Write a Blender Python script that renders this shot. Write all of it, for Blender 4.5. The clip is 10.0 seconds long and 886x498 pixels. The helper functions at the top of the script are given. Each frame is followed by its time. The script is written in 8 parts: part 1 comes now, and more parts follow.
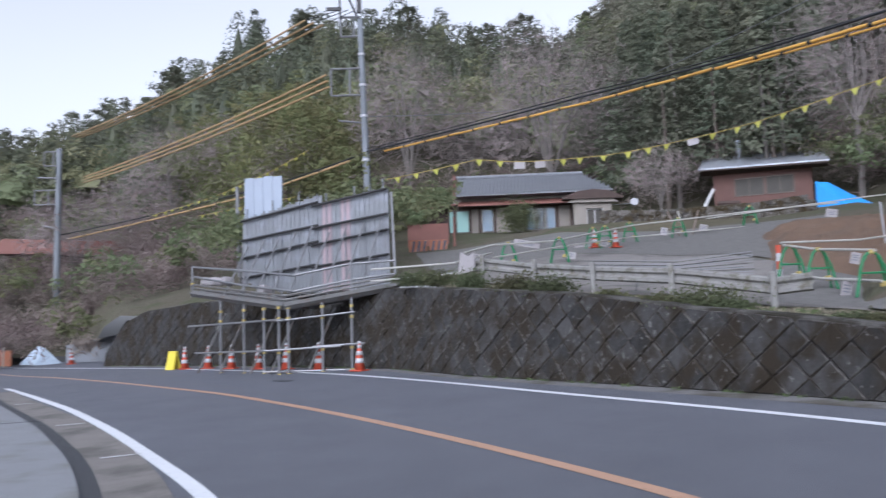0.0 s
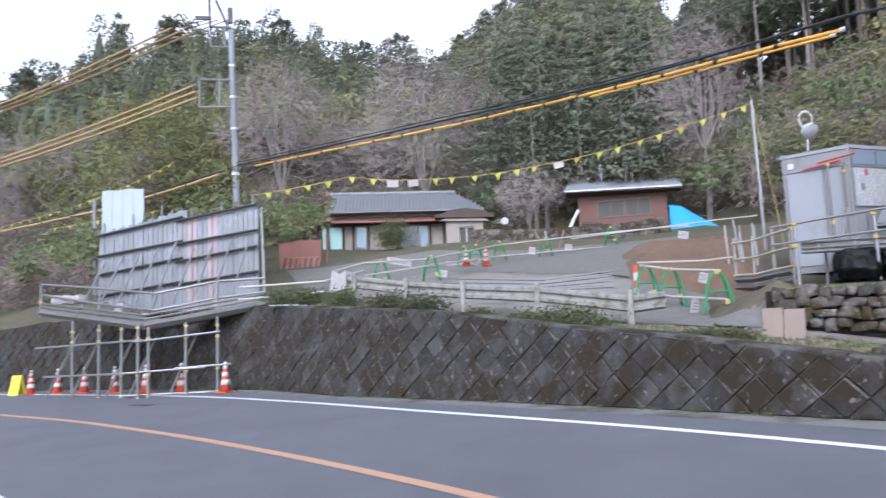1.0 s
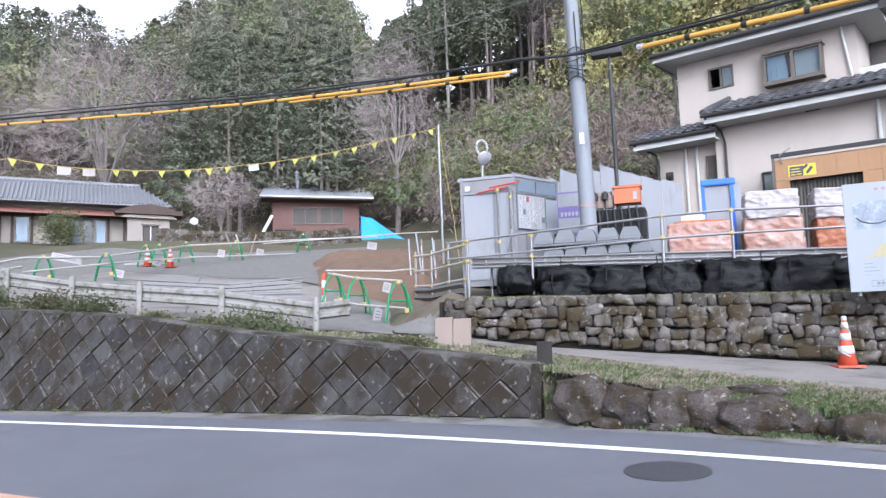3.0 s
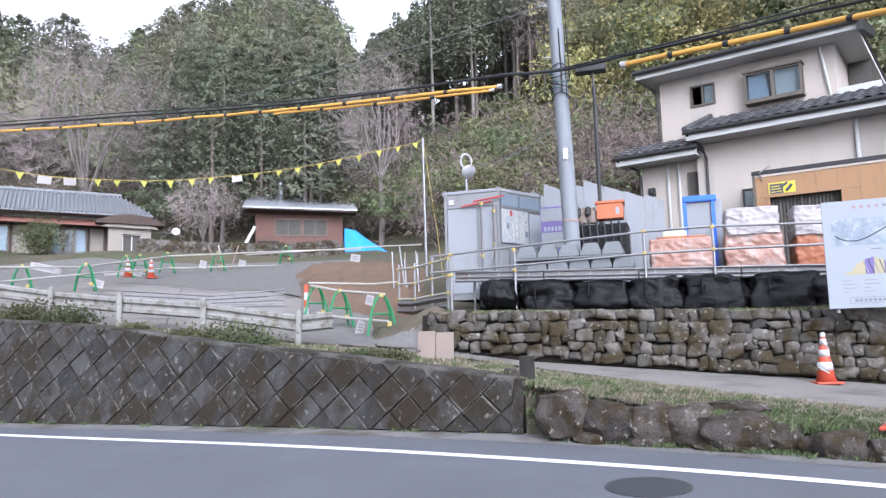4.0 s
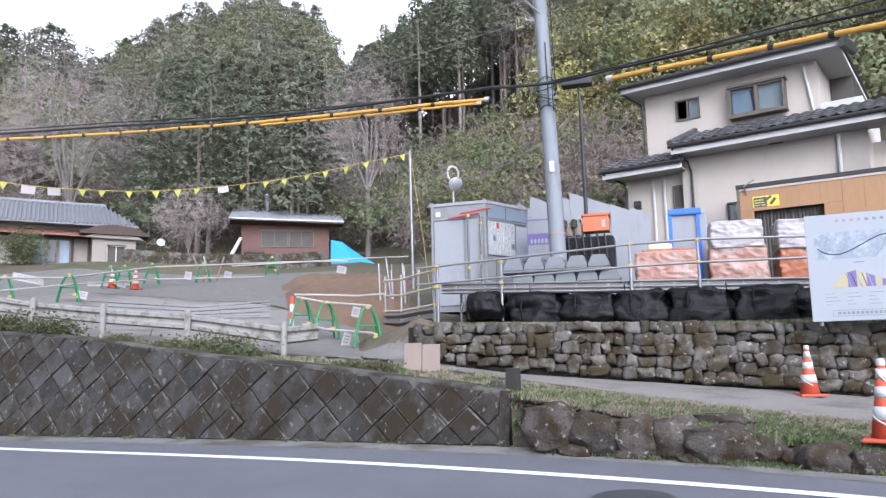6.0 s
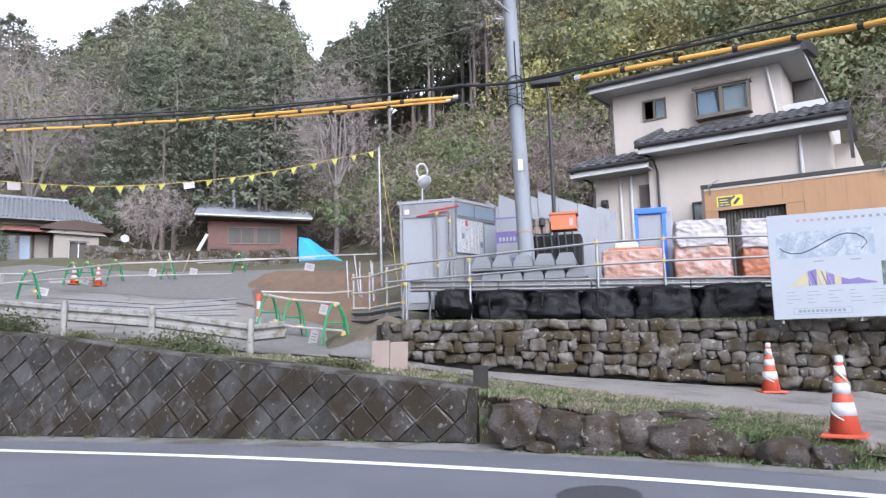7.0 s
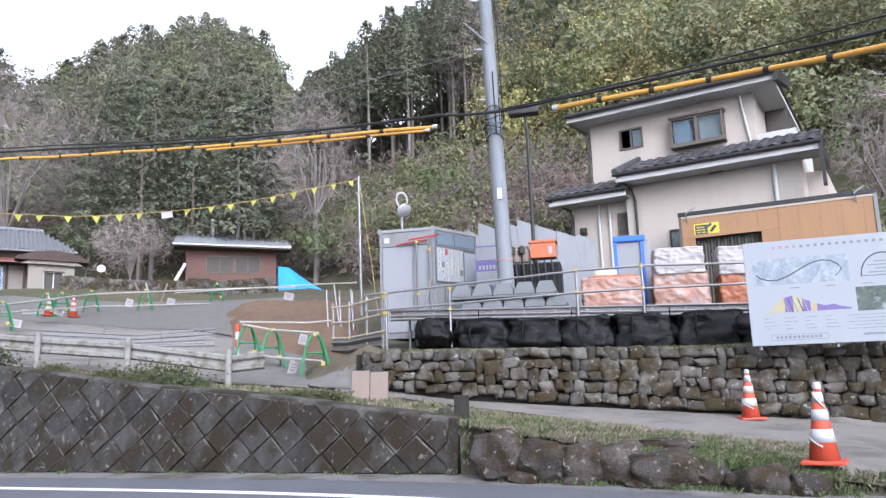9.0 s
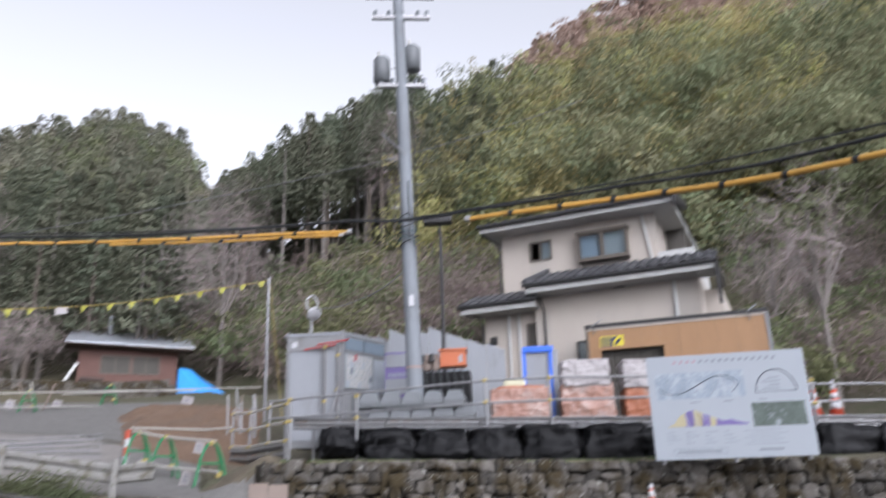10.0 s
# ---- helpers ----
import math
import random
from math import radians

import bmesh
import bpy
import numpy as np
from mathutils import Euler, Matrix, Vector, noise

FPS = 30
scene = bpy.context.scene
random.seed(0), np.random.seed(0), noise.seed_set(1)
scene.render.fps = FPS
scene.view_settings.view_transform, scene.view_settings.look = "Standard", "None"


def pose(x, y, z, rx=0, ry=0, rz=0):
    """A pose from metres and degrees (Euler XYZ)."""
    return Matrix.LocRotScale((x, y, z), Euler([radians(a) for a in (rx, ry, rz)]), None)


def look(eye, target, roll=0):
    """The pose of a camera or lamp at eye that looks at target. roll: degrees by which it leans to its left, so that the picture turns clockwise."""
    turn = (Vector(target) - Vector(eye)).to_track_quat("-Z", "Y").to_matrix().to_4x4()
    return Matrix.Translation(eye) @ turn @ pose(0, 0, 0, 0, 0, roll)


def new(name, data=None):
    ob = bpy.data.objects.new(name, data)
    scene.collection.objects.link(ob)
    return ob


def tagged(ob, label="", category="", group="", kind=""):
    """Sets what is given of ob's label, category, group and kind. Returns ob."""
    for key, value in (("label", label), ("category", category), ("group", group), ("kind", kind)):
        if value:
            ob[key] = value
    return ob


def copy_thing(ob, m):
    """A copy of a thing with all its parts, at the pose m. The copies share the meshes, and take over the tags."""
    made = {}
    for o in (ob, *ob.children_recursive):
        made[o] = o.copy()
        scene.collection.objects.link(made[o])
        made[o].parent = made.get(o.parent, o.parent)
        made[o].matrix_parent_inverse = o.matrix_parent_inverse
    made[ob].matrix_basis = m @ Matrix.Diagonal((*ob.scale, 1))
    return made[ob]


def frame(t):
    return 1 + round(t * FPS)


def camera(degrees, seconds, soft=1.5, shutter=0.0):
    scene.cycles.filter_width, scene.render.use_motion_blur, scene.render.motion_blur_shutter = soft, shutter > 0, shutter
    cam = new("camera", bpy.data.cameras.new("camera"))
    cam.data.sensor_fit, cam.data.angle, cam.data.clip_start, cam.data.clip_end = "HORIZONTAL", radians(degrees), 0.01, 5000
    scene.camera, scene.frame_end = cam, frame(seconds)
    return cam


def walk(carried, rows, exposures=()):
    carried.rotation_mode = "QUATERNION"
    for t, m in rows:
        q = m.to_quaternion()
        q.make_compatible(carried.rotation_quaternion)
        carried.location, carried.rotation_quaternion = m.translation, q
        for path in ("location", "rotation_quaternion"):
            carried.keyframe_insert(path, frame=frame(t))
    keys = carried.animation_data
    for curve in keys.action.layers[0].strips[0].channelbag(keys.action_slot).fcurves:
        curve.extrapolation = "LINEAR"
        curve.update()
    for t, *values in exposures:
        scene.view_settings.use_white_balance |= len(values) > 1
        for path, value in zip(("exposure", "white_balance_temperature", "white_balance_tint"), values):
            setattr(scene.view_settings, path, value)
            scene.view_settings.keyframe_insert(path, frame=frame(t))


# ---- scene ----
cam = camera(60.51, 10.0, 1.3, 0.5)
PATH = [
    (0.0, (-0.133, -0.014, 1.466), (-0.255, 9.936, 2.461), -1.68),
    (0.5, (-0.097, -0.022, 1.493), (0.708, 9.891, 2.536), -2.15),
    (1.0, (-0.082, -0.010, 1.494), (1.447, 9.804, 2.654), -2.26),
    (1.5, (-0.054, -0.005, 1.491), (2.525, 9.575, 2.747), -2.10),
    (2.0, (-0.024, 0.000, 1.492), (3.519, 9.263, 2.779), -1.93),
    (2.5, (-0.003, 0.009, 1.480), (4.364, 8.930, 2.639), -1.69),
    (3.0, (0.010, 0.009, 1.488), (5.246, 8.457, 2.590), -1.83),
    (4.5, (-0.000, -0.001, 1.504), (5.416, 8.292, 2.881), -1.62),
    (5.0, (0.002, -0.003, 1.505), (5.371, 8.294, 3.030), -1.55),
    (5.5, (0.000, 0.000, 1.500), (5.418, 8.276, 2.968), -1.39),
    (7.0, (0.008, -0.004, 1.497), (5.897, 7.960, 2.872), -1.42),
    (7.5, (0.010, 0.002, 1.500), (6.016, 7.870, 2.922), -1.45),
    (8.0, (0.009, -0.005, 1.501), (6.065, 7.810, 2.998), -1.76),
    (8.5, (0.010, -0.009, 1.507), (6.077, 7.780, 3.097), -1.87),
    (9.0, (0.010, -0.008, 1.511), (6.082, 7.747, 3.242), -1.97),
    (9.5, (0.019, 0.006, 1.520), (6.154, 7.630, 3.575), -1.77),
    (10.0, (0.044, -0.010, 1.547), (6.789, 6.720, 4.582), -1.73),
]
walk(cam, [(t, look(eye, target, roll)) for t, eye, target, roll in PATH],
     exposures=[(0.0, -0.20, 5550, 16), (0.5, 0.04, 5550, 16), (1.0, 0.35, 5600, 16), (1.5, 0.64, 5650, 16), (3.0, 0.66, 5650, 16), (4.5, 0.58, 5700, 16), (8.0, 0.53, 5750, 16), (9.5, 0.50, 5800, 16), (10.0, 0.06, 5950, 16)])

# ---- sky and light: an even, bright overcast evening ----
world = bpy.data.worlds.new("world")
scene.world = world
world.use_nodes = True
_n = world.node_tree.nodes
_l = world.node_tree.links
_sky = _n.new("ShaderNodeTexSky")
_sky.sky_type = "NISHITA"
_sky.sun_disc = False
_sky.sun_elevation, _sky.sun_rotation = radians(32), radians(200)
_sky.air_density, _sky.dust_density, _sky.ozone_density = 1.0, 4.0, 1.0
_hs = _n.new("ShaderNodeHueSaturation")
_hs.inputs["Saturation"].default_value = 0.08
_hs.inputs["Value"].default_value = 2.1
_l.new(_sky.outputs[0], _hs.inputs["Color"])
_l.new(_hs.outputs[0], _n["Background"].inputs["Color"])
_n["Background"].inputs["Strength"].default_value = 0.15
sun_data = bpy.data.lights.new("sun", "SUN")
sun_data.energy, sun_data.angle, sun_data.color = 0.6, radians(30), (1.0, 0.98, 0.96)
sun = new("sun", sun_data)
sun.matrix_world = look((-14, -38, 30), (0, 0, 0))


# ---- materials ----
def mat(name, col, rough=0.8, metal=0.0, var=0.25, scale=6.0, fine=60.0, bump=0.3, stain=None, stain_amt=0.5, stain_scale=1.2,
        island=0.0, objrand=0.0, spec=0.3, vstretch=1.0, translucent=0.0, patch=0.0, patch_scale=0.15, lichen=None, lichen_amt=0.3, tone=""):
    """Base colour broken up at two scales, with stains, fine relief and per-piece change."""
    m = bpy.data.materials.new(name)
    m.use_nodes = True
    nt = m.node_tree
    n, l = nt.nodes, nt.links
    b = n["Principled BSDF"]
    b.inputs["Roughness"].default_value = rough
    b.inputs["Metallic"].default_value = metal
    b.inputs["Specular IOR Level"].default_value = spec
    tc = n.new("ShaderNodeTexCoord")
    geo = n.new("ShaderNodeNewGeometry")
    mp = n.new("ShaderNodeMapping")
    mp.inputs["Scale"].default_value = (1, 1, vstretch)
    l.new(geo.outputs["Position"], mp.inputs["Vector"])

    def noi(sc, det=7.0):
        t = n.new("ShaderNodeTexNoise")
        t.inputs["Scale"].default_value = sc
        t.inputs["Detail"].default_value = det
        t.inputs["Roughness"].default_value = 0.62
        l.new(mp.outputs[0], t.inputs["Vector"])
        return t.outputs["Fac"]

    def math_(op, a, c):
        t = n.new("ShaderNodeMath")
        t.operation = op
        for i, v in enumerate((a, c)):
            if isinstance(v, (int, float)):
                t.inputs[i].default_value = v
            else:
                l.new(v, t.inputs[i])
        return t.outputs[0]

    v = math_("MULTIPLY", math_("SUBTRACT", noi(scale), 0.5), 2.2 * var)
    v = math_("ADD", v, math_("MULTIPLY", math_("SUBTRACT", noi(fine, 3.0), 0.5), 1.4 * var))
    if island:
        v = math_("ADD", v, math_("MULTIPLY", math_("SUBTRACT", geo.outputs["Random Per Island"], 0.5), island))
    if objrand:
        oi = n.new("ShaderNodeObjectInfo")
        v = math_("ADD", v, math_("MULTIPLY", math_("SUBTRACT", oi.outputs["Random"], 0.5), objrand))
    if patch:
        v = math_("ADD", v, math_("MULTIPLY", math_("SUBTRACT", noi(patch_scale, 2.0), 0.5), patch * 2))
    gain = math_("MAXIMUM", math_("ADD", v, 1.0), 0.05)
    rgb = n.new("ShaderNodeVectorMath")
    rgb.operation = "SCALE"
    rgb.inputs[0].default_value = col
    l.new(gain, rgb.inputs["Scale"])
    out = rgb.outputs[0]
    if stain:
        mx = n.new("ShaderNodeMix")
        mx.data_type = "RGBA"
        rp = n.new("ShaderNodeMapRange")
        rp.inputs["From Min"].default_value = 0.62 - 0.25 * stain_amt
        rp.inputs["From Max"].default_value = 0.78 - 0.25 * stain_amt
        l.new(noi(stain_scale, 6.0), rp.inputs["Value"])
        l.new(rp.outputs[0], mx.inputs[0])
        l.new(out, mx.inputs[6])
        mx.inputs[7].default_value = (*stain, 1)
        out = mx.outputs[2]
    if lichen:
        mx = n.new("ShaderNodeMix")
        mx.data_type = "RGBA"
        rp = n.new("ShaderNodeMapRange")
        rp.inputs["From Min"].default_value = 0.70 - 0.2 * lichen_amt
        rp.inputs["From Max"].default_value = 0.76 - 0.2 * lichen_amt
        l.new(noi(11.0, 9.0), rp.inputs["Value"])
        l.new(rp.outputs[0], mx.inputs[0])
        l.new(out, mx.inputs[6])
        mx.inputs[7].default_value = (*lichen, 1)
        out = mx.outputs[2]
    if tone:
        at = n.new("ShaderNodeAttribute")
        at.attribute_name = tone
        hv = n.new("ShaderNodeHueSaturation")
        l.new(out, hv.inputs["Color"])
        hue = math_("ADD", math_("MULTIPLY", at.outputs["Fac"], 0.07), 0.465)
        l.new(hue, hv.inputs["Hue"])
        hv.inputs["Saturation"].default_value = 0.92
        l.new(math_("ADD", math_("MULTIPLY", math_("FRACT", math_("MULTIPLY", at.outputs["Fac"], 7.31), 0.0), 0.50), 0.75), hv.inputs["Value"])
        out = hv.outputs[0]
    l.new(out, b.inputs["Base Color"])
    if bump:
        bp = n.new("ShaderNodeBump")
        bp.inputs["Strength"].default_value = bump
        bp.inputs["Distance"].default_value = 0.02
        l.new(noi(fine, 6.0), bp.inputs["Height"])
        l.new(bp.outputs[0], b.inputs["Normal"])
    if translucent:
        tr = n.new("ShaderNodeBsdfTranslucent")
        l.new(out, tr.inputs["Color"])
        ms = n.new("ShaderNodeMixShader")
        ms.inputs[0].default_value = translucent
        l.new(b.outputs[0], ms.inputs[1])
        l.new(tr.outputs[0], ms.inputs[2])
        l.new(ms.outputs[0], n["Material Output"].inputs["Surface"])
    return m


M = {}
M["asphalt"] = mat("asphalt", (0.096, 0.100, 0.115), 0.75, var=0.2, scale=1.2, fine=150, bump=0.6, patch=0.14, patch_scale=0.35, spec=0.4)
M["line_white"] = mat("line_white", (0.55, 0.56, 0.58), 0.6, var=0.10, scale=9, fine=80, stain=(0.3, 0.3, 0.31), stain_amt=0.15, stain_scale=14)
M["line_orange"] = mat("line_orange", (0.37, 0.225, 0.15), 0.6, var=0.12, scale=9, fine=80, stain=(0.22, 0.14, 0.1), stain_amt=0.2, stain_scale=14)
M["concrete"] = mat("concrete", (0.165, 0.153, 0.141), 0.85, var=0.24, scale=3.0, fine=45, bump=0.6, stain=(0.095, 0.09, 0.082), stain_amt=0.5, stain_scale=0.9)
M["concrete_light"] = mat("concrete_light", (0.19, 0.195, 0.205), 0.8, var=0.12, scale=2.0, fine=70, stain=(0.15, 0.15, 0.145), stain_amt=0.4, stain_scale=1.2)
M["block"] = mat("wall_block", (0.0305, 0.0295, 0.0285), 0.92, var=0.75, scale=7, fine=55, bump=1.0, stain=(0.017, 0.012, 0.0065), stain_amt=0.8, stain_scale=1.9, objrand=0.9, island=0.3, vstretch=0.8, lichen=(0.105, 0.102, 0.096), lichen_amt=0.48)
# stained rim of the blocks; its pale tone paints the highlight on the bevels
M["block_edge"] = mat("lit_worn_edge", (0.085, 0.080, 0.074), 0.92, var=0.9, scale=11, fine=50, bump=0.8, stain=(0.024, 0.018, 0.011), stain_amt=0.9, stain_scale=4)
M["joint"] = mat("wall_joint", (0.026, 0.024, 0.021), 0.95, var=0.4, scale=5, bump=0.8)
M["coping"] = mat("wall_coping", (0.070, 0.066, 0.060), 0.9, var=0.5, scale=5, fine=50, bump=0.9, stain=(0.02, 0.017, 0.011), stain_amt=0.8, stain_scale=1.8)
M["stone"] = mat("field_stone", (0.080, 0.073, 0.065), 0.92, var=0.6, scale=9, fine=60, bump=1.0, stain=(0.034, 0.025, 0.011), stain_amt=0.75, stain_scale=2.6, objrand=1.1, island=0.0, lichen=(0.19, 0.185, 0.172), lichen_amt=0.5)
M["stone_gap"] = mat("stone_gap", (0.018, 0.015, 0.011), 0.95, var=0.4, bump=0.8)
M["soil"] = mat("soil", (0.085, 0.07, 0.05), 0.95, var=0.4, scale=2.5, fine=40, bump=0.9, stain=(0.062, 0.062, 0.036), stain_amt=0.6, stain_scale=0.9)
M["verge"] = mat("verge", (0.075, 0.066, 0.045), 0.95, var=0.4, scale=3, fine=45, bump=0.9, stain=(0.055, 0.06, 0.03), stain_amt=0.5, stain_scale=0.8)
M["gravel"] = mat("gravel", (0.122, 0.117, 0.110), 0.95, var=0.35, scale=4, fine=28, bump=1.0)
M["dirt"] = mat("brown_dirt", (0.12, 0.078, 0.052), 0.95, var=0.25, scale=2, fine=30, bump=0.8, stain=(0.10, 0.07, 0.05), stain_amt=0.5, stain_scale=0.8)
M["forest_floor"] = mat("forest_floor", (0.07, 0.062, 0.04), 0.95, var=0.4, scale=0.4, fine=3, bump=0.5, stain=(0.052, 0.054, 0.028), stain_amt=0.7, stain_scale=0.15)


# ---- mesh building ----
class MB:
    """Collects vertices and faces of one mesh."""

    def __init__(self):
        self.v, self.f, self.smooth = [], [], False

    def add(self, verts, faces, m=None):
        k = len(self.v)
        self.v += [tuple(m @ Vector(p)) if m is not None else tuple(p) for p in verts]
        self.f += [tuple(i + k for i in q) for q in faces]
        return self

    def box(self, x0, y0, z0, x1, y1, z1, m=None, bev=0.0):
        if bev <= 0:
            v = [(x0, y0, z0), (x1, y0, z0), (x1, y1, z0), (x0, y1, z0), (x0, y0, z1), (x1, y0, z1), (x1, y1, z1), (x0, y1, z1)]
            return self.add(v, [(0, 3, 2, 1), (4, 5, 6, 7), (0, 1, 5, 4), (1, 2, 6, 5), (2, 3, 7, 6), (3, 0, 4, 7)], m)
        b = min(bev, abs(x1 - x0) * 0.45, abs(y1 - y0) * 0.45, abs(z1 - z0) * 0.45)
        bm = bmesh.new()
        bmesh.ops.create_cube(bm, size=1.0)
        for p in bm.verts:
            p.co = Vector(((x0 + x1) / 2 + p.co.x * (x1 - x0), (y0 + y1) / 2 + p.co.y * (y1 - y0), (z0 + z1) / 2 + p.co.z * (z1 - z0)))
        bmesh.ops.bevel(bm, geom=bm.edges[:], offset=b, segments=2, affect="EDGES", profile=0.6)
        bm.verts.index_update()
        self.add([p.co[:] for p in bm.verts], [[p.index for p in q.verts] for q in bm.faces], m)
        bm.free()
        return self

    def tube(self, pts, r, n=8, r2=None, cap=True):
        """A pipe along points; r to r2 tapers it."""
        pts = [Vector(p) for p in pts]
        rings, k = [], len(self.v)
        for i, p in enumerate(pts):
            d = (pts[min(i + 1, len(pts) - 1)] - pts[max(i - 1, 0)]).normalized()
            a = d.cross(Vector((0, 0, 1))) if abs(d.z) < 0.95 else d.cross(Vector((1, 0, 0)))
            a.normalize()
            b = d.cross(a)
            rr = r if r2 is None else r + (r2 - r) * i / (len(pts) - 1)
            for j in range(n):
                t = 2 * math.pi * j / n
                self.v.append(tuple(p + a * (rr * math.cos(t)) + b * (rr * math.sin(t))))
        for i in range(len(pts) - 1):
            for j in range(n):
                q, w = k + i * n, k + (i + 1) * n
                self.f.append((q + j, q + (j + 1) % n, w + (j + 1) % n, w + j))
        if cap:
            self.f.append(tuple(k + j for j in reversed(range(n))))
            self.f.append(tuple(k + (len(pts) - 1) * n + j for j in range(n)))
        return self

    def lathe(self, prof, n=16, m=None):
        """A turned shape from (radius, height) pairs."""
        v, f = [], []
        for r, z in prof:
            for j in range(n):
                t = 2 * math.pi * j / n
                v.append((r * math.cos(t), r * math.sin(t), z))
        for i in range(len(prof) - 1):
            for j in range(n):
                f.append((i * n + j, i * n + (j + 1) % n, (i + 1) * n + (j + 1) % n, (i + 1) * n + j))
        f.append(tuple(reversed(range(n))))
        f.append(tuple((len(prof) - 1) * n + j for j in range(n)))
        return self.add(v, f, m)

    def prism(self, poly, y0, y1, m=None):
        """A polygon in x and z, pushed from y0 to y1."""
        n = len(poly)
        v = [(x, y0, z) for x, z in poly] + [(x, y1, z) for x, z in poly]
        f = [tuple(range(n)), tuple(reversed(range(n, 2 * n)))] + [(i, i + n, (i + 1) % n + n, (i + 1) % n) for i in range(n)]
        return self.add(v, f, m)

    def mesh(self, name, material, smooth=False):
        me = bpy.data.meshes.new(name)
        me.from_pydata(self.v, [], self.f)
        me.materials.append(material)
        if smooth:
            me.polygons.foreach_set("use_smooth", [True] * len(me.polygons))
        me.update()
        return me


def part(name, mb, material, parent, label="", smooth=False):
    ob = new(name, mb.mesh(name, material, smooth))
    ob.parent = parent
    if label:
        ob["label"] = label
    return ob


def thing(name, label, category, m=None, group="", kind=""):
    """An Empty at the base of a thing with parts."""
    ob = new(name)
    ob.empty_display_size = 0.2
    if m is not None:
        ob.matrix_world = m
    return tagged(ob, label, category, group, kind)


def single(name, mb, material, label, category, group="", kind="", smooth=False, m=None):
    ob = new(name, mb.mesh(name, material, smooth))
    if m is not None:
        ob.matrix_world = m
    return tagged(ob, label, category, group, kind)


def grid_mesh(name, X, Y, Z, material, smooth=True):
    """A sheet from three arrays of the same shape."""
    a, b = X.shape
    me = bpy.data.meshes.new(name)
    idx = np.arange(a * b).reshape(a, b)
    q = np.stack([idx[:-1, :-1], idx[:-1, 1:], idx[1:, 1:], idx[1:, :-1]], -1).reshape(-1, 4)
    me.from_pydata(np.stack([X, Y, Z], -1).reshape(-1, 3).tolist(), [], q.tolist())
    me.materials.append(material)
    if smooth:
        me.polygons.foreach_set("use_smooth", [True] * len(me.polygons))
    me.update()
    return new(name, me)


def polar(az, r):
    return r * math.sin(radians(az)), r * math.cos(radians(az))


def facing(ax, ay, bx, by, z):
    """A frame at a whose x runs to b along the ground; its -y side faces the road."""
    return Matrix.Translation((ax, ay, z)) @ Matrix.Rotation(math.atan2(by - ay, bx - ax), 4, "Z")


# ---- the lie of the land ----
BANK = 0.05
NX, NY = 0.867, 0.498


def road_z(x, y):
    """The road is banked across its bend."""
    return BANK * (NX * x + NY * y)


# heights along rays from the bend: azimuth, then distance and height
LAND = [
    (-75, [(20, -1.5), (60, 0.5), (110, 6)]),
    (-45, [(40, -1.2), (56, 1.0), (90, 7)]),
    (-31, [(48, 0.3), (56, 2.3), (80, 8)]),
    (-25.6, [(45, 0.4), (52, 2.4), (75, 8.5)]),
    (-24.7, [(33, 1.6), (36, 2.4), (45, 3.0), (75, 9)]),
    (-16, [(26.8, 2.5), (30, 2.8), (60, 7.5)]),
    (-7, [(19.6, 2.45), (24, 2.6), (50, 7)]),
    (0, [(17.0, 2.2), (19, 2.5), (32, 4.0), (46, 7.0), (52, 7.4)]),
    (8, [(14.2, 1.92), (16, 2.0), (27, 3.75), (36, 5.5), (38, 6.2), (48, 7.1)]),
    (16, [(12.3, 1.6), (15, 1.8), (24, 3.1), (30, 4.3), (37, 5.6), (38, 6.4), (47, 7.5)]),
    (22, [(11.2, 1.46), (14, 1.58), (19, 2.35), (30, 4.5), (38, 6), (47, 7.5)]),
    (28, [(10.1, 1.26), (13, 1.45), (16, 1.75), (19, 2.4), (28, 4.5), (40, 6.6), (46, 7.4)]),
    (33, [(9.55, 1.15), (13.8, 1.42), (14.0, 2.05), (17, 2.4), (24, 3.7), (36, 6)]),
    (39, [(9.1, 1.02), (11, 1.10), (13.45, 1.20), (13.65, 2.05), (16, 2.15), (26, 3.2), (38, 6.5)]),
    (50, [(8.35, 0.75), (13.4, 1.0), (13.6, 1.95), (16, 2.1), (26, 3.0), (34, 5.5)]),
    (60, [(8.2, 0.58), (13.55, 0.80), (13.75, 1.9), (16, 2.1), (26, 3.0), (34, 5)]),
    (68, [(8.0, 0.47), (14.0, 0.62), (14.2, 1.85), (16, 2.1), (26, 3.0), (34, 5)]),
    (85, [(8.0, 0.42), (14.8, 0.5), (15.0, 1.7), (20, 2.2), (30, 4)]),
    (120, [(8.0, 0.3), (15, 0.6), (22, 2.2), (34, 5)]),
]
# the ridge round the valley: azimuth, distance, elevation of the tree tops
RIDGE = [(-75, 170, 9), (-45, 165, 11), (-31, 155, 12.6), (-25, 145, 14.5), (-20, 128, 18.0), (-15, 118, 21.8), (-5, 112, 22.6), (3, 118, 21.3),
         (8.5, 128, 19.8), (13, 135, 23.9), (20, 140, 26.5), (25, 138, 25.2), (27.3, 122, 20.6), (30, 98, 21.3), (36, 90, 25.0), (42, 88, 28.2),
         (48, 90, 31.6), (53, 91, 35.4), (60, 95, 37.6), (67, 97, 37.4), (80, 100, 35), (120, 110, 28)]
RIDGE_AZ = np.arange(-75, 121, 0.5)
_soft = np.exp(-np.linspace(-2, 2, 9) ** 2)
_soft /= _soft.sum()
RIDGE_R = np.convolve(np.pad(np.interp(RIDGE_AZ, [p[0] for p in RIDGE], [p[1] for p in RIDGE]), 4, "edge"), _soft, "valid")
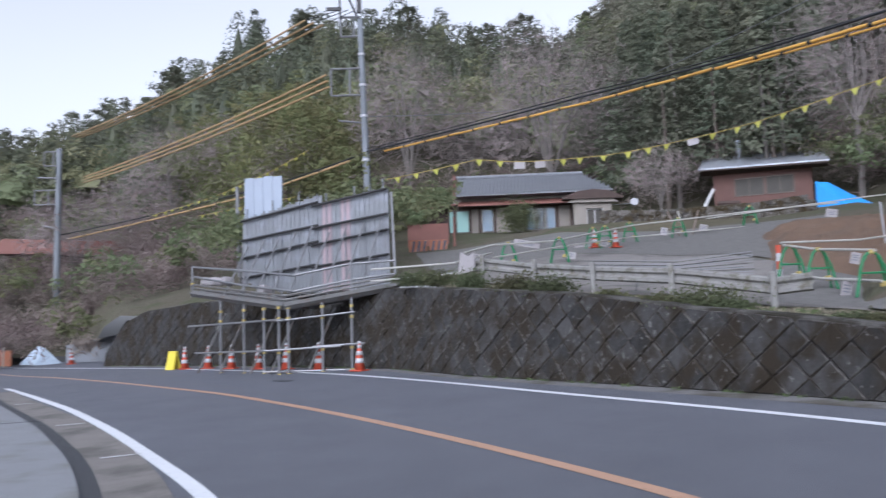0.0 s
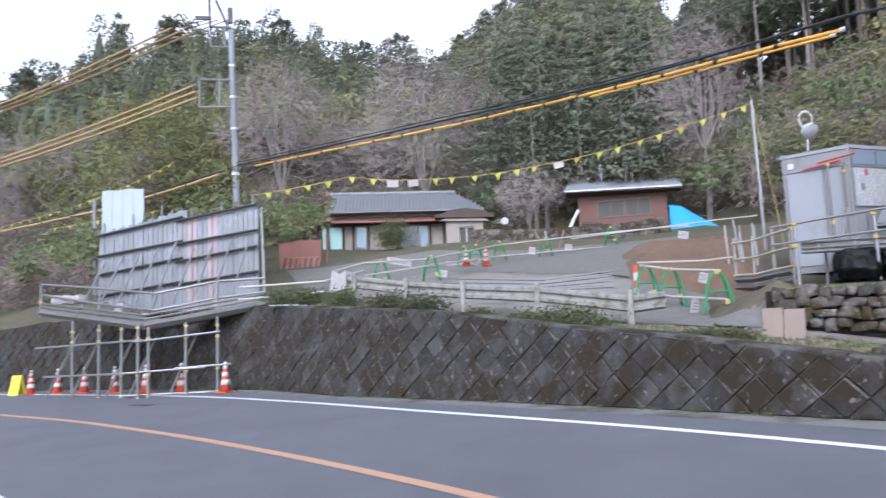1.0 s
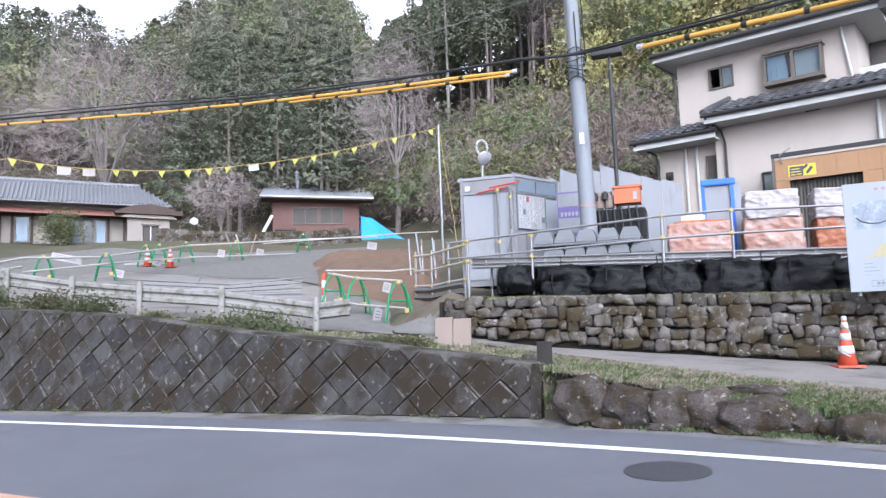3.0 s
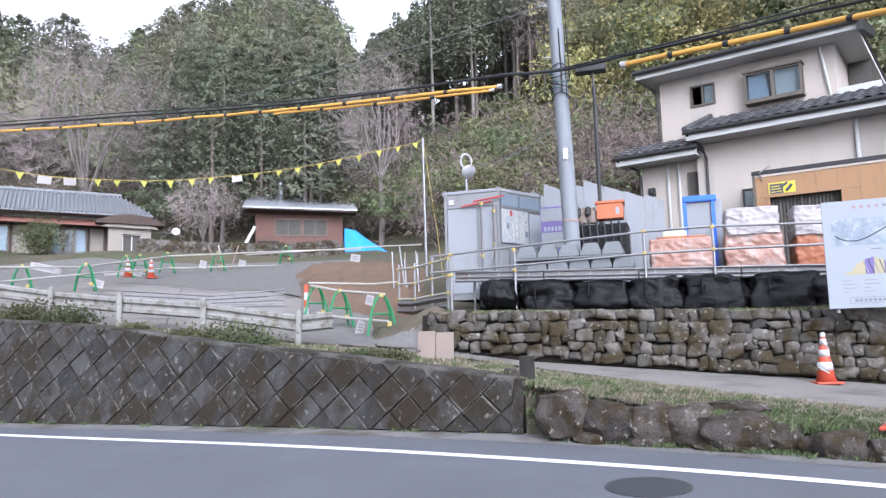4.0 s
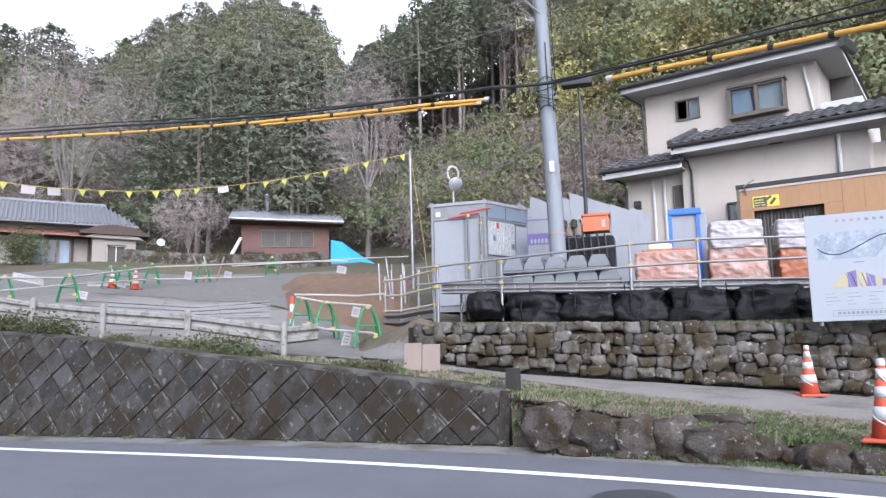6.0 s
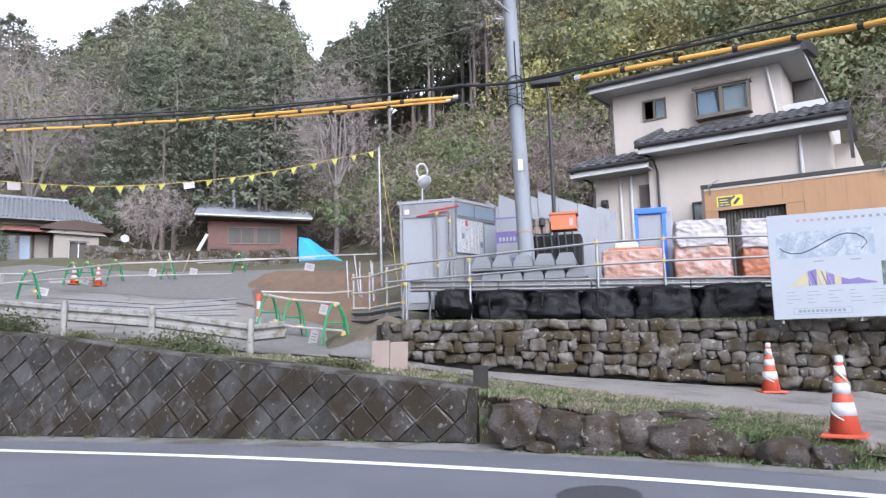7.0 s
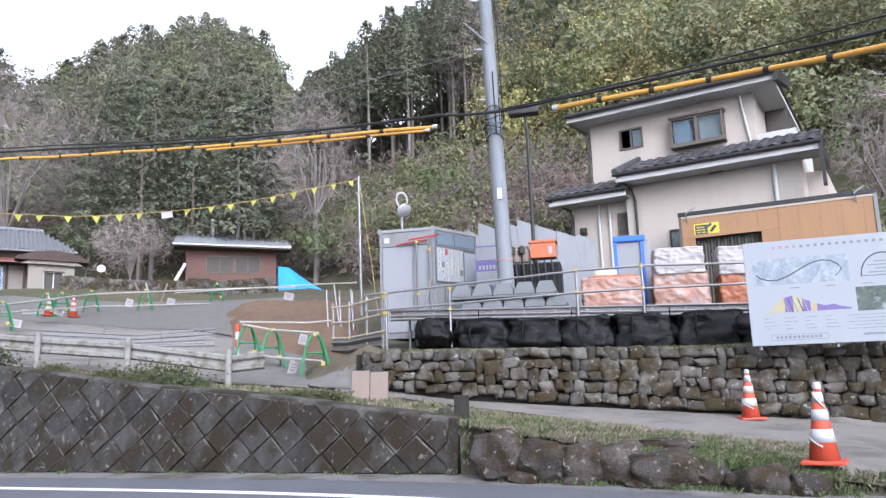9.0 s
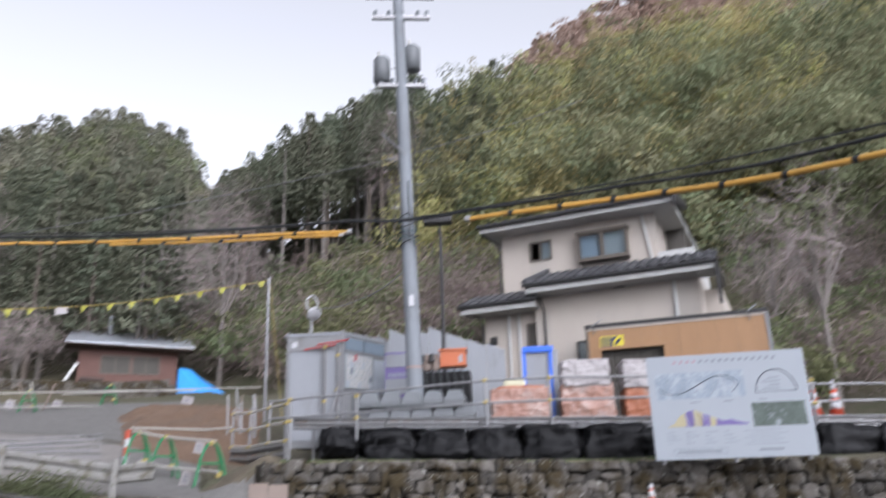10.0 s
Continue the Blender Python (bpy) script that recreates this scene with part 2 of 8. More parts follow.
RIDGE_E = np.convolve(np.pad(np.interp(RIDGE_AZ, [p[0] for p in RIDGE], [p[2] for p in RIDGE]), 4, "edge"), _soft, "valid")
FOOT = [(-75, 110), (-45, 90), (-31, 80), (-25, 75), (-16, 60), (-7, 50), (0, 52), (8, 50), (16, 48), (28, 46), (33, 36), (39, 34), (120, 34)]
RG = np.arange(6.0, 111.0, 0.25)
LAND_AZ = np.array([a for a, _ in LAND], float)
LAND_Z = np.array([np.interp(RG, [p[0] for p in pr], [p[1] for p in pr]) for _, pr in LAND])


def land(az, r):
    """Height of the ground beyond the road, from azimuth and distance (arrays)."""
    az, r = np.broadcast_arrays(np.asarray(az, float), np.asarray(r, float))
    az = np.clip(az, -75, 120)
    k = np.clip(np.searchsorted(LAND_AZ, az) - 1, 0, len(LAND_AZ) - 2)
    t = (az - LAND_AZ[k]) / (LAND_AZ[k + 1] - LAND_AZ[k])
    i = np.clip((r - RG[0]) / 0.25, 0, len(RG) - 1.001)
    i0 = i.astype(int)
    u = i - i0
    lo = LAND_Z[k, i0] * (1 - u) + LAND_Z[k, i0 + 1] * u
    hi = LAND_Z[k + 1, i0] * (1 - u) + LAND_Z[k + 1, i0 + 1] * u
    z = lo * (1 - t) + hi * t
    foot = np.interp(az, [p[0] for p in FOOT], [p[1] for p in FOOT])
    rr = np.interp(az, RIDGE_AZ, RIDGE_R)
    el = np.interp(az, RIDGE_AZ, RIDGE_E)
    top = 1.5 + rr * np.tan(np.radians(el)) - 9.0
    s = np.clip((r - foot) / (rr - foot), 0, 1)
    hill = s ** 1.12 * (top - z)
    over = np.clip((r - rr) / 60, 0, 3)
    return z + hill - over * 16


def land_xy(x, y):
    return float(land(math.degrees(math.atan2(x, y)), math.hypot(x, y)))


# line and height of the retaining wall along the road
WALL_BASE = [(-14.9, 32.0), (-9.4, 27.2), (-4.6, 22.5), (-1.75, 19.2), (0.0, 16.0), (1.85, 13.4), (4.05, 10.1), (5.8, 7.25)]
WALL_TOP = [(-25.0, 0.7), (-24.3, 1.9), (-23.2, 2.35), (-20, 2.55), (-7, 2.5), (0, 2.2), (7.4, 1.95), (15.5, 1.62), (21.8, 1.46), (29.9, 1.25), (38.6, 1.05)]
_wb = np.array(WALL_BASE)
_ws = np.concatenate([[0], np.cumsum(np.hypot(*np.diff(_wb, axis=0).T))])
WALL_LEN = float(_ws[-1])
BATTER = 0.22


def wall_base(s):
    x, y = np.interp(s, _ws, _wb[:, 0]), np.interp(s, _ws, _wb[:, 1])
    x2, y2 = np.interp(s + 0.4, _ws, _wb[:, 0]), np.interp(s + 0.4, _ws, _wb[:, 1])
    x1, y1 = np.interp(s - 0.4, _ws, _wb[:, 0]), np.interp(s - 0.4, _ws, _wb[:, 1])
    t = Vector((x2 - x1, y2 - y1, 0)).normalized()
    return Vector((x, y, road_z(x, y))), t, Vector((-t.y, t.x, 0))


def wall_height(s):
    p, t, n = wall_base(s)
    return float(np.interp(math.degrees(math.atan2(p.x, p.y)), [a for a, _ in WALL_TOP], [h for _, h in WALL_TOP])) - p.z


def on_wall(s, h, d=0.0):
    """A point on the leaning face: along it, up it, and proud of it."""
    p, t, n = wall_base(s)
    return p + Vector((0, 0, h)) + n * (BATTER * h - d)


# edge of the ground along the foot of the walls, by azimuth
EDGE = [(-75, 20.2), (-45, 38), (-31, 47), (-27, 45), (-25.4, 44), (-24.7, 34), (-20.8, 29.0), (-13.1, 23.2), (-6.6, 19.5), (0, 16.3), (7.4, 13.4), (15.4, 11.8), (21.8, 10.95),
        (26, 10.2), (38.6, 9.2), (42.2, 8.85), (54, 8.3), (61.3, 8.05), (68, 7.9), (85, 8), (120, 8)]
_wt = [on_wall(s, wall_height(s), -0.18) for s in np.linspace(0, WALL_LEN, 90)]
WT_AZ, WT_R = [math.degrees(math.atan2(p.x, p.y)) for p in _wt], [math.hypot(p.x, p.y) for p in _wt]


def ground_edge(az):
    """Where the ground begins: behind the head of the wall, else at the road's edge."""
    e = np.interp(az, [p[0] for p in EDGE], [p[1] for p in EDGE])
    return np.where((az > WT_AZ[0]) & (az < WT_AZ[-1]), np.maximum(e, np.interp(az, WT_AZ, WT_R)), e)


_az = np.concatenate([np.arange(-75, -12, 1.0), np.arange(-12, 70, 0.4), np.arange(70, 121, 2.0)])
_edge = ground_edge(_az)
_rs = np.concatenate([np.linspace(0, 8, 50), np.linspace(8.3, 50, 64), np.linspace(51, 190, 50)])
A_, R_ = np.meshgrid(_az, _rs, indexing="ij")
R_ = R_ + _edge[:, None]
Zg = land(A_, R_)
ground = grid_mesh("ground", R_ * np.sin(np.radians(A_)), R_ * np.cos(np.radians(A_)), Zg, M["verge"])
tagged(ground, "grassy rising ground with soil and dry grass", "ground", kind="structure")
ground.data.materials.append(M["forest_floor"])
_fi = np.repeat((_rs[:-1] > 24).astype(int)[None, :], len(_az) - 1, 0).ravel()
ground.data.polygons.foreach_set("material_index", _fi.tolist())

# the road, one banked sheet out to the foot of the walls and far behind
_ra = np.arange(-180, 180.1, 1.5)
_re = np.where((_ra > -75) & (_ra < 120), np.interp(_ra, [p[0] for p in EDGE], [p[1] for p in EDGE]) + 0.6, 900.0)
_re = np.where((_ra > -75) & (_ra < -29), 140.0, _re)
_rr = np.concatenate([np.linspace(0, 1, 24) ** 1.5])
AA, RR = np.meshgrid(_ra, _rr, indexing="ij")
RR = RR * _re[:, None]
RX, RY = RR * np.sin(np.radians(AA)), RR * np.cos(np.radians(AA))
_u = NX * RX + NY * RY
RZ = np.where(_u < 0, 0.0, BANK * _u)
road = grid_mesh("road", RX, RY, RZ, M["asphalt"])
tagged(road, "dark grey asphalt road on a bend", "road", kind="structure")


def ribbon(name, pts, width, material, label, lift=0.006, z=None, n=220):
    """A painted or laid strip along a smooth line of points on the road."""
    P = np.array(pts, float)
    d = np.concatenate([[0], np.cumsum(np.hypot(*np.diff(P, axis=0).T))])
    s = np.linspace(0, d[-1], n)
    xs, ys = np.interp(s, d, P[:, 0]), np.interp(s, d, P[:, 1])
    for _ in range(60):
        xs[1:-1] = (xs[:-2] + 2 * xs[1:-1] + xs[2:]) / 4
        ys[1:-1] = (ys[:-2] + 2 * ys[1:-1] + ys[2:]) / 4
    tx, ty = np.gradient(xs), np.gradient(ys)
    ln = np.hypot(tx, ty)
    nx, ny = -ty / ln, tx / ln
    o = np.array([-width / 2, width / 2])
    X, Y = xs[:, None] + nx[:, None] * o, ys[:, None] + ny[:, None] * o
    Z = np.where(NX * X + NY * Y < 0, 0, BANK * (NX * X + NY * Y)) + lift
    ob = grid_mesh(name, X, Y, Z, material)
    return tagged(ob, label, "road marking", kind="structure")


ribbon("edge_line", [(-23.05, 38.2), (-17.7, 33.5), (-10.1, 26.6), (-3.02, 18.9), (-0.22, 14.72), (1.5, 11.8), (3.5, 8.75), (4.83, 6.19), (5.77, 4.2), (6.5, 2.2), (7.5, -2), (8.3, -8)],
       0.15, M["line_white"], "white painted edge line of the road")
ribbon("centre_line", [(-18.5, 30.6), (-13.8, 26.1), (-9.93, 21.8), (-4.87, 15.74), (-1.88, 11.38), (-0.2, 8.62), (0.8, 6.82), (1.46, 5.6), (2.6, 3.0), (3.8, -1), (4.8, -8)],
       0.15, M["line_orange"], "orange painted centre line of the road")
ribbon("near_edge_line", [(-13.1, 22), (-10.9, 19.2), (-7.6, 14.8), (-5.15, 11.2), (-3.14, 8.0), (-2.2, 6.5), (-1.0, 3.8), (0.2, 0), (1.0, -6)],
       0.16, M["line_white"], "white painted line beside the gutter")


M["edge_dust"] = mat("edge_dust", (0.150, 0.146, 0.142), 0.9, var=0.3, scale=5, fine=60, bump=0.7, stain=(0.08, 0.072, 0.058), stain_amt=0.55, stain_scale=1.5)
ribbon("road_edge", [(-14.6, 31.6), (-9.2, 26.85), (-4.4, 22.2), (-1.62, 18.98), (0.05, 15.75), (1.85, 13.15), (3.95, 10.0), (5.68, 7.15), (6.25, 5.7), (6.75, 4.4), (7.1, 3.1), (7.4, 1.5)], 0.62, M["edge_dust"], "dusty pale strip along the foot of the wall", 0.004)


# ---- the retaining wall along the road ----
wall = thing("retaining_wall", "dark weathered retaining wall of diamond-laid concrete blocks with moss", "retaining wall", kind="structure")
_mb = MB()
_N = 80
for i in range(_N + 1):
    s = WALL_LEN * i / _N
    h = wall_height(s)
    _mb.v += [tuple(on_wall(s, -0.25, -0.02)), tuple(on_wall(s, h, -0.02)), tuple(on_wall(s, h, -0.5)), tuple(on_wall(s, -0.25, -0.9))]
for i in range(_N):
    a, b = i * 4, i * 4 + 4
    _mb.f += [(a, b, b + 1, a + 1), (a + 1, b + 1, b + 2, a + 2), (a + 2, b + 2, b + 3, a + 3)]
_mb.f += [(0, 1, 2, 3), tuple(_N * 4 + j for j in (3, 2, 1, 0))]
part("backing", _mb, M["joint"], wall)

# coping cast along the top, in lengths
_s = 0.0
while _s < WALL_LEN - 0.2:
    _e = min(_s + 2.0, WALL_LEN)
    mb = MB()
    for i in range(6):
        s = _s + 0.012 + (_e - _s - 0.024) * i / 5
        h = wall_height(s) + random.uniform(-0.008, 0.008)
        mb.v += [tuple(on_wall(s, h - 0.14, 0.004)), tuple(on_wall(s, h + 0.0, 0.010)), tuple(on_wall(s, h + 0.022, -0.02)), tuple(on_wall(s, h + 0.025, -0.34)), tuple(on_wall(s, h - 0.1, -0.34))]
    for i in range(5):
        for j in range(5):
            mb.f.append((i * 5 + j, i * 5 + 5 + j, i * 5 + 5 + (j + 1) % 5, i * 5 + (j + 1) % 5))
    mb.f += [(0, 1, 2, 3, 4), (29, 28, 27, 26, 25)]
    part("coping", mb, M["coping"], wall)
    _s = _e


def clip_poly(poly, inside, cut):
    out = []
    for i, p in enumerate(poly):
        q = poly[(i + 1) % len(poly)]
        a, b = inside(p), inside(q)
        if a >= 0:
            out.append(p)
        if (a >= 0) != (b >= 0):
            t = a / (a - b)
            out.append((p[0] + (q[0] - p[0]) * t, p[1] + (q[1] - p[1]) * t))
    return out


DW, DH = 0.52, 0.47
_rest = MB()
_block_count = 0
for row in range(0, 13):
    for col in range(int(WALL_LEN / DW) + 2):
        cs, ch = (col + 0.5 * (row % 2)) * DW, row * DH / 2
        if cs > WALL_LEN + DW / 2:
            continue
        top = wall_height(min(max(cs, 0), WALL_LEN)) - 0.012
        poly = [(cs - DW / 2, ch), (cs, ch - DH / 2), (cs + DW / 2, ch), (cs, ch + DH / 2)]
        slope = (wall_height(min(cs + 0.3, WALL_LEN)) - wall_height(max(cs - 0.3, 0))) / 0.6
        poly = clip_poly(poly, lambda p: p[1] - 0.015, 0)
        poly = clip_poly(poly, lambda p: top + slope * (p[0] - cs) - p[1], 0) if poly else poly
        poly = clip_poly(poly, lambda p: WALL_LEN - 0.14 - p[0], 0) if poly else poly
        poly = clip_poly(poly, lambda p: p[0], 0) if poly else poly
        if len(poly) < 3:
            continue
        area = abs(sum(poly[i][0] * poly[(i + 1) % len(poly)][1] - poly[(i + 1) % len(poly)][0] * poly[i][1] for i in range(len(poly)))) / 2
        if area < 0.006:
            continue
        cx, cy = sum(p[0] for p in poly) / len(poly), sum(p[1] for p in poly) / len(poly)
        dep = random.uniform(0.02, 0.055)
        tilt = [random.uniform(-0.012, 0.012) for _ in poly]
        mb = MB()
        k = len(poly)
        for (x, y), sc, d in [(p, 0.965, -0.03) for p in poly] + [(p, 0.945, dep * 0.7) for p in poly] + [(p, 0.88, dep) for p in poly]:
            j = len(mb.v) % k
            jit = random.uniform(-0.008, 0.008)
            mb.v.append(tuple(on_wall(cx + (x - cx) * sc + jit, cy + (y - cy) * sc + jit, d + tilt[j])))
        for ring in range(2):
            for i in range(k):
                mb.f.append((ring * k + i, ring * k + (i + 1) % k, (ring + 1) * k + (i + 1) % k, (ring + 1) * k + i))
        mb.f.append(tuple(2 * k + i for i in range(k)))
        if cs > WALL_LEN - 19.0 and _block_count < 290:
            _b = part("block", mb, M["block"], wall)
            _b.data.materials.append(M["block_edge"])
            # the bevel ring takes the painted edge highlight
            _b.data.polygons.foreach_set("material_index", [0] * k + [1] * k + [0])
            _block_count += 1
        else:
            _rest.add(mb.v, mb.f)
tagged(part("far_blocks", _rest, M["block"], wall), kind="stuff")
# smooth concrete end of the wall and the stub post on it
mb = MB()
for s in (WALL_LEN - 0.13, WALL_LEN + 0.02):
    h = wall_height(min(s, WALL_LEN))
    mb.v += [tuple(on_wall(s, -0.1, 0.04)), tuple(on_wall(s, h + 0.02, 0.04)), tuple(on_wall(s, h + 0.02, -0.45)), tuple(on_wall(s, -0.1, -0.6))]
mb.f += [(0, 1, 2, 3), (7, 6, 5, 4), (0, 4, 5, 1), (1, 5, 6, 2), (2, 6, 7, 3), (3, 7, 4, 0)]
part("end_pier", mb, M["block"], wall)
_p = on_wall(WALL_LEN - 0.02, wall_height(WALL_LEN), -0.14)
mb = MB().box(-0.075, -0.075, -0.3, 0.075, 0.075, 0.30, Matrix.Translation(_p) @ Matrix.Rotation(0.5, 4, "Z"), 0.015)
single("boundary_post", mb, M["joint"], "short dark weathered concrete post at the wall's end", "post")


# ---- stones ----
def stone_mesh(name, seed, material, rough=0.16, sub=2, rnd=0.45):
    bm = bmesh.new()
    bmesh.ops.create_cube(bm, size=1.0)
    bmesh.ops.subdivide_edges(bm, edges=bm.edges[:], cuts=sub, use_grid_fill=True)
    for v in bm.verts:
        c = v.co.copy()
        v.co = c.lerp(c.normalized() * 0.62, rnd)
        v.co += Vector([noise.noise(c * 1.7 + Vector((seed * 7.1 + k * 3.3, seed, k))) for k in range(3)]) * rough * 2.0
        v.co += Vector([noise.noise(c * 5.2 + Vector((seed * 3.1 + k * 4.7, k, seed))) for k in range(3)]) * rough * 0.55
    me = bpy.data.meshes.new(name)
    bm.to_mesh(me)
    bm.free()
    me.materials.append(material)
    me.polygons.foreach_set("use_smooth", [True] * len(me.polygons))
    return me


STONES = [stone_mesh("stone", k, M["stone"], 0.12, 3, 0.34) for k in range(8)]
M["boulder"] = mat("boulder", (0.048, 0.041, 0.036), 0.9, var=0.9, scale=7, fine=40, bump=0.9, stain=(0.026, 0.018, 0.008), stain_amt=0.75, stain_scale=4.5, objrand=0.7, lichen=(0.15, 0.145, 0.135), lichen_amt=0.55)
BOULDERS = [stone_mesh("boulder", k + 20, M["boulder"], 0.10, 9, 0.80) for k in range(6)]

stone_wall = thing("stone_wall", "mossy dry-stone retaining wall of rough field stones", "stone wall", kind="structure")
SW = [(6.95, 11.45), (8.8, 9.55), (10.7, 7.6), (12.3, 5.7), (13.6, 3.4), (14.6, 0.4)]
_sw = np.array(SW)
_sws = np.concatenate([[0], np.cumsum(np.hypot(*np.diff(_sw, axis=0).T))])
SW_TOP = [(0, 2.07), (3, 2.03), (6, 1.93), (9, 1.85), (14, 1.7)]
SW_FOOT = [(0, 1.45), (1, 1.38), (3, 1.15), (5.3, 0.96), (8, 0.72), (14, 0.5)]


def sw_at(s):
    x, y = np.interp(s, _sws, _sw[:, 0]), np.interp(s, _sws, _sw[:, 1])
    x2, y2 = np.interp(s + 0.3, _sws, _sw[:, 0]), np.interp(s + 0.3, _sws, _sw[:, 1])
    t = Vector((x2 - x, y2 - y, 0)).normalized() if s < _sws[-1] - 0.01 else Vector((0.32, -0.95, 0))
    return Vector((x, y, 0)), t, Vector((-t.y, t.x, 0))


mb = MB()
for i in range(41):
    p, t, n = sw_at(_sws[-1] * i / 40)
    a, b = np.interp(_sws[-1] * i / 40, *zip(*SW_FOOT)), np.interp(_sws[-1] * i / 40, *zip(*SW_TOP))
    mb.v += [tuple(p + n * 0.06 + Vector((0, 0, a - 0.3))), tuple(p + n * 0.14 + Vector((0, 0, b - 0.03))), tuple(p + n * 0.7 + Vector((0, 0, b))), tuple(p + n * 0.7 + Vector((0, 0, a - 0.3)))]
for i in range(40):
    for j in range(4):
        mb.f.append((i * 4 + j, i * 4 + 4 + j, i * 4 + 4 + (j + 1) % 4, i * 4 + (j + 1) % 4))
mb.f += [(0, 1, 2, 3), (163, 162, 161, 160)]
part("backing", mb, M["stone_gap"], stone_wall)
for course in range(7):
    s = random.uniform(0, 0.2)
    while s < 11.0:
        w = random.choice((0.15, 0.19, 0.23, 0.28, 0.34)) * random.uniform(0.85, 1.1) * (1.15 if course == 5 else 1.0)
        a, b = float(np.interp(s, *zip(*SW_FOOT))), float(np.interp(s, *zip(*SW_TOP)))
        nrow = max(3, round((b - a) / 0.18))
        ch = (b - a) / nrow
        if course < nrow:
            p, t, n = sw_at(s + w / 2)
            zz = b - (course + 0.5) * ch + random.uniform(-0.025, 0.025)
            ob = new("stone", random.choice(STONES))
            ob.parent = stone_wall
            ob.matrix_basis = (Matrix.Translation(p + n * (0.05 + 0.02 * (nrow - course)) * 0.9 + Vector((0, 0, zz))) @ Matrix.Rotation(math.atan2(t.y, t.x), 4, "Z")
                               @ Matrix.Rotation(random.uniform(-0.13, 0.13), 4, "Y") @ Matrix.Diagonal((w * 0.95, 0.26, ch * random.uniform(0.72, 1.3), 1)))
        s += w

# boulders that edge the driveway beside the road
for (x, y, w, h, dz) in [(6.0, 6.68, 0.58, 0.54, 0.36), (6.22, 6.18, 0.52, 0.44, 0.27), (6.40, 5.75, 0.44, 0.44, 0.27), (6.56, 5.42, 0.42, 0.44, 0.26), (6.78, 4.98, 0.66, 0.38, 0.22),
                         (7.03, 4.05, 0.40, 0.30, 0.12), (7.12, 3.72, 0.30, 0.24, 0.09), (7.28, 4.45, 0.32, 0.22, 0.14), (6.93, 4.58, 0.30, 0.26, 0.17), (7.0, 4.32, 0.26, 0.2, 0.1), (6.02, 6.35, 0.30, 0.16, 0.04), (6.28, 5.8, 0.26, 0.12, 0.03), (6.52, 5.2, 0.22, 0.12, 0.03),
                         (7.16, 5.25, 0.52, 0.18, 0.42), (6.42, 8.1, 0.36, 0.28, 0.72)]:
    ob = new("boulder", random.choice(BOULDERS))
    ob.matrix_world = Matrix.Translation((x * 0.985, y * 0.985, road_z(x, y) + dz * 0.76)) @ Matrix.Rotation(-1.05 + random.uniform(-0.2, 0.2), 4, "Z") @ Matrix.Diagonal((w * 1.06, w * 0.8, h * 0.88, 1))
    tagged(ob, "weathered grey-brown boulder edging the driveway", "boulder", "boulders along the verge")


# soil bank between the boulders and the verge above them
M["bank_soil"] = mat("bank_soil", (0.082, 0.070, 0.054), 0.95, var=0.6, scale=6, fine=35, bump=1.0, stain=(0.03, 0.034, 0.014), stain_amt=0.7, stain_scale=3)
_ba = np.linspace(38.9, 76, 80)
_be = np.interp(_ba, [p[0] for p in EDGE], [p[1] for p in EDGE])
_bw = np.linspace(0, 1, 9)
_b0 = np.interp(_ba, [38.9, 41.5, 45.2, 50.4, 53.7, 60, 64, 70, 76], [9.25, 9.08, 8.86, 8.6, 8.5, 8.2, 7.98, 7.84, 7.86])
_b1 = np.maximum(_be + 0.34, _b0 + 0.3)
_br = _b0[:, None] + (_b1 - _b0)[:, None] * _bw[None, :]
_bx, _by = _br * np.sin(np.radians(_ba))[:, None], _br * np.cos(np.radians(_ba))[:, None]
_lo = np.array([[road_z(float(a), float(b)) for a, b in zip(p, q)] for p, q in zip(_bx, _by)])
_hi = land(_ba[:, None] + 0 * _br, np.maximum(_br, _be[:, None] + 0.3)) + 0.012
_sm = np.clip(_bw * 1.35, 0, 1) ** 0.8
_bump = 0.03 * np.sin(_ba * 5.1)[:, None] * np.sin(_bw * 9 + 1)[None, :] * np.sin(_bw * np.pi)[None, :]
_bz = _lo * (1 - _sm) + _hi * _sm + _bump
tagged(grid_mesh("soil_bank", _bx, _by, _bz, M["bank_soil"]), "dark soil bank with weeds behind the boulders", "bank", kind="structure")


# ---- laid surfaces that follow the ground ----
def patch(name, outline, material, label, lift=0.02, n=40, category="ground"):
    """A sheet between two lines of (azimuth, distance), draped over the ground."""
    lo, hi = outline
    u = np.linspace(0, 1, n)
    la = np.array(lo, float)
    ha = np.array(hi, float)
    k = np.linspace(0, 1, len(la))
    a0, r0 = np.interp(u, k, la[:, 0]), np.interp(u, k, la[:, 1])
    k = np.linspace(0, 1, len(ha))
    a1, r1 = np.interp(u, k, ha[:, 0]), np.interp(u, k, ha[:, 1])
    w = np.linspace(0, 1, 24)
    A = a0[:, None] * (1 - w) + a1[:, None] * w
    R = r0[:, None] * (1 - w) + r1[:, None] * w
    Z = land(A, R) + lift
    ob = grid_mesh(name, R * np.sin(np.radians(A)), R * np.cos(np.radians(A)), Z, material)
    return tagged(ob, label, category, kind="structure")


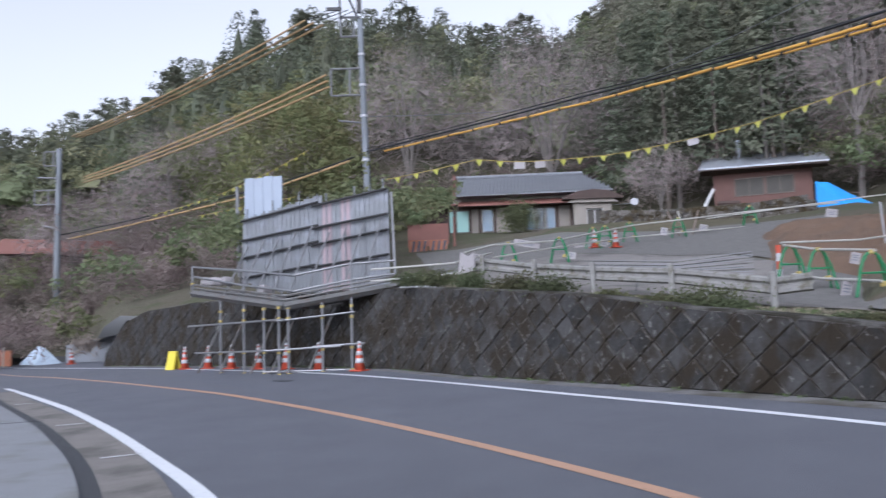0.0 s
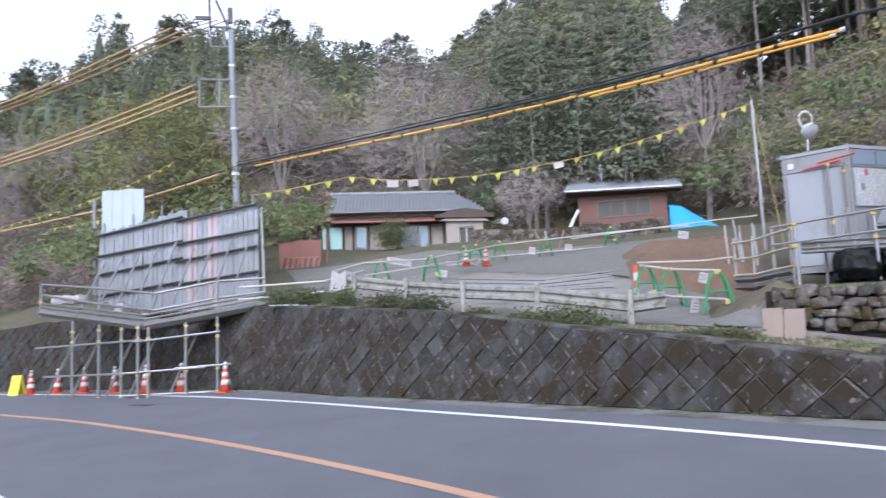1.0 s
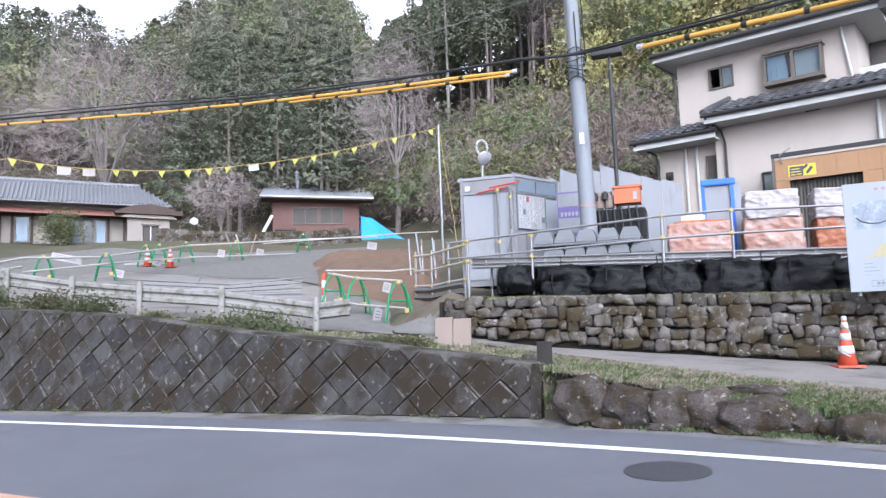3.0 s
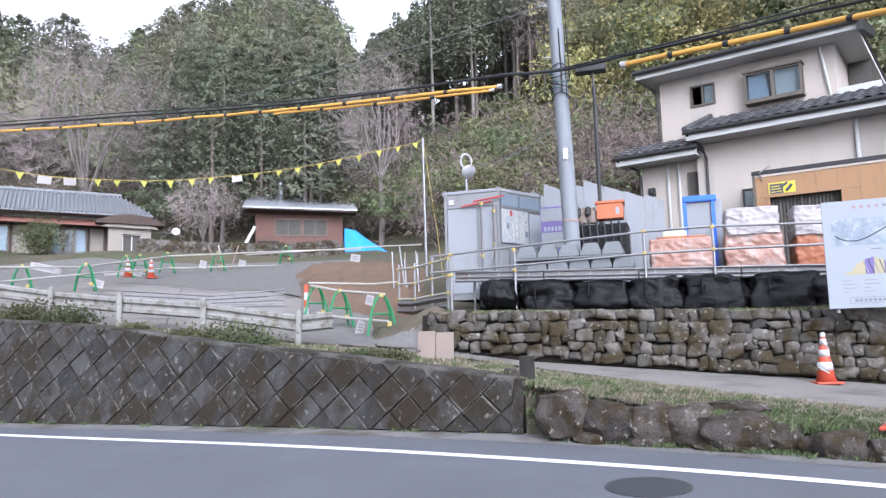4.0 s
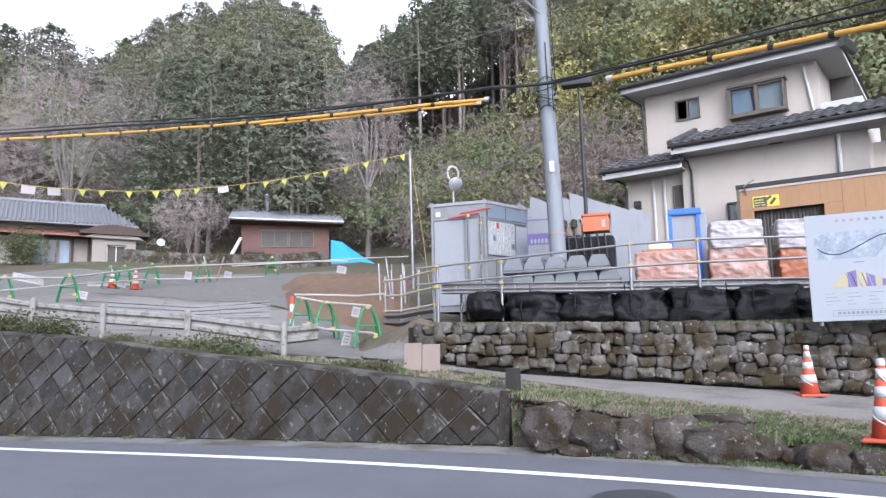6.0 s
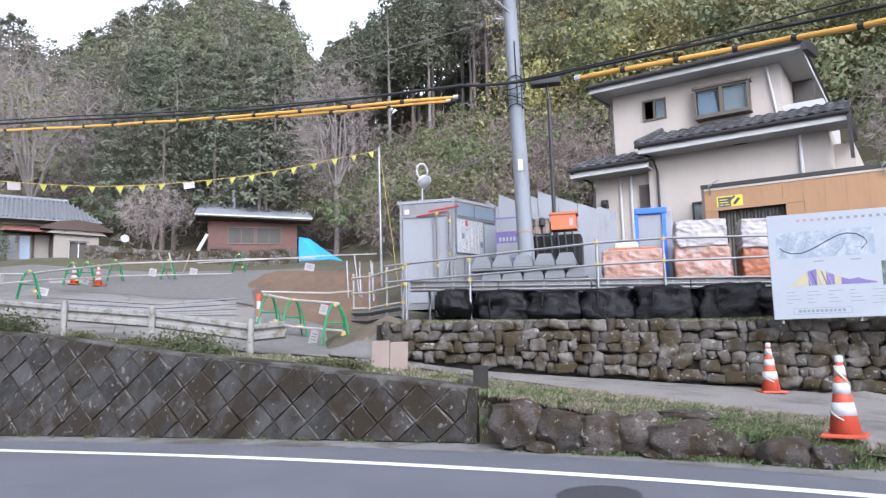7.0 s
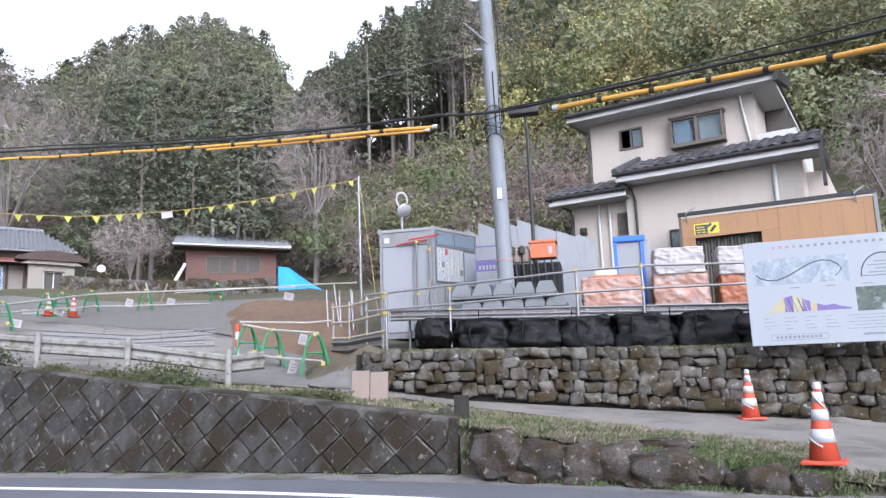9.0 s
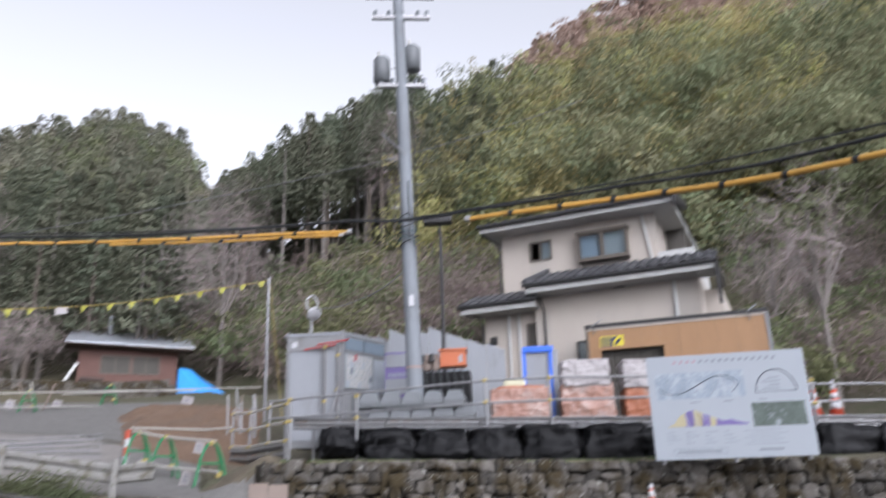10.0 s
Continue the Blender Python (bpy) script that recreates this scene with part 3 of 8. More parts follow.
driveway = patch("driveway", ([(29.5, 12.6), (36, 12.1), (42.3, 11.4), (46.4, 11.0), (52, 10.3), (58, 9.3), (65.4, 8.1), (80, 7.9)], [(30, 13.8), (36, 13.4), (42.3, 13.15), (46.4, 13.1), (52, 13.15), (58, 13.3), (68, 13.7), (82, 14.4)]),
                 M["concrete"], "worn grey concrete driveway below the stone wall", 0.02, 60)
ramp = patch("concrete_ramp", ([(1, 19), (9, 16.3), (16, 15.1), (23, 14.0), (28, 13.2)], [(3, 27), (9, 27.5), (14, 26.5), (19.5, 24.5), (22.5, 21.5)]), M["concrete"], "cracked pale concrete yard sloping up", 0.03, 50)
gravel_yard = patch("gravel_yard", ([(-1, 22), (2, 26), (9, 27.6), (14, 26.6), (19.5, 24.6), (23, 21.6)], [(-3, 37), (0, 37), (8, 36.6), (14, 36.2), (20, 35.5), (27, 33)]), M["gravel"], "grey gravel yard beyond the ramp", 0.03, 40)
gravel_low = patch("gravel_strip", ([(22, 14.6), (25, 14.0), (28.5, 13.4), (32, 13.2)], [(22.5, 21.5), (25, 19.5), (28.5, 17.5), (31.5, 15)]), M["gravel"], "loose gravel below the dirt bank", 0.035, 40)


# ---- woods ----
def leaf_mat(name, col, island=0.16, patch=0.2, tr=0.4, tone="tone"):
    return mat(name, col, 0.8, var=0.14, scale=0.9, fine=5, bump=0, island=island, patch=patch, patch_scale=0.10, translucent=tr, spec=0.15, tone=tone)


M["cedar"] = leaf_mat("cedar_needles", (0.132, 0.142, 0.096))
M["cedar_olive"] = leaf_mat("cedar_olive", (0.182, 0.182, 0.128))
M["broad"] = leaf_mat("broad_leaves", (0.185, 0.195, 0.105))
M["bamboo"] = leaf_mat("bamboo_leaves", (0.345, 0.320, 0.128))
M["grove"] = leaf_mat("grove_leaves", (0.165, 0.165, 0.070))
M["shrub"] = leaf_mat("shrub_leaves", (0.150, 0.168, 0.082))
M["dry_shrub"] = leaf_mat("dry_twigs", (0.205, 0.165, 0.145))
M["bark"] = mat("bark", (0.11, 0.09, 0.075), 0.9, var=0.35, scale=5, fine=30, bump=0.6)
M["bark_pale"] = mat("bark_pale", (0.155, 0.138, 0.126), 0.9, var=0.3, scale=4, fine=30, bump=0.5)
M["twig"] = mat("twigs", (0.225, 0.190, 0.180), 0.9, var=0.3, scale=1, fine=8, bump=0, island=0.4)
rng = np.random.default_rng(11)


class Leaves:
    """Many small three-cornered leaf tufts gathered into one mesh; each lies along its crown and every tree has its own tone."""

    def __init__(self):
        self.c, self.o, self.s, self.t, self.w, self.core, self.core_t = [], [], [], [], [], [], []

    def put(self, c, s, out=None, width=0.7, tone=None):
        c = np.asarray(c)
        self.c.append(c)
        self.o.append(np.asarray(out) if out is not None else rng.normal(size=c.shape) * 0.6 + np.array([0, 0, 0.6]))
        self.s.append(np.broadcast_to(s, (len(c),)).astype(float))
        self.w.append(np.full(len(c), width))
        self.t.append(np.full(len(c), rng.uniform(0, 1) if tone is None else tone))

    def mass(self, c, rx, rz, cone, na=11, nz=7):
        """The dense inside of a crown, a lumpy cone or dome under the tufts."""
        u, w = np.meshgrid(np.linspace(0, 2 * np.pi, na + 1)[:-1], np.linspace(0, 1, nz), indexing="ij")
        r = rx * ((1 - w) ** 0.7 if cone else np.cos(w * np.pi / 2) ** 0.6) * rng.uniform(0.75, 1.15, u.shape)
        p = np.stack([c[0] + r * np.cos(u + w), c[1] + r * np.sin(u + w), c[2] + rz * (w if cone else np.sin(w * np.pi / 2)) + rng.normal(0, 0.12, u.shape) * rx * 0.5], -1)
        q = np.roll(p, -1, axis=0)
        a, b, c2, d = p[:, :-1], q[:, :-1], q[:, 1:], p[:, 1:]
        t = np.concatenate([np.stack([a, b, c2], 2).reshape(-1, 3, 3), np.stack([a, c2, d], 2).reshape(-1, 3, 3)])
        self.core.append(t)
        self.core_t.append(np.full(len(t), self.t[-1][0]))

    def mesh(self, name, material):
        p = np.concatenate(self.c)
        s = np.concatenate(self.s)
        n = len(p)
        nr = np.concatenate(self.o)
        nr = nr / (np.linalg.norm(nr, axis=1, keepdims=True) + 1e-6) + rng.normal(size=(n, 3)) * 0.38
        a = np.cross(nr, rng.normal(size=(n, 3)))
        a /= np.linalg.norm(a, axis=1, keepdims=True)
        b = np.cross(nr, a)
        b /= np.linalg.norm(b, axis=1, keepdims=True)
        u, v = a * (s * 1.15)[:, None], b * (s * rng.uniform(0.7, 1.3, n) * np.concatenate(self.w))[:, None]
        V = np.stack([p - u, p + u * 0.4 - v, p + u * 0.6 + v], 1)
        tone = np.concatenate(self.t + self.core_t)
        if self.core:
            V = np.concatenate([V] + self.core)
        n = len(V)
        V = V.reshape(-1, 3)
        me = bpy.data.meshes.new(name)
        me.vertices.add(len(V))
        me.vertices.foreach_set("co", V.ravel())
        me.loops.add(3 * n)
        me.loops.foreach_set("vertex_index", np.arange(3 * n))
        me.polygons.add(n)
        me.polygons.foreach_set("loop_start", np.arange(0, 3 * n, 3))
        me.polygons.foreach_set("loop_total", np.full(n, 3))
        me.attributes.new("tone", "FLOAT", "FACE").data.foreach_set("value", tone)
        me.materials.append(material)
        me.update(calc_edges=True)
        return me


def conifer_points(x, y, z, h, r, bare, n, blunt=0.62):
    """Tufts of a cedar: tiers of drooping boughs on a tapered spire."""
    tiers_n = max(7, int(h * 0.9))
    t = rng.uniform(0, 1, n) ** 1.25
    tiers = (np.floor(t * tiers_n) + 0.55 * (t * tiers_n % 1)) / tiers_n
    az = rng.uniform(0, 2 * np.pi, n)
    lump = 1 + 0.30 * np.sin(az * 3 + x + tiers * 9) * np.sin(tiers * 23 + y) + 0.22 * np.sin(az * 5 + tiers * 31 + z)
    rad = r * (1 - tiers) ** blunt * lump * np.sqrt(rng.uniform(0.45, 1, n))
    zz = z + h * (bare + (1 - bare) * tiers) - 0.28 * rad + rng.normal(0, 0.10, n)
    out = np.column_stack([np.cos(az) * 0.7, np.sin(az) * 0.7, np.full(n, 0.75)])
    return np.column_stack([x + rad * np.cos(az), y + rad * np.sin(az), zz]), out


def broad_points(x, y, z, h, r, n, squash=0.8, puff=(0.26, 0.48), k=11):
    """Tufts of a broad crown: many uneven round clumps."""
    cc = rng.normal(size=(k, 3)) * np.array([0.50, 0.50, 0.34]) * r
    cr = r * rng.uniform(*puff, k)
    w = rng.integers(0, k, n)
    d = rng.normal(size=(n, 3))
    d /= np.linalg.norm(d, axis=1, keepdims=True)
    d[:, 2] = np.where(d[:, 2] < -0.35, -d[:, 2], d[:, 2])
    p = cc[w] + d * (cr[w] * rng.uniform(0.86, 1.05, n))[:, None]
    p[:, 2] *= squash
    return p + np.array([x, y, z + h - r * 0.75]), d + np.array([0, 0, 0.25])


def bamboo_points(x, y, z, h, n):
    """Plumes of bamboo, each a column of rounded sprays that arches over at the tip."""
    m = 6
    base = rng.normal(size=(m, 2)) * 1.1
    lean = rng.normal(size=(m, 2)) * 0.9
    hh = h * rng.uniform(0.7, 1.05, m)
    w = rng.integers(0, m, n)
    lobe = rng.integers(0, 7, n)
    t = 0.10 + 0.87 * lobe / 6
    rad = np.array([0.9, 1.0, 1.0, 1.0, 0.95, 0.8, 0.55])[lobe] * (0.85 + 0.3 * ((w * 7 + lobe * 3) % 5) / 4)
    d = rng.normal(size=(n, 3))
    d /= np.linalg.norm(d, axis=1, keepdims=True)
    side = 0.45 * np.column_stack([np.cos(w * 2.1 + lobe * 2.4), np.sin(w * 2.1 + lobe * 2.4)])
    p = np.column_stack([x + base[w, 0] + lean[w, 0] * t ** 2 + side[:, 0], y + base[w, 1] + lean[w, 1] * t ** 2 + side[:, 1], z + hh[w] * t - 0.6 * t ** 6])
    return p + d * (rad * rng.uniform(0.8, 1.05, n))[:, None] * np.array([1, 1, 0.8]), d + np.array([0, 0, 0.3])


def twig_points(x, y, z, h, r, n):
    """A leafless bush: fine upright sprays in a rounded shape."""
    d = rng.normal(size=(n, 3)) * np.array([0.45, 0.45, 0.34])
    p = d * r + np.array([x, y, z + h * 0.5])
    a = rng.uniform(0, 2 * np.pi, n)
    return p, np.column_stack([np.cos(a), np.sin(a), np.full(n, 0.25)])


def scatter(n, az0, az1, lo, hi, power=0.5):
    """Places on the hill between two fractions of the way from its foot to the ridge."""
    az = rng.uniform(az0, az1, n)
    f = rng.uniform(lo ** (1 / power), hi ** (1 / power), n) ** power
    foot = np.interp(az, [p[0] for p in FOOT], [p[1] for p in FOOT])
    rr = np.interp(az, RIDGE_AZ, RIDGE_R)
    r = foot + (rr - foot) * f
    return r * np.sin(np.radians(az)), r * np.cos(np.radians(az)), land(az, r)


def wood(name, label, material, kind, places, size, n, leaf, bare=0.2):
    lv = Leaves()
    X, Y, Z = places
    for x, y, z in zip(X, Y, Z):
        h = rng.uniform(*size)
        d = math.hypot(x, y)
        s = leaf * (0.45 + 0.55 * d / 100)
        if kind in ("conifer", "rounded"):
            r, lo = h * (rng.uniform(0.14, 0.20) if kind == "conifer" else rng.uniform(0.17, 0.27)), bare * rng.uniform(0.6, 1.4)
            p, o = conifer_points(x, y, z, h, r, lo, n, 0.62 if kind == "conifer" else rng.uniform(0.36, 0.6))
            lv.put(p, rng.uniform(0.6, 1.2, n) * s, o)
            if d > 75:
                lv.mass((x, y, z + h * (lo + 0.04)), r * 0.42, h * (0.74 - lo), True)
        elif kind == "broad":
            r = h * rng.uniform(0.36, 0.5)
            p, o = broad_points(x, y, z, h, r, n)
            lv.put(p, rng.uniform(0.6, 1.2, n) * s, o)
            if h > 4.6 and d > 70:
                lv.mass((x, y, z + h - r * 1.2), r * 0.5, r * 0.6, False, 9, 5)
        elif kind == "twigs":
            p, o = twig_points(x, y, z, h, h * rng.uniform(0.45, 0.7), n)
            lv.put(p, rng.uniform(0.6, 1.4, n) * s, o, 0.13)
        else:
            p, o = bamboo_points(x, y, z, h, n)
            lv.put(p, rng.uniform(0.6, 1.2, n) * s, o)
    ob = new(name, lv.mesh(name, material))
    return tagged(ob, label, "trees", kind="stuff")


def bank(n, az0, az1, r0, r1):
    """Places on the lower ground."""
    az, r = rng.uniform(az0, az1, n), rng.uniform(r0, r1, n)
    return r * np.sin(np.radians(az)), r * np.cos(np.radians(az)), land(az, r)


def cat_places(*ps):
    return tuple(np.concatenate([p[i] for p in ps]) for i in range(3))


wood("cedar_wood", "dark green cedars covering the hillside", M["cedar"], "rounded",
     cat_places(scatter(170, -46, -14, 0.35, 1.0), scatter(120, -16, 10, 0.40, 1.0)), (8.5, 14), 800, 0.21)
wood("cedar_row", "dark cedars in rows at the foot of the hill", M["cedar"], "conifer", cat_places(scatter(64, 10.5, 26.5, 0.03, 0.26), scatter(16, 44, 50, 0.25, 0.7)), (9, 13), 2800, 0.145, 0.3)
wood("plantation", "cedar plantation with bare lower trunks", M["cedar"], "conifer", scatter(120, 27.5, 43.5, 0.42, 1.0), (11, 15), 900, 0.22, 0.55)
wood("olive_cedar_wood", "olive green cedars on the rounded hill", M["cedar_olive"], "rounded", cat_places(scatter(350, 9, 28, 0.28, 1.0), scatter(50, -12, 10, 0.6, 1.0), scatter(16, 28, 40, 0.6, 1)), (6.5, 11.5), 850, 0.195)
wood("broadleaf_wood", "mixed green broadleaf trees on the hillside", M["broad"], "broad",
     cat_places(scatter(70, -45, -15, 0.1, 0.9), scatter(40, 8, 28, 0.2, 0.95), scatter(40, 44, 50, 0.22, 0.8), scatter(130, 48, 85, 0.18, 0.58), scatter(30, 60, 82, 0.02, 0.25), scatter(70, -15, 10, 0.2, 0.9)), (6, 10), 700, 0.25)
wood("bamboo_hill", "yellow-green bamboo and young broadleaf growth", M["bamboo"], "bamboo",
     cat_places(scatter(90, 43, 50, 0.20, 0.84), scatter(150, 49, 72, 0.18, 0.60), scatter(24, 60, 85, 0.3, 0.8)), (6, 10), 1080, 0.185)
wood("bamboo_grove", "olive bamboo grove behind the panels", M["grove"], "bamboo", cat_places(scatter(50, -19, -8, 0.02, 0.34)), (7, 11), 1300, 0.19)
wood("shrub_slope", "low green and brown shrubs on the slope", M["shrub"], "broad",
     cat_places(scatter(330, 28, 62, 0.001, 0.42, 1.0), scatter(90, -45, -18, 0.0, 0.3, 1.0), scatter(60, -10, 26, 0.0, 0.08), bank(40, -50, -9, 38, 70), bank(40, 66, 84, 25, 50), bank(25, -9, 0, 40, 56), bank(12, -8, -4, 27, 40), bank(14, -20, -9, 31, 42)), (1.8, 4.0), 360, 0.17)
wood("dry_shrub_slope", "bare reddish-brown bushes on the slope", M["dry_shrub"], "twigs",
     cat_places(scatter(26, 29, 38, 0.01, 0.36, 1.0), scatter(60, 38, 49, 0.03, 0.26, 1.0), scatter(24, 49, 62, 0.01, 0.3, 1.0), scatter(120, -45, -8, 0.02, 0.6), bank(60, -42, -9, 60, 78), bank(30, 67, 84, 28, 48), scatter(50, -8, 28, 0.01, 0.16)), (2.2, 5.0), 380, 0.36)
wood("dry_bank", "low bare brown brush on the bank beyond the road", M["dry_shrub"], "twigs", cat_places(bank(120, -42, -9, 40, 66), bank(90, -50, -19, 50, 64)), (1.0, 2.4), 300, 0.32)
M["brown_brush"] = leaf_mat("brown_brush", (0.40, 0.30, 0.25), tone="")
wood("brown_ridge", "low brown brush on the open top of the ridge", M["brown_brush"], "broad", scatter(620, 47, 74, 0.60, 1.0, 0.8), (1.4, 2.6), 110, 0.30)


def bare_tree(x, y, z, h, width, seed, label, dense=1.0, fork=0.22, pale=True):
    """A leafless tree: forked trunk, limbs that fan into a domed crown, and a haze of fine twigs."""
    r = np.random.default_rng(seed)
    root = thing("bare_tree", label, "tree", Matrix.Translation((x, y, z)))
    trunk, limbs, fine = MB(), MB(), MB()
    base = np.array([0, 0, h * fork])
    trunk.tube([(0, 0, -0.5), (0.02 * h * r.normal() * 0.3, 0, h * fork * 0.5), tuple(base)], 0.014 * h, 8, 0.011 * h, False)
    centre = np.array([0, 0, h * 0.60])
    radii = np.array([width / 2, width / 2, h * 0.40])
    nodes, rad = base[None, :], np.array([0.011 * h])
    for lvl, (cnt, lo, hi) in enumerate([(9, 0.25, 0.5), (int(60 * dense), 0.40, 0.75), (int(520 * dense), 0.50, 0.97), (int(3300 * dense), 0.45, 1.04)]):
        d = r.normal(size=(cnt, 3))
        d[:, 2] = np.where(d[:, 2] < 0, d[:, 2] * (0.55 if lvl else -0.6), d[:, 2])
        d /= np.linalg.norm(d, axis=1, keepdims=True)
        lump = 1 + 0.10 * np.sin(d[:, 0] * 5 + seed) + 0.08 * np.sin(d[:, 1] * 7 + d[:, 2] * 5)
        pts = centre + d * radii * (r.uniform(lo, hi, cnt) * lump)[:, None]
        dist = np.linalg.norm(pts[:, None, :] - nodes[None], axis=2)
        inner = np.linalg.norm((nodes - base), axis=1)
        dist = dist + np.where(inner[None] > np.linalg.norm(pts - base, axis=1)[:, None], 3.0, 0.0)
        par = np.argmin(dist, axis=1)
        nr = np.maximum(rad[par] * (0.58, 0.50, 0.44, 0.42)[lvl], 0.0105)
        for q, k, w in zip(pts, par, nr):
            a = nodes[k]
            ln = np.linalg.norm(q - a)
            if lvl == 3:
                q = a + (q - a) * min(1.0, 0.13 * h / max(ln, 0.01))
            mid = (a + q) / 2 + np.array([0, 0, 0.06 * ln]) + r.normal(size=3) * 0.05 * ln
            (limbs if lvl < 2 else fine).tube([tuple(a), tuple(mid), tuple(q)] if lvl < 3 else [tuple(a), tuple(q)], w, (6, 5, 3, 3)[lvl], w * 0.55, False)
        nodes, rad = pts, nr * 0.62
    part("trunk", trunk, M["bark_pale"] if pale else M["bark"], root)
    part("branching", limbs, M["bark_pale"] if pale else M["bark"], root)
    part("twig_haze", fine, M["twig"], root)
    return root


_bl = "large leafless tree with grey spreading twigs below the hill"
for k, (az, r, h, wd, dn, fk) in enumerate([(-3.2, 57, 14, 11, 1.2, 0.2), (7.6, 54, 14.6, 12.0, 1.6, 0.22), (-20.5, 75, 11, 9, 0.8, 0.2), (-16, 70, 10, 8, 0.8, 0.2), (28.4, 47, 13.5, 7.0, 0.9, 0.3), (41.4, 58, 13.5, 7.0, 0.7, 0.3),
                                            (15.4, 44, 4.4, 4.6, 0.35, 0.12), (72, 29, 9.5, 5.0, 0.16, 0.34), (69, 36, 8, 4.5, 0.2, 0.3), (-27, 60, 8, 7, 0.6, 0.2), (-23, 66, 8, 7, 0.6, 0.2), (-12, 62, 8, 7, 0.6, 0.2), (1.5, 60, 9, 8, 0.6, 0.2)]):
    x, y = polar(az, r)
    bare_tree(x, y, float(land(az, r)), h, wd, 40 + k, _bl if h > 10 else "small leafless tree with brown twigs", dn, fk)
# straight cedar stems showing under the crowns
for k in range(43):
    az = rng.uniform(29.5, 42) if k < 34 else rng.uniform(13.5, 25)
    r = rng.uniform(57, 72) if k < 34 else rng.uniform(48, 52)
    x, y = polar(az, r)
    z = float(land(az, r))
    h = rng.uniform(11, 15) if k < 34 else rng.uniform(8.5, 11)
    root = thing("cedar_tree", "tall cedar with a bare straight trunk and high crown", "tree", Matrix.Translation((x, y, z)), "cedars at the wood's edge")
    part("trunk", MB().tube([(0, 0, -0.5), (0.05, 0, h * 0.5), (0, 0.05, h)], 0.17, 6, 0.05), M["bark_pale"] if k % 3 == 0 else M["bark"], root)
    lv = Leaves()
    p_, o_ = conifer_points(0, 0, 0, h + 1.5, 2.1, 0.6 if k < 34 else 0.32, 1100)
    lv.put(p_, rng.uniform(0.09, 0.20, 1100), o_)
    cr = new("crown", lv.mesh("crown", M["cedar"]))
    cr.parent = root
# pines and cedars that stand out on the skyline
for az, r, h, flat in [(6.0, 106, 15.5, True), (3.2, 106, 12.5, True), (29.3, 88, 14, False), (30.8, 88, 13.5, False), (-25, 130, 13, True), (33.5, 86, 14, False), (10.8, 125, 11, False), (-20.5, 118, 13, True), (-11, 104, 13, False), (-3, 106, 13, True)]:
    x, y = polar(az, r)
    z = float(land(az, r))
    root = thing("skyline_tree", "dark evergreen tree standing out on the ridge", "tree", Matrix.Translation((x, y, z)), "trees on the ridge")
    part("trunk", MB().tube([(0, 0, -0.5), (0.1, 0, h * 0.5), (0, 0, h * 0.95)], 0.25, 6, 0.06), M["bark"], root)
    lv = Leaves()
    for lay in range(15):
        f = lay / 14
        zc = h * (0.42 + 0.55 * f)
        rr = h * 0.25 * (math.sin(math.pi * (0.25 + 0.70 * f)) if flat else 1.0 - 0.85 * f)
        a_ = lay * 2.4
        cx_, cy_ = 0.7 * rr * math.cos(a_), 0.7 * rr * math.sin(a_)
        q = rng.normal(size=(170, 3)) * np.array([rr * 0.33, rr * 0.33, 0.20]) + np.array([cx_, cy_, zc])
        lv.put(q, rng.uniform(0.12, 0.26, 170), rng.normal(size=(170, 3)) * 0.3 + np.array([0, 0, 0.8]), tone=0.3)
    cr = new("crown", lv.mesh("crown", M["cedar"]))
    cr.parent = root


# ---- materials of built things ----
M["stucco"] = mat("cream_stucco", (0.345, 0.308, 0.272), 0.9, var=0.06, scale=1.5, fine=60, bump=0.25, stain=(0.29, 0.27, 0.245), stain_amt=0.3, stain_scale=0.7, vstretch=0.4)
M["white_trim"] = mat("white_trim", (0.37, 0.37, 0.36), 0.6, var=0.06, scale=3, stain=(0.4, 0.38, 0.35), stain_amt=0.25)
M["tile"] = mat("roof_tile", (0.060, 0.060, 0.064), 0.5, var=0.3, scale=4, fine=30, bump=0.3, objrand=0.7, island=0.5, spec=0.5)
M["brown_frame"] = mat("brown_metal", (0.10, 0.085, 0.07), 0.5, metal=0.3, var=0.1, bump=0.1)
M["dark_metal"] = mat("dark_metal", (0.035, 0.034, 0.034), 0.5, metal=0.4, var=0.15, bump=0.1)
M["wood_panel"] = mat("wood_panel", (0.24, 0.14, 0.072), 0.6, var=0.12, scale=2, fine=20, bump=0.15, vstretch=0.12)
M["grey_steel"] = mat("grey_steel", (0.165, 0.168, 0.172), 0.5, metal=0.2, var=0.10, scale=2, stain=(0.13, 0.125, 0.118), stain_amt=0.35, vstretch=0.4)
M["notice_white"] = mat("notice_paper", (0.33, 0.325, 0.31), 0.6, var=0.08, scale=9, bump=0)
M["pane_blue"] = mat("pale_blue_pane", (0.12, 0.15, 0.18), 0.25, var=0.08, bump=0)
M["galv"] = mat("galvanised_pipe", (0.19, 0.19, 0.195), 0.42, metal=0.6, var=0.15, scale=6, fine=50, bump=0.1)
M["deck_steel"] = mat("deck_steel", (0.125, 0.122, 0.118), 0.55, metal=0.4, var=0.2, scale=4, stain=(0.11, 0.085, 0.065), stain_amt=0.35, stain_scale=3)
M["pole_grey"] = mat("pole_concrete", (0.155, 0.168, 0.182), 0.7, var=0.16, scale=3, fine=50, bump=0.2, stain=(0.115, 0.12, 0.125), stain_amt=0.5, stain_scale=3.5, vstretch=0.2)
M["black_bag"] = mat("black_bag", (0.0045, 0.0045, 0.005), 0.30, var=0.3, scale=6, fine=22, bump=1.0, spec=0.14)
M["white_sheet"] = mat("white_sheet", (0.27, 0.25, 0.25), 0.45, var=0.08, scale=5, fine=18, bump=0.6, spec=0.4)
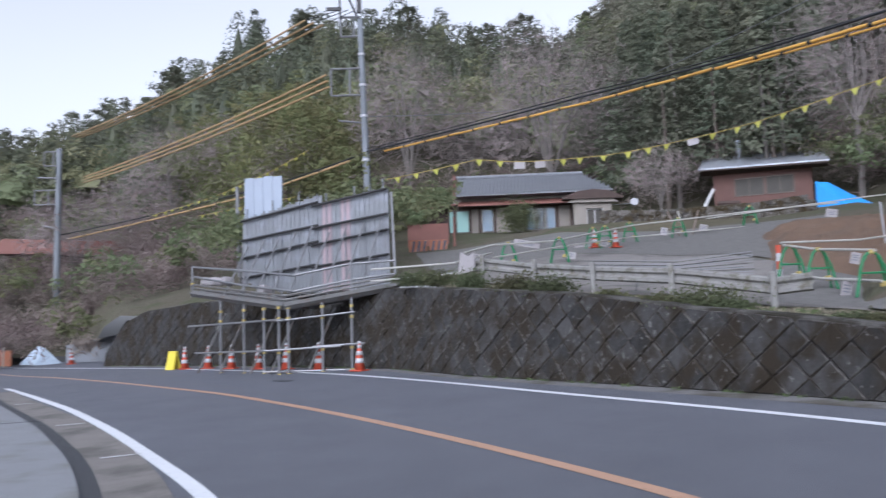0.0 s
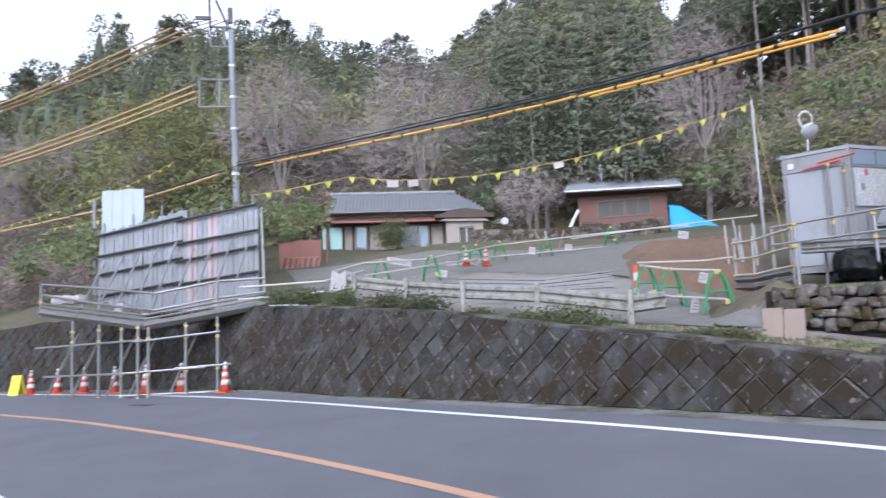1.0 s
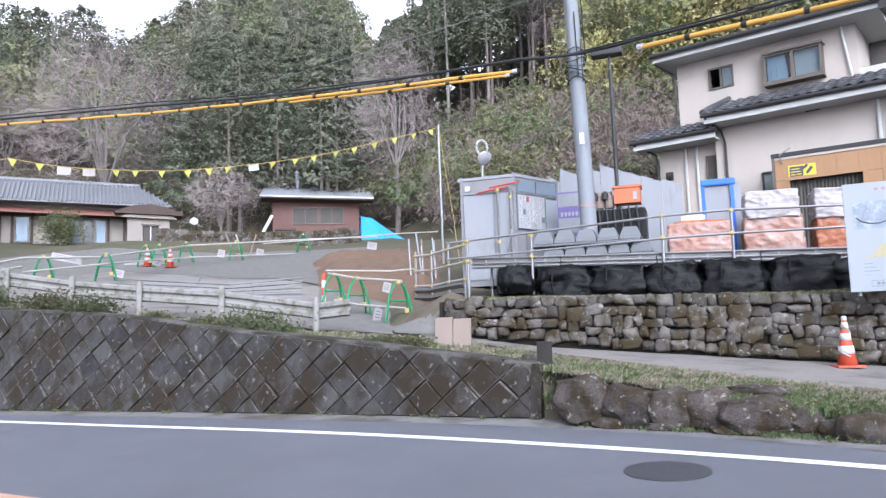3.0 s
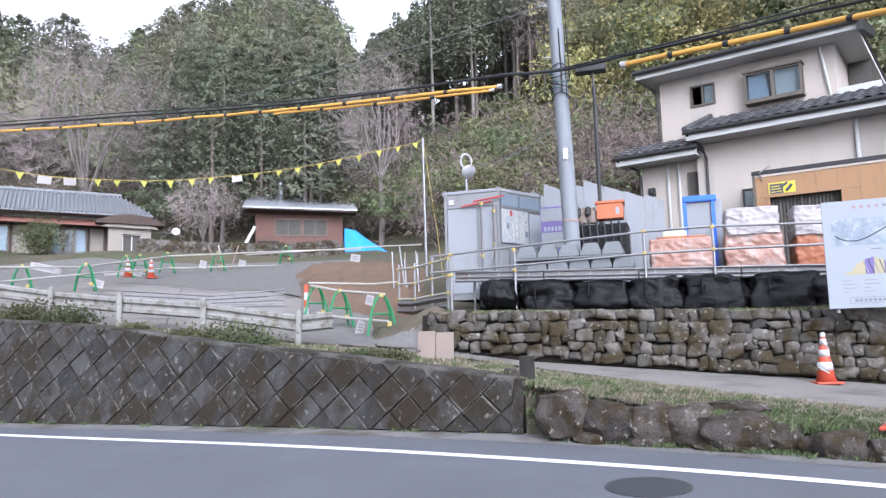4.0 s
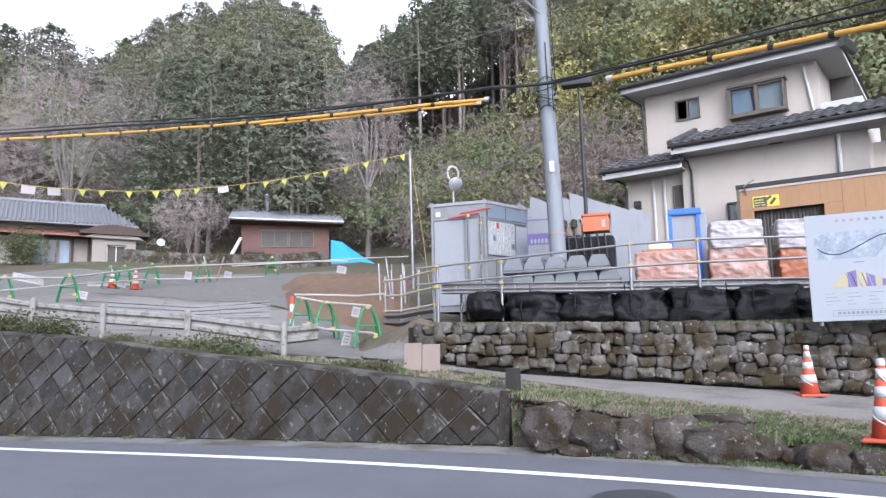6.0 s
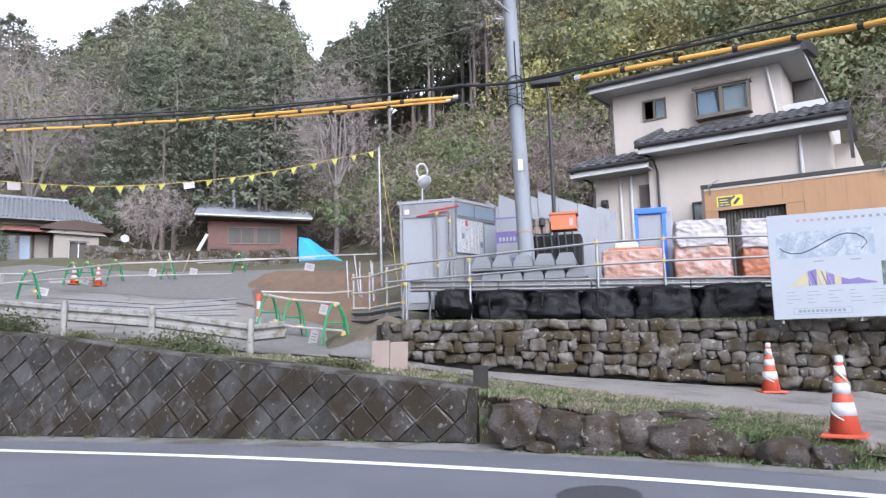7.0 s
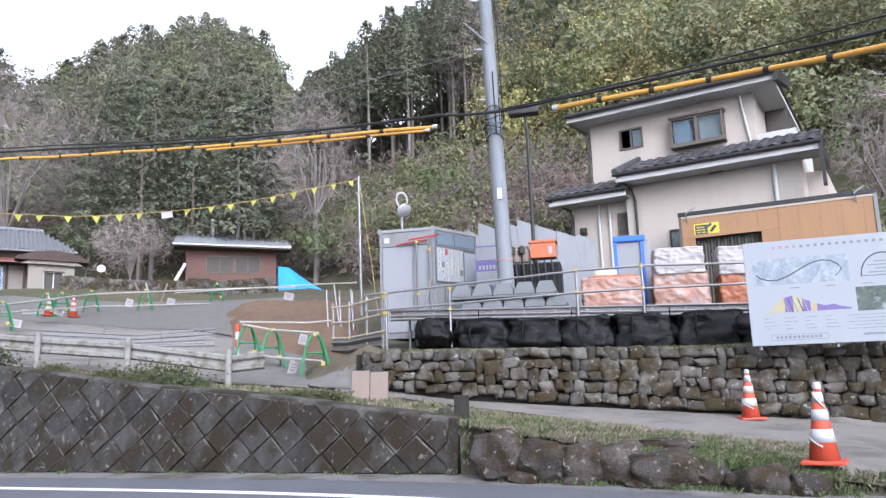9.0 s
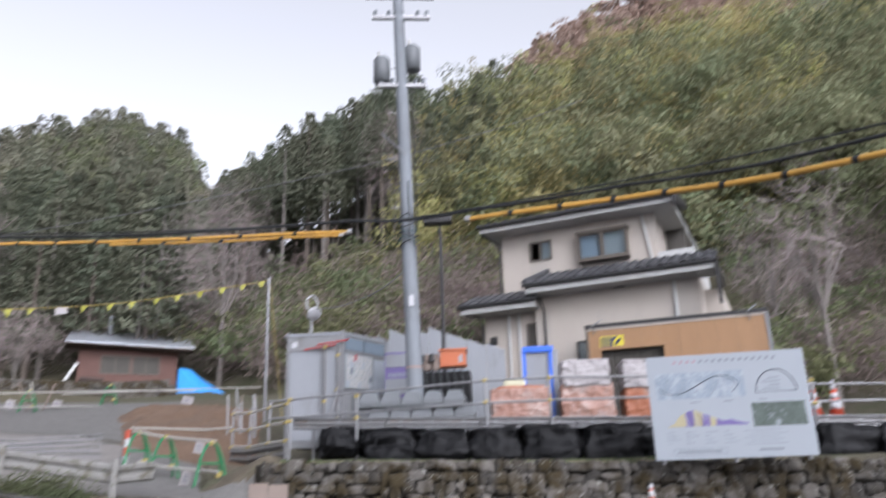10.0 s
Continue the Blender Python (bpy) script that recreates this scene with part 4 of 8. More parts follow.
M["pink_sheet"] = mat("pink_sheet", (0.245, 0.130, 0.095), 0.35, var=0.12, scale=3.5, fine=14, bump=0.7, stain=(0.265, 0.205, 0.18), stain_amt=0.5, stain_scale=2.6, spec=0.5)
M["orange_sheet"] = mat("orange_sheet", (0.25, 0.09, 0.045), 0.4, var=0.2, scale=3, fine=14, bump=0.6, stain=(0.28, 0.17, 0.13), stain_amt=0.4, stain_scale=3)
M["orange_paint"] = mat("orange_paint", (0.36, 0.105, 0.045), 0.5, var=0.1, bump=0.1)
M["yellow_clamp"] = mat("yellow_clamp", (0.30, 0.235, 0.075), 0.5, var=0.2, scale=10, bump=0.2)
M["yellow_cover"] = mat("yellow_cover", (0.44, 0.245, 0.05), 0.45, var=0.1, scale=3, bump=0.1, stain=(0.33, 0.19, 0.05), stain_amt=0.4, stain_scale=2)
M["cable_teal"] = mat("teal_cable", (0.05, 0.09, 0.10), 0.5, var=0.1, bump=0)
M["black_cable"] = mat("black_cable", (0.018, 0.019, 0.02), 0.6, var=0.1, bump=0)
M["cone_red"] = mat("cone_orange", (0.38, 0.062, 0.032), 0.5, var=0.1, scale=8, bump=0.1, stain=(0.24, 0.06, 0.035), stain_amt=0.45, stain_scale=6)
M["reflective"] = mat("reflective_white", (0.36, 0.36, 0.37), 0.4, var=0.06, bump=0)
M["blue_paint"] = mat("blue_paint", (0.03, 0.11, 0.50), 0.45, var=0.08, bump=0.05)
M["sign_white"] = mat("sign_white", (0.22, 0.238, 0.26), 0.4, var=0.04, scale=2, bump=0.03)
M["sign_grey"] = mat("sign_map", (0.17, 0.20, 0.235), 0.5, var=0.25, scale=9, fine=40, bump=0, stain=(0.25, 0.275, 0.3), stain_amt=0.6, stain_scale=7)
M["sign_dark"] = mat("sign_ink", (0.05, 0.055, 0.07), 0.5, var=0.1, bump=0)
M["sign_mid"] = mat("sign_text", (0.13, 0.14, 0.16), 0.5, var=0.2, scale=30, bump=0)
M["sign_red"] = mat("sign_title", (0.24, 0.15, 0.17), 0.5, var=0.1, bump=0)
M["purple"] = mat("purple_print", (0.11, 0.085, 0.21), 0.5, var=0.1, bump=0)
M["ochre"] = mat("ochre_print", (0.27, 0.24, 0.15), 0.5, var=0.1, bump=0)
M["photo"] = mat("photo_print", (0.055, 0.072, 0.062), 0.5, var=0.6, scale=8, fine=20, bump=0, stain=(0.2, 0.22, 0.24), stain_amt=0.3, stain_scale=5)
M["yellow_sign"] = mat("yellow_sign", (0.50, 0.42, 0.04), 0.4, var=0.05, bump=0)
# dark curtains; also paints the shade of the balcony recess and shed windows
M["curtain_and_shade"] = mat("dark_curtain_and_shade", (0.06, 0.055, 0.048), 0.8, var=0.2, scale=3, bump=0.2)
M["curtain_blue"] = mat("pale_curtain", (0.34, 0.40, 0.46), 0.9, var=0.2, scale=5, bump=0.2, vstretch=0.2)
M["grey_plastic"] = mat("grey_plastic", (0.108, 0.115, 0.120), 0.45, var=0.1, scale=4, bump=0.1)
M["pale_panel"] = mat("pale_panel", (0.19, 0.198, 0.212), 0.5, var=0.10, scale=2, bump=0.08, stain=(0.15, 0.152, 0.158), stain_amt=0.35, stain_scale=2.2, vstretch=0.4)
M["cardboard"] = mat("plywood", (0.17, 0.135, 0.115), 0.8, var=0.12, scale=4, bump=0.2)
M["red_paint"] = mat("red_paint", (0.30, 0.035, 0.035), 0.5, var=0.1, bump=0.05)
M["green_paint"] = mat("green_paint", (0.013, 0.135, 0.05), 0.45, var=0.1, scale=8, bump=0.05)
M["white_pipe"] = mat("white_pipe", (0.30, 0.29, 0.265), 0.5, var=0.08, scale=4, bump=0.05)
M["cream_paint"] = mat("cream_tank", (0.40, 0.38, 0.27), 0.5, var=0.06, bump=0.05)


def glass(name, tint=(0.66, 0.72, 0.75)):
    m = bpy.data.materials.new(name)
    m.use_nodes = True
    n = m.node_tree.nodes
    l = m.node_tree.links
    g = n.new("ShaderNodeBsdfGlossy")
    g.inputs["Roughness"].default_value = 0.03
    t = n.new("ShaderNodeBsdfTransparent")
    t.inputs["Color"].default_value = (*tint, 1)
    f = n.new("ShaderNodeFresnel")
    f.inputs["IOR"].default_value = 1.4
    mx = n.new("ShaderNodeMixShader")
    l.new(f.outputs[0], mx.inputs[0])
    l.new(t.outputs[0], mx.inputs[1])
    l.new(g.outputs[0], mx.inputs[2])
    l.new(mx.outputs[0], n["Material Output"].inputs["Surface"])
    return m


M["glass"] = glass("window_glass")


def pane(name, mb, parent, label=""):
    ob = part(name, mb, M["glass"], parent, label)
    ob.visible_shadow = False
    return ob


def frame_boxes(mb, x0, z0, x1, z1, y0, y1, w, mid=0):
    """A window frame with a number of mullions."""
    mb.box(x0, y0, z0, x1, y1, z0 + w).box(x0, y0, z1 - w, x1, y1, z1)
    mb.box(x0, y0, z0 + w, x0 + w, y1, z1 - w).box(x1 - w, y0, z0 + w, x1, y1, z1 - w)
    for k in range(mid):
        c = x0 + (x1 - x0) * (k + 1) / (mid + 1)
        mb.box(c - w / 2, y0, z0 + w, c + w / 2, y1, z1 - w)
    return mb


def tile_mesh(name, w, ln, material):
    """One pantile: a shallow wave across, thicker at its lower edge."""
    mb = MB()
    n = 6
    for z0 in (0.0, -0.03):
        for y in (0, ln):
            for i in range(n + 1):
                u = i / n
                mb.v.append((w * u, y, 0.045 * math.sin(math.pi * 2 * u) * 0.55 + 0.02 + z0 + (0.02 if y == 0 else 0.0)))
    k = n + 1
    for i in range(n):
        mb.f += [(i, i + 1, k + i + 1, k + i), (2 * k + i, i, i + 1, 2 * k + i + 1)[::-1]]
        mb.f.append((2 * k + i, 3 * k + i, 3 * k + i + 1, 2 * k + i + 1))
    return mb.mesh(name, material)


TILE = tile_mesh("tile", 0.30, 0.34, M["tile"])


def tiled_slope(parent, x0, x1, y0, z0, y1, z1, hip0=0.0, hip1=0.0):
    """Pantiles, one object each, on a slope that rises from (y0, z0) to (y1, z1); hips draw the ends in."""
    ln = math.hypot(y1 - y0, z1 - z0)
    rows, ang = int(ln / 0.27), math.atan2(z1 - z0, y1 - y0)
    for r in range(rows):
        f = r / rows
        a, b = x0 + hip0 * f, x1 - hip1 * f
        n = max(1, round((b - a) / 0.29))
        for c in range(n):
            ob = new("tile", TILE)
            ob.parent = parent
            ob.matrix_basis = (Matrix.Translation((a + c * (b - a) / n, y0 + (y1 - y0) * f, z0 + (z1 - z0) * f + 0.012))
                               @ Matrix.Rotation(ang - 0.05 + random.uniform(-0.015, 0.015), 4, "X") @ Matrix.Rotation(random.uniform(-0.01, 0.01), 4, "Z"))


# ---- the two-storey house ----
def big_house():
    m = facing(17.13, 15.33, 17.48, 14.393, 2.9)
    h = thing("house", "two-storey cream stucco house with dark tiled roofs", "house", m)
    part("lower_wall", MB().box(0, 0, -0.6, 6.4, 7, 4.2, None, 0.01).box(1.72, -0.22, -0.6, 6.4, 0.01, 4.15), M["stucco"], h)
    # upper storey, hollow behind its openings
    for x0, x1, z0, z1 in [(0.48, 1.42, 4.2, 6.45), (2.10, 3.05, 4.2, 6.45), (4.47, 5.3, 4.2, 6.45), (1.42, 2.10, 4.2, 5.42), (1.42, 2.10, 6.02, 6.45), (3.05, 4.47, 4.2, 5.15), (3.05, 4.47, 5.93, 6.45)]:
        part("upper_wall", MB().box(x0, 0.6, z0, x1, 0.78, z1), M["stucco"], h)
    for b in [(0.48, 0.78, 4.2, 0.66, 6.4, 6.45), (5.12, 0.78, 4.2, 5.3, 6.4, 6.45), (0.66, 6.2, 4.2, 5.12, 6.4, 6.45)]:
        part("upper_wall", MB().box(*b), M["stucco"], h)
    part("inner_floor", MB().box(0.66, 0.8, 4.3, 5.1, 6.2, 4.5), M["curtain_and_shade"], h)
    # balcony at the gable end
    bal = part("balcony", MB().box(5.3, 0.62, 4.5, 6.3, 0.76, 5.14).box(6.2, 0.76, 4.5, 6.3, 4.5, 5.14).box(5.3, 0.76, 4.42, 6.3, 4.5, 4.5), M["white_trim"], h, "white balcony parapet")
    # near-black board: the shade of the recess is put into its colour
    part("balcony_back", MB().box(5.32, 2.6, 4.5, 5.9, 2.75, 6.4), M["curtain_and_shade"], h, "balcony back board, dark colour painting the recess's shade")
    part("side_wall", MB().box(6.4, 0.9, 0, 6.88, 6.0, 3.9), M["stucco"], h)
    # upper roof: hipped, with fascia and soffit
    ur = MB().box(0.0, -0.1, 6.38, 5.95, 7.0, 6.50).box(-0.03, -0.13, 6.50, 5.98, -0.06, 6.60)
    part("upper_eave", ur, M["white_trim"], h, "white boarded eave")
    part("upper_gutter", MB().tube([(-0.05, -0.19, 6.56), (6.0, -0.19, 6.56)], 0.06, 8), M["dark_metal"], h)
    part("upper_roof", MB().add([(-0.05, -0.12, 6.58), (6.0, -0.12, 6.58), (6.0, 7.05, 6.58), (-0.05, 7.05, 6.58), (1.9, 2.6, 7.55), (4.2, 2.6, 7.55)],
                                [(0, 1, 5, 4), (1, 2, 5), (2, 3, 4, 5), (3, 0, 4), (3, 2, 1, 0)]), M["tile"], h)
    tiled_slope(h, -0.05, 6.0, -0.14, 6.60, 2.6, 7.57, 1.9, 1.8)
    part("gable_board", MB().add([(5.96, -0.2, 6.30), (6.10, -0.2, 6.30), (6.10, 2.4, 6.9), (5.96, 2.4, 6.9), (5.96, -0.2, 6.62), (6.10, -0.2, 6.62), (6.10, 2.4, 7.2), (5.96, 2.4, 7.2)],
                                 [(0, 3, 2, 1), (4, 5, 6, 7), (0, 1, 5, 4), (1, 2, 6, 5), (2, 3, 7, 6), (3, 0, 4, 7)]), M["dark_metal"], h)
    # lower roofs
    for nm, x0, x1, y0, z0, y1, z1 in [("lower_roof", 1.64, 6.94, -0.95, 4.28, 0.62, 4.95), ("porch_roof", -0.52, 1.9, -0.75, 3.93, 0.62, 4.50)]:
        rf = MB().add([(x0, y0, z0), (x1, y0, z0), (x1, y1, z1), (x0, y1, z1), (x0, y0, z0 - 0.06), (x1, y0, z0 - 0.06), (x1, y1, z1 - 0.06), (x0, y1, z1 - 0.06)],
                      [(0, 1, 2, 3), (4, 7, 6, 5), (0, 4, 5, 1), (1, 5, 6, 2), (3, 2, 6, 7), (0, 3, 7, 4)])
        part(nm, rf, M["tile"], h)
        tiled_slope(h, x0, x1, y0 - 0.02, z0 + 0.01, y1, z1 + 0.01)
        part("fascia", MB().box(x0 + 0.03, y0 + 0.04, z0 - 0.24, x1 - 0.03, y0 + 0.09, z0 - 0.05), M["white_trim"], h, "white fascia board")
        part("soffit", MB().box(x0 + 0.05, y0 + 0.09, z0 - 0.24, x1 - 0.05, 0.0, z0 - 0.20), M["white_trim"], h)
        part("gutter", MB().tube([(x0 - 0.03, y0 - 0.03, z0 - 0.03), (x1 + 0.03, y0 - 0.03, z0 - 0.05)], 0.055, 8), M["dark_metal"], h)
    rid = MB()
    for k in range(14):
        rid.tube([(1.66 + 0.02 * k, -0.95 + 0.115 * k, 4.36 + 0.05 * k), (1.66 + 0.02 * k, -0.95 + 0.115 * k + 0.13, 4.36 + 0.05 * k + 0.06)], 0.09, 8)
    part("verge_tiles", rid, M["tile"], h)
    part("lower_gable_board", MB().box(6.92, -0.98, 3.1, 7.0, -0.75, 4.3).box(6.9, -0.75, 3.9, 7.0, 0.9, 4.2), M["dark_metal"], h)
    # windows
    w1 = part("window_frame", frame_boxes(MB(), 1.40, 5.40, 2.12, 6.04, 0.56, 0.66, 0.05, 1), M["brown_frame"], h, "brown metal window frame")
    pane("pane", MB().box(1.77, 0.61, 5.45, 2.07, 0.615, 5.99), w1)
    part("curtain", MB().box(1.80, 0.63, 5.45, 2.07, 0.64, 5.99), M["white_trim"], w1)
    bay = part("bay_window", MB().box(3.0, 0.26, 5.08, 4.52, 0.6, 5.14), M["brown_frame"], h, "projecting brown-framed bay window")
    part("head", MB().box(2.98, 0.22, 5.96, 4.54, 0.6, 6.02), M["brown_frame"], bay)
    part("sash", frame_boxes(MB(), 3.02, 5.14, 3.77, 5.96, 0.28, 0.36, 0.055), M["brown_frame"], bay)
    part("sash", frame_boxes(MB(), 3.75, 5.14, 4.50, 5.96, 0.285, 0.37, 0.055), M["brown_frame"], bay)
    part("cheek", MB().box(3.02, 0.36, 5.14, 3.06, 0.6, 5.96), M["brown_frame"], bay)
    part("cheek", MB().box(4.46, 0.37, 5.14, 4.5, 0.6, 5.96), M["brown_frame"], bay)
    pane("pane", MB().box(3.08, 0.31, 5.2, 3.73, 0.315, 5.9), bay)
    pane("pane", MB().box(3.79, 0.32, 5.2, 4.44, 0.325, 5.9), bay)
    cur = MB()
    for k in range(9):
        cur.tube([(3.12 + k * 0.06, 0.44, 5.18), (3.12 + k * 0.05, 0.44, 5.9)], 0.04, 6)
    part("curtain", cur, M["curtain_blue"], bay, "pale blue curtain")
    part("blind", MB().box(3.80, 0.42, 5.18, 4.44, 0.44, 5.92), M["white_trim"], bay)
    lw = part("small_window", frame_boxes(MB(), 1.36, 2.66, 1.70, 3.34, -0.05, 0.02, 0.04), M["brown_frame"], h)
    part("shutter", MB().box(1.40, -0.03, 2.70, 1.66, -0.01, 3.30), M["curtain_and_shade"], lw)
    sw = part("side_window", frame_boxes(MB(), 2.9, 1.4, 3.5, 2.6, -0.28, -0.2, 0.05), M["dark_metal"], h)
    pane("pane", MB().box(2.95, -0.26, 1.45, 3.45, -0.25, 2.55), sw)
    # pipes and boxes
    for k, (pts, r, mt) in enumerate([([(-0.45, -0.75, 3.85), (-0.05, -0.12, 3.6), (-0.03, -0.06, 3.4), (-0.03, -0.06, -0.3)], 0.035, "dark_metal"),
                                      ([(1.7, -0.93, 4.2), (1.95, -0.4, 3.9), (2.0, -0.27, 3.6), (2.0, -0.27, 0)], 0.035, "dark_metal"),
                                      ([(0.05, -0.05, 6.35), (0.42, 0.52, 6.1), (0.42, 0.52, 4.5)], 0.035, "dark_metal"),
                                      ([(0.8, -0.04, 3.75), (0.8, -0.04, 0)], 0.04, "white_trim"), ([(1.12, -0.04, 3.75), (1.12, -0.04, 0)], 0.04, "white_trim"),
                                      ([(5.75, -0.27, 4.0), (5.75, -0.27, 0)], 0.05, "white_trim"), ([(4.95, 0.54, 6.35), (5.15, 0.54, 4.85), (4.95, 0.3, 4.72)], 0.035, "white_trim")]):
        part("drainpipe", MB().tube(pts, r, 8), M[mt], h)
    part("meter", MB().box(0.2, -0.12, 2.8, 0.40, 0, 3.04, None, 0.02).lathe([(0.07, 0), (0.07, 0.06), (0.03, 0.07)], 12, Matrix.Translation((0.3, -0.12, 2.92)) @ Matrix.Rotation(math.pi / 2, 4, "X")), M["dark_metal"], h, "electricity meter")
    part("meter_box", MB().box(0.06, -0.14, 2.36, 0.29, 0, 2.74, None, 0.02), M["stucco"], h)
    part("vent", MB().box(4.1, -0.27, 4.02, 4.45, -0.2, 4.06), M["dark_metal"], h)
    # foundation
    part("foundation", MB().box(-0.03, -0.03, -0.9, 6.45, 7, -0.3), M["concrete"], h)


big_house()


# ---- the wooden site hut ----
def site_hut():
    m = facing(16.5, 11.2, 16.92, 10.293, 2.9)
    h = thing("site_hut", "timber-clad site hut with a dark doorway and flat roof", "hut", m)
    W = 4.33
    x = 0.0
    while x < W - 0.01:
        e = min(x + 0.455, W)
        a = 0.0
        if e > 0.33 and x < 1.88:
            a = 1.99
        part("board", MB().box(x + 0.002, -0.02, a if a else -0.1, e - 0.002, 0.03, 2.56, None, 0.002), M["wood_panel"], h)
        if a and x < 0.33:
            part("board", MB().box(x + 0.006, -0.018, -0.1, 0.31, 0.03, 1.985), M["wood_panel"], h)
        if a and e > 1.88:
            part("board", MB().box(1.9, -0.018, -0.1, e - 0.006, 0.03, 1.985), M["wood_panel"], h)
        x = e
    part("shell", MB().box(0, 0.035, -0.1, 0.3, 2.3, 2.55).box(1.9, 0.035, -0.1, W, 2.3, 2.55).box(0.3, 0.9, -0.1, 1.9, 2.3, 2.55).box(0.3, 0.035, 2.0, 1.9, 0.9, 2.55), M["curtain_and_shade"], h)
    part("roof", MB().box(-0.05, -0.06, 2.56, W + 0.05, 2.4, 2.66, None, 0.01), M["dark_metal"], h, "dark flat roof edge")
    part("corner_post", MB().box(-0.04, -0.045, -0.1, 0.03, 0.0, 2.56), M["brown_frame"], h)
    part("corner_post", MB().box(W - 0.02, -0.045, -0.1, W + 0.06, 0.5, 2.56), M["grey_steel"], h)
    part("trim", MB().box(0.03, -0.04, 2.50, W - 0.02, -0.022, 2.555), M["stucco"], h, "pale strip below the roof")
    fr = part("door_frame", MB().box(0.28, -0.05, 1.97, 1.94, 0.02, 2.05).box(1.88, -0.05, -0.1, 1.95, 0.02, 1.97).box(0.26, -0.05, -0.1, 0.33, 0.02, 1.97), M["wood_panel"], h)
    cur = MB()
    for k in range(20):
        cur.tube([(0.36 + k * 0.08, 0.16 + 0.02 * (k % 2), -0.1), (0.36 + k * 0.08, 0.16 + 0.02 * (k % 2), 1.97)], 0.045, 6)
    part("curtain", cur, M["curtain_and_shade"], fr, "dark pleated curtain in the doorway")
    for x in (0.2, W - 0.35):
        part("cable_tie", MB().tube([(x, -0.05, 2.4), (x - 0.05, -0.1, 2.6), (x + 0.1, 0.0, 2.72), (x + 0.16, 0.1, 2.78)], 0.022, 6), M["grey_steel"], h)
    s = single("warning_sign", MB().box(0, -0.012, 0, 0.60, 0, 0.30), M["yellow_sign"], "yellow and black safety sign fixed to the hut", "sign", m=m @ Matrix.Translation((0.32, -0.03, 2.02)))
    part("black_field", MB().box(0.03, -0.018, 0.03, 0.33, -0.0125, 0.27), M["sign_dark"], s)
    for k in range(3):
        part("text_bar", MB().box(0.06, -0.022, 0.065 + k * 0.065, 0.15 + 0.03 * k, -0.0185, 0.085 + k * 0.065).box(0.19, -0.022, 0.065 + k * 0.065, 0.29 - 0.02 * k, -0.0185, 0.085 + k * 0.065), M["yellow_sign"], s)
    part("pictogram", MB().box(0.36, -0.018, 0.12, 0.50, -0.0125, 0.18, Matrix.Translation((0.1, 0, -0.13)) @ Matrix.Rotation(-0.6, 4, "Y")).tube([(0.40, -0.016, 0.08), (0.52, -0.016, 0.22)], 0.035, 8), M["sign_dark"], s)


site_hut()

# ---- deck on bags, with pipe rails ----
DK = facing(8.55, 12.7, 12.9, 7.5, 2.6)


def dz(x):
    return 0.36 - 0.032 * x


deck = thing("steel_deck", "raised deck of steel planks with a ribbed edge beam", "deck", DK)
x = 0.0
while x < 12.0:
    e = x + 1.8
    mb = MB()
    mb.add([(x + 0.01, 0, dz(x) - 0.2), (e - 0.01, 0, dz(e) - 0.2), (e - 0.01, 0.05, dz(e) - 0.2), (x + 0.01, 0.05, dz(x) - 0.2), (x + 0.01, 0, dz(x)), (e - 0.01, 0, dz(e)), (e - 0.01, 0.05, dz(e)), (x + 0.01, 0.05, dz(x))],
           [(0, 3, 2, 1), (4, 5, 6, 7), (0, 1, 5, 4), (1, 2, 6, 5), (2, 3, 7, 6), (3, 0, 4, 7)])
    bm_ = part("edge_beam", mb, M["deck_steel"], deck)
    for f in (0.0, -0.10, -0.17):
        part("rib", MB().tube([(x + 0.01, -0.015, dz(x) + f), (e - 0.01, -0.015, dz(e) + f)], 0.022, 6), M["galv"], bm_)
    for k in range(3):
        q = x + 0.3 + 0.6 * k
        part("stiffener", MB().box(q - 0.015, -0.02, dz(q) - 0.19, q + 0.015, 0.01, dz(q)), M["galv"], bm_)
    for k in range(8):
        part("plank", MB().add([(x, 0.06 + k * 0.3, dz(x) - 0.03), (e - 0.02, 0.06 + k * 0.3, dz(e) - 0.03), (e - 0.02, 0.34 + k * 0.3, dz(e) - 0.03), (x, 0.34 + k * 0.3, dz(x) - 0.03),
                                (x, 0.06 + k * 0.3, dz(x) + 0.01), (e - 0.02, 0.06 + k * 0.3, dz(e) + 0.01), (e - 0.02, 0.34 + k * 0.3, dz(e) + 0.01), (x, 0.34 + k * 0.3, dz(x) + 0.01)],
                               [(0, 3, 2, 1), (4, 5, 6, 7), (0, 1, 5, 4), (1, 2, 6, 5), (2, 3, 7, 6), (3, 0, 4, 7)]), M["deck_steel"], deck)
    x = e
for x in (0.3, 1.25, 3.7, 4.94, 6.9, 8.8, 10.6):
    part("leg", MB().tube([(x, 0.4, -1.0), (x, 0.4, dz(x) - 0.03)], 0.03, 8), M["galv"], deck)

rail = thing("pipe_railing", "scaffold-pipe railing with yellow clamps along the deck", "railing", DK)
for x, a, b in [(-0.06, -0.55, 0.78), (1.25, -0.42, 0.80), (3.73, -0.1, 1.0), (4.95, -0.1, 1.0), (6.85, -0.1, 0.95), (8.3, -0.1, 0.9), (9.7, -0.1, 0.75), (11.2, -0.1, 0.7)]:
    p = part("post", MB().tube([(x, -0.06, a), (x, -0.06, b)], 0.028, 10), M["galv"], rail)
    for z in (b - 0.06, b - 0.47):
        part("clamp", MB().box(x - 0.034, -0.115, z - 0.03, x + 0.034, -0.02, z + 0.03, None, 0.012).tube([(x - 0.05, -0.1, z + 0.02), (x + 0.05, -0.1, z - 0.02)], 0.012, 6), M["yellow_clamp"], p)
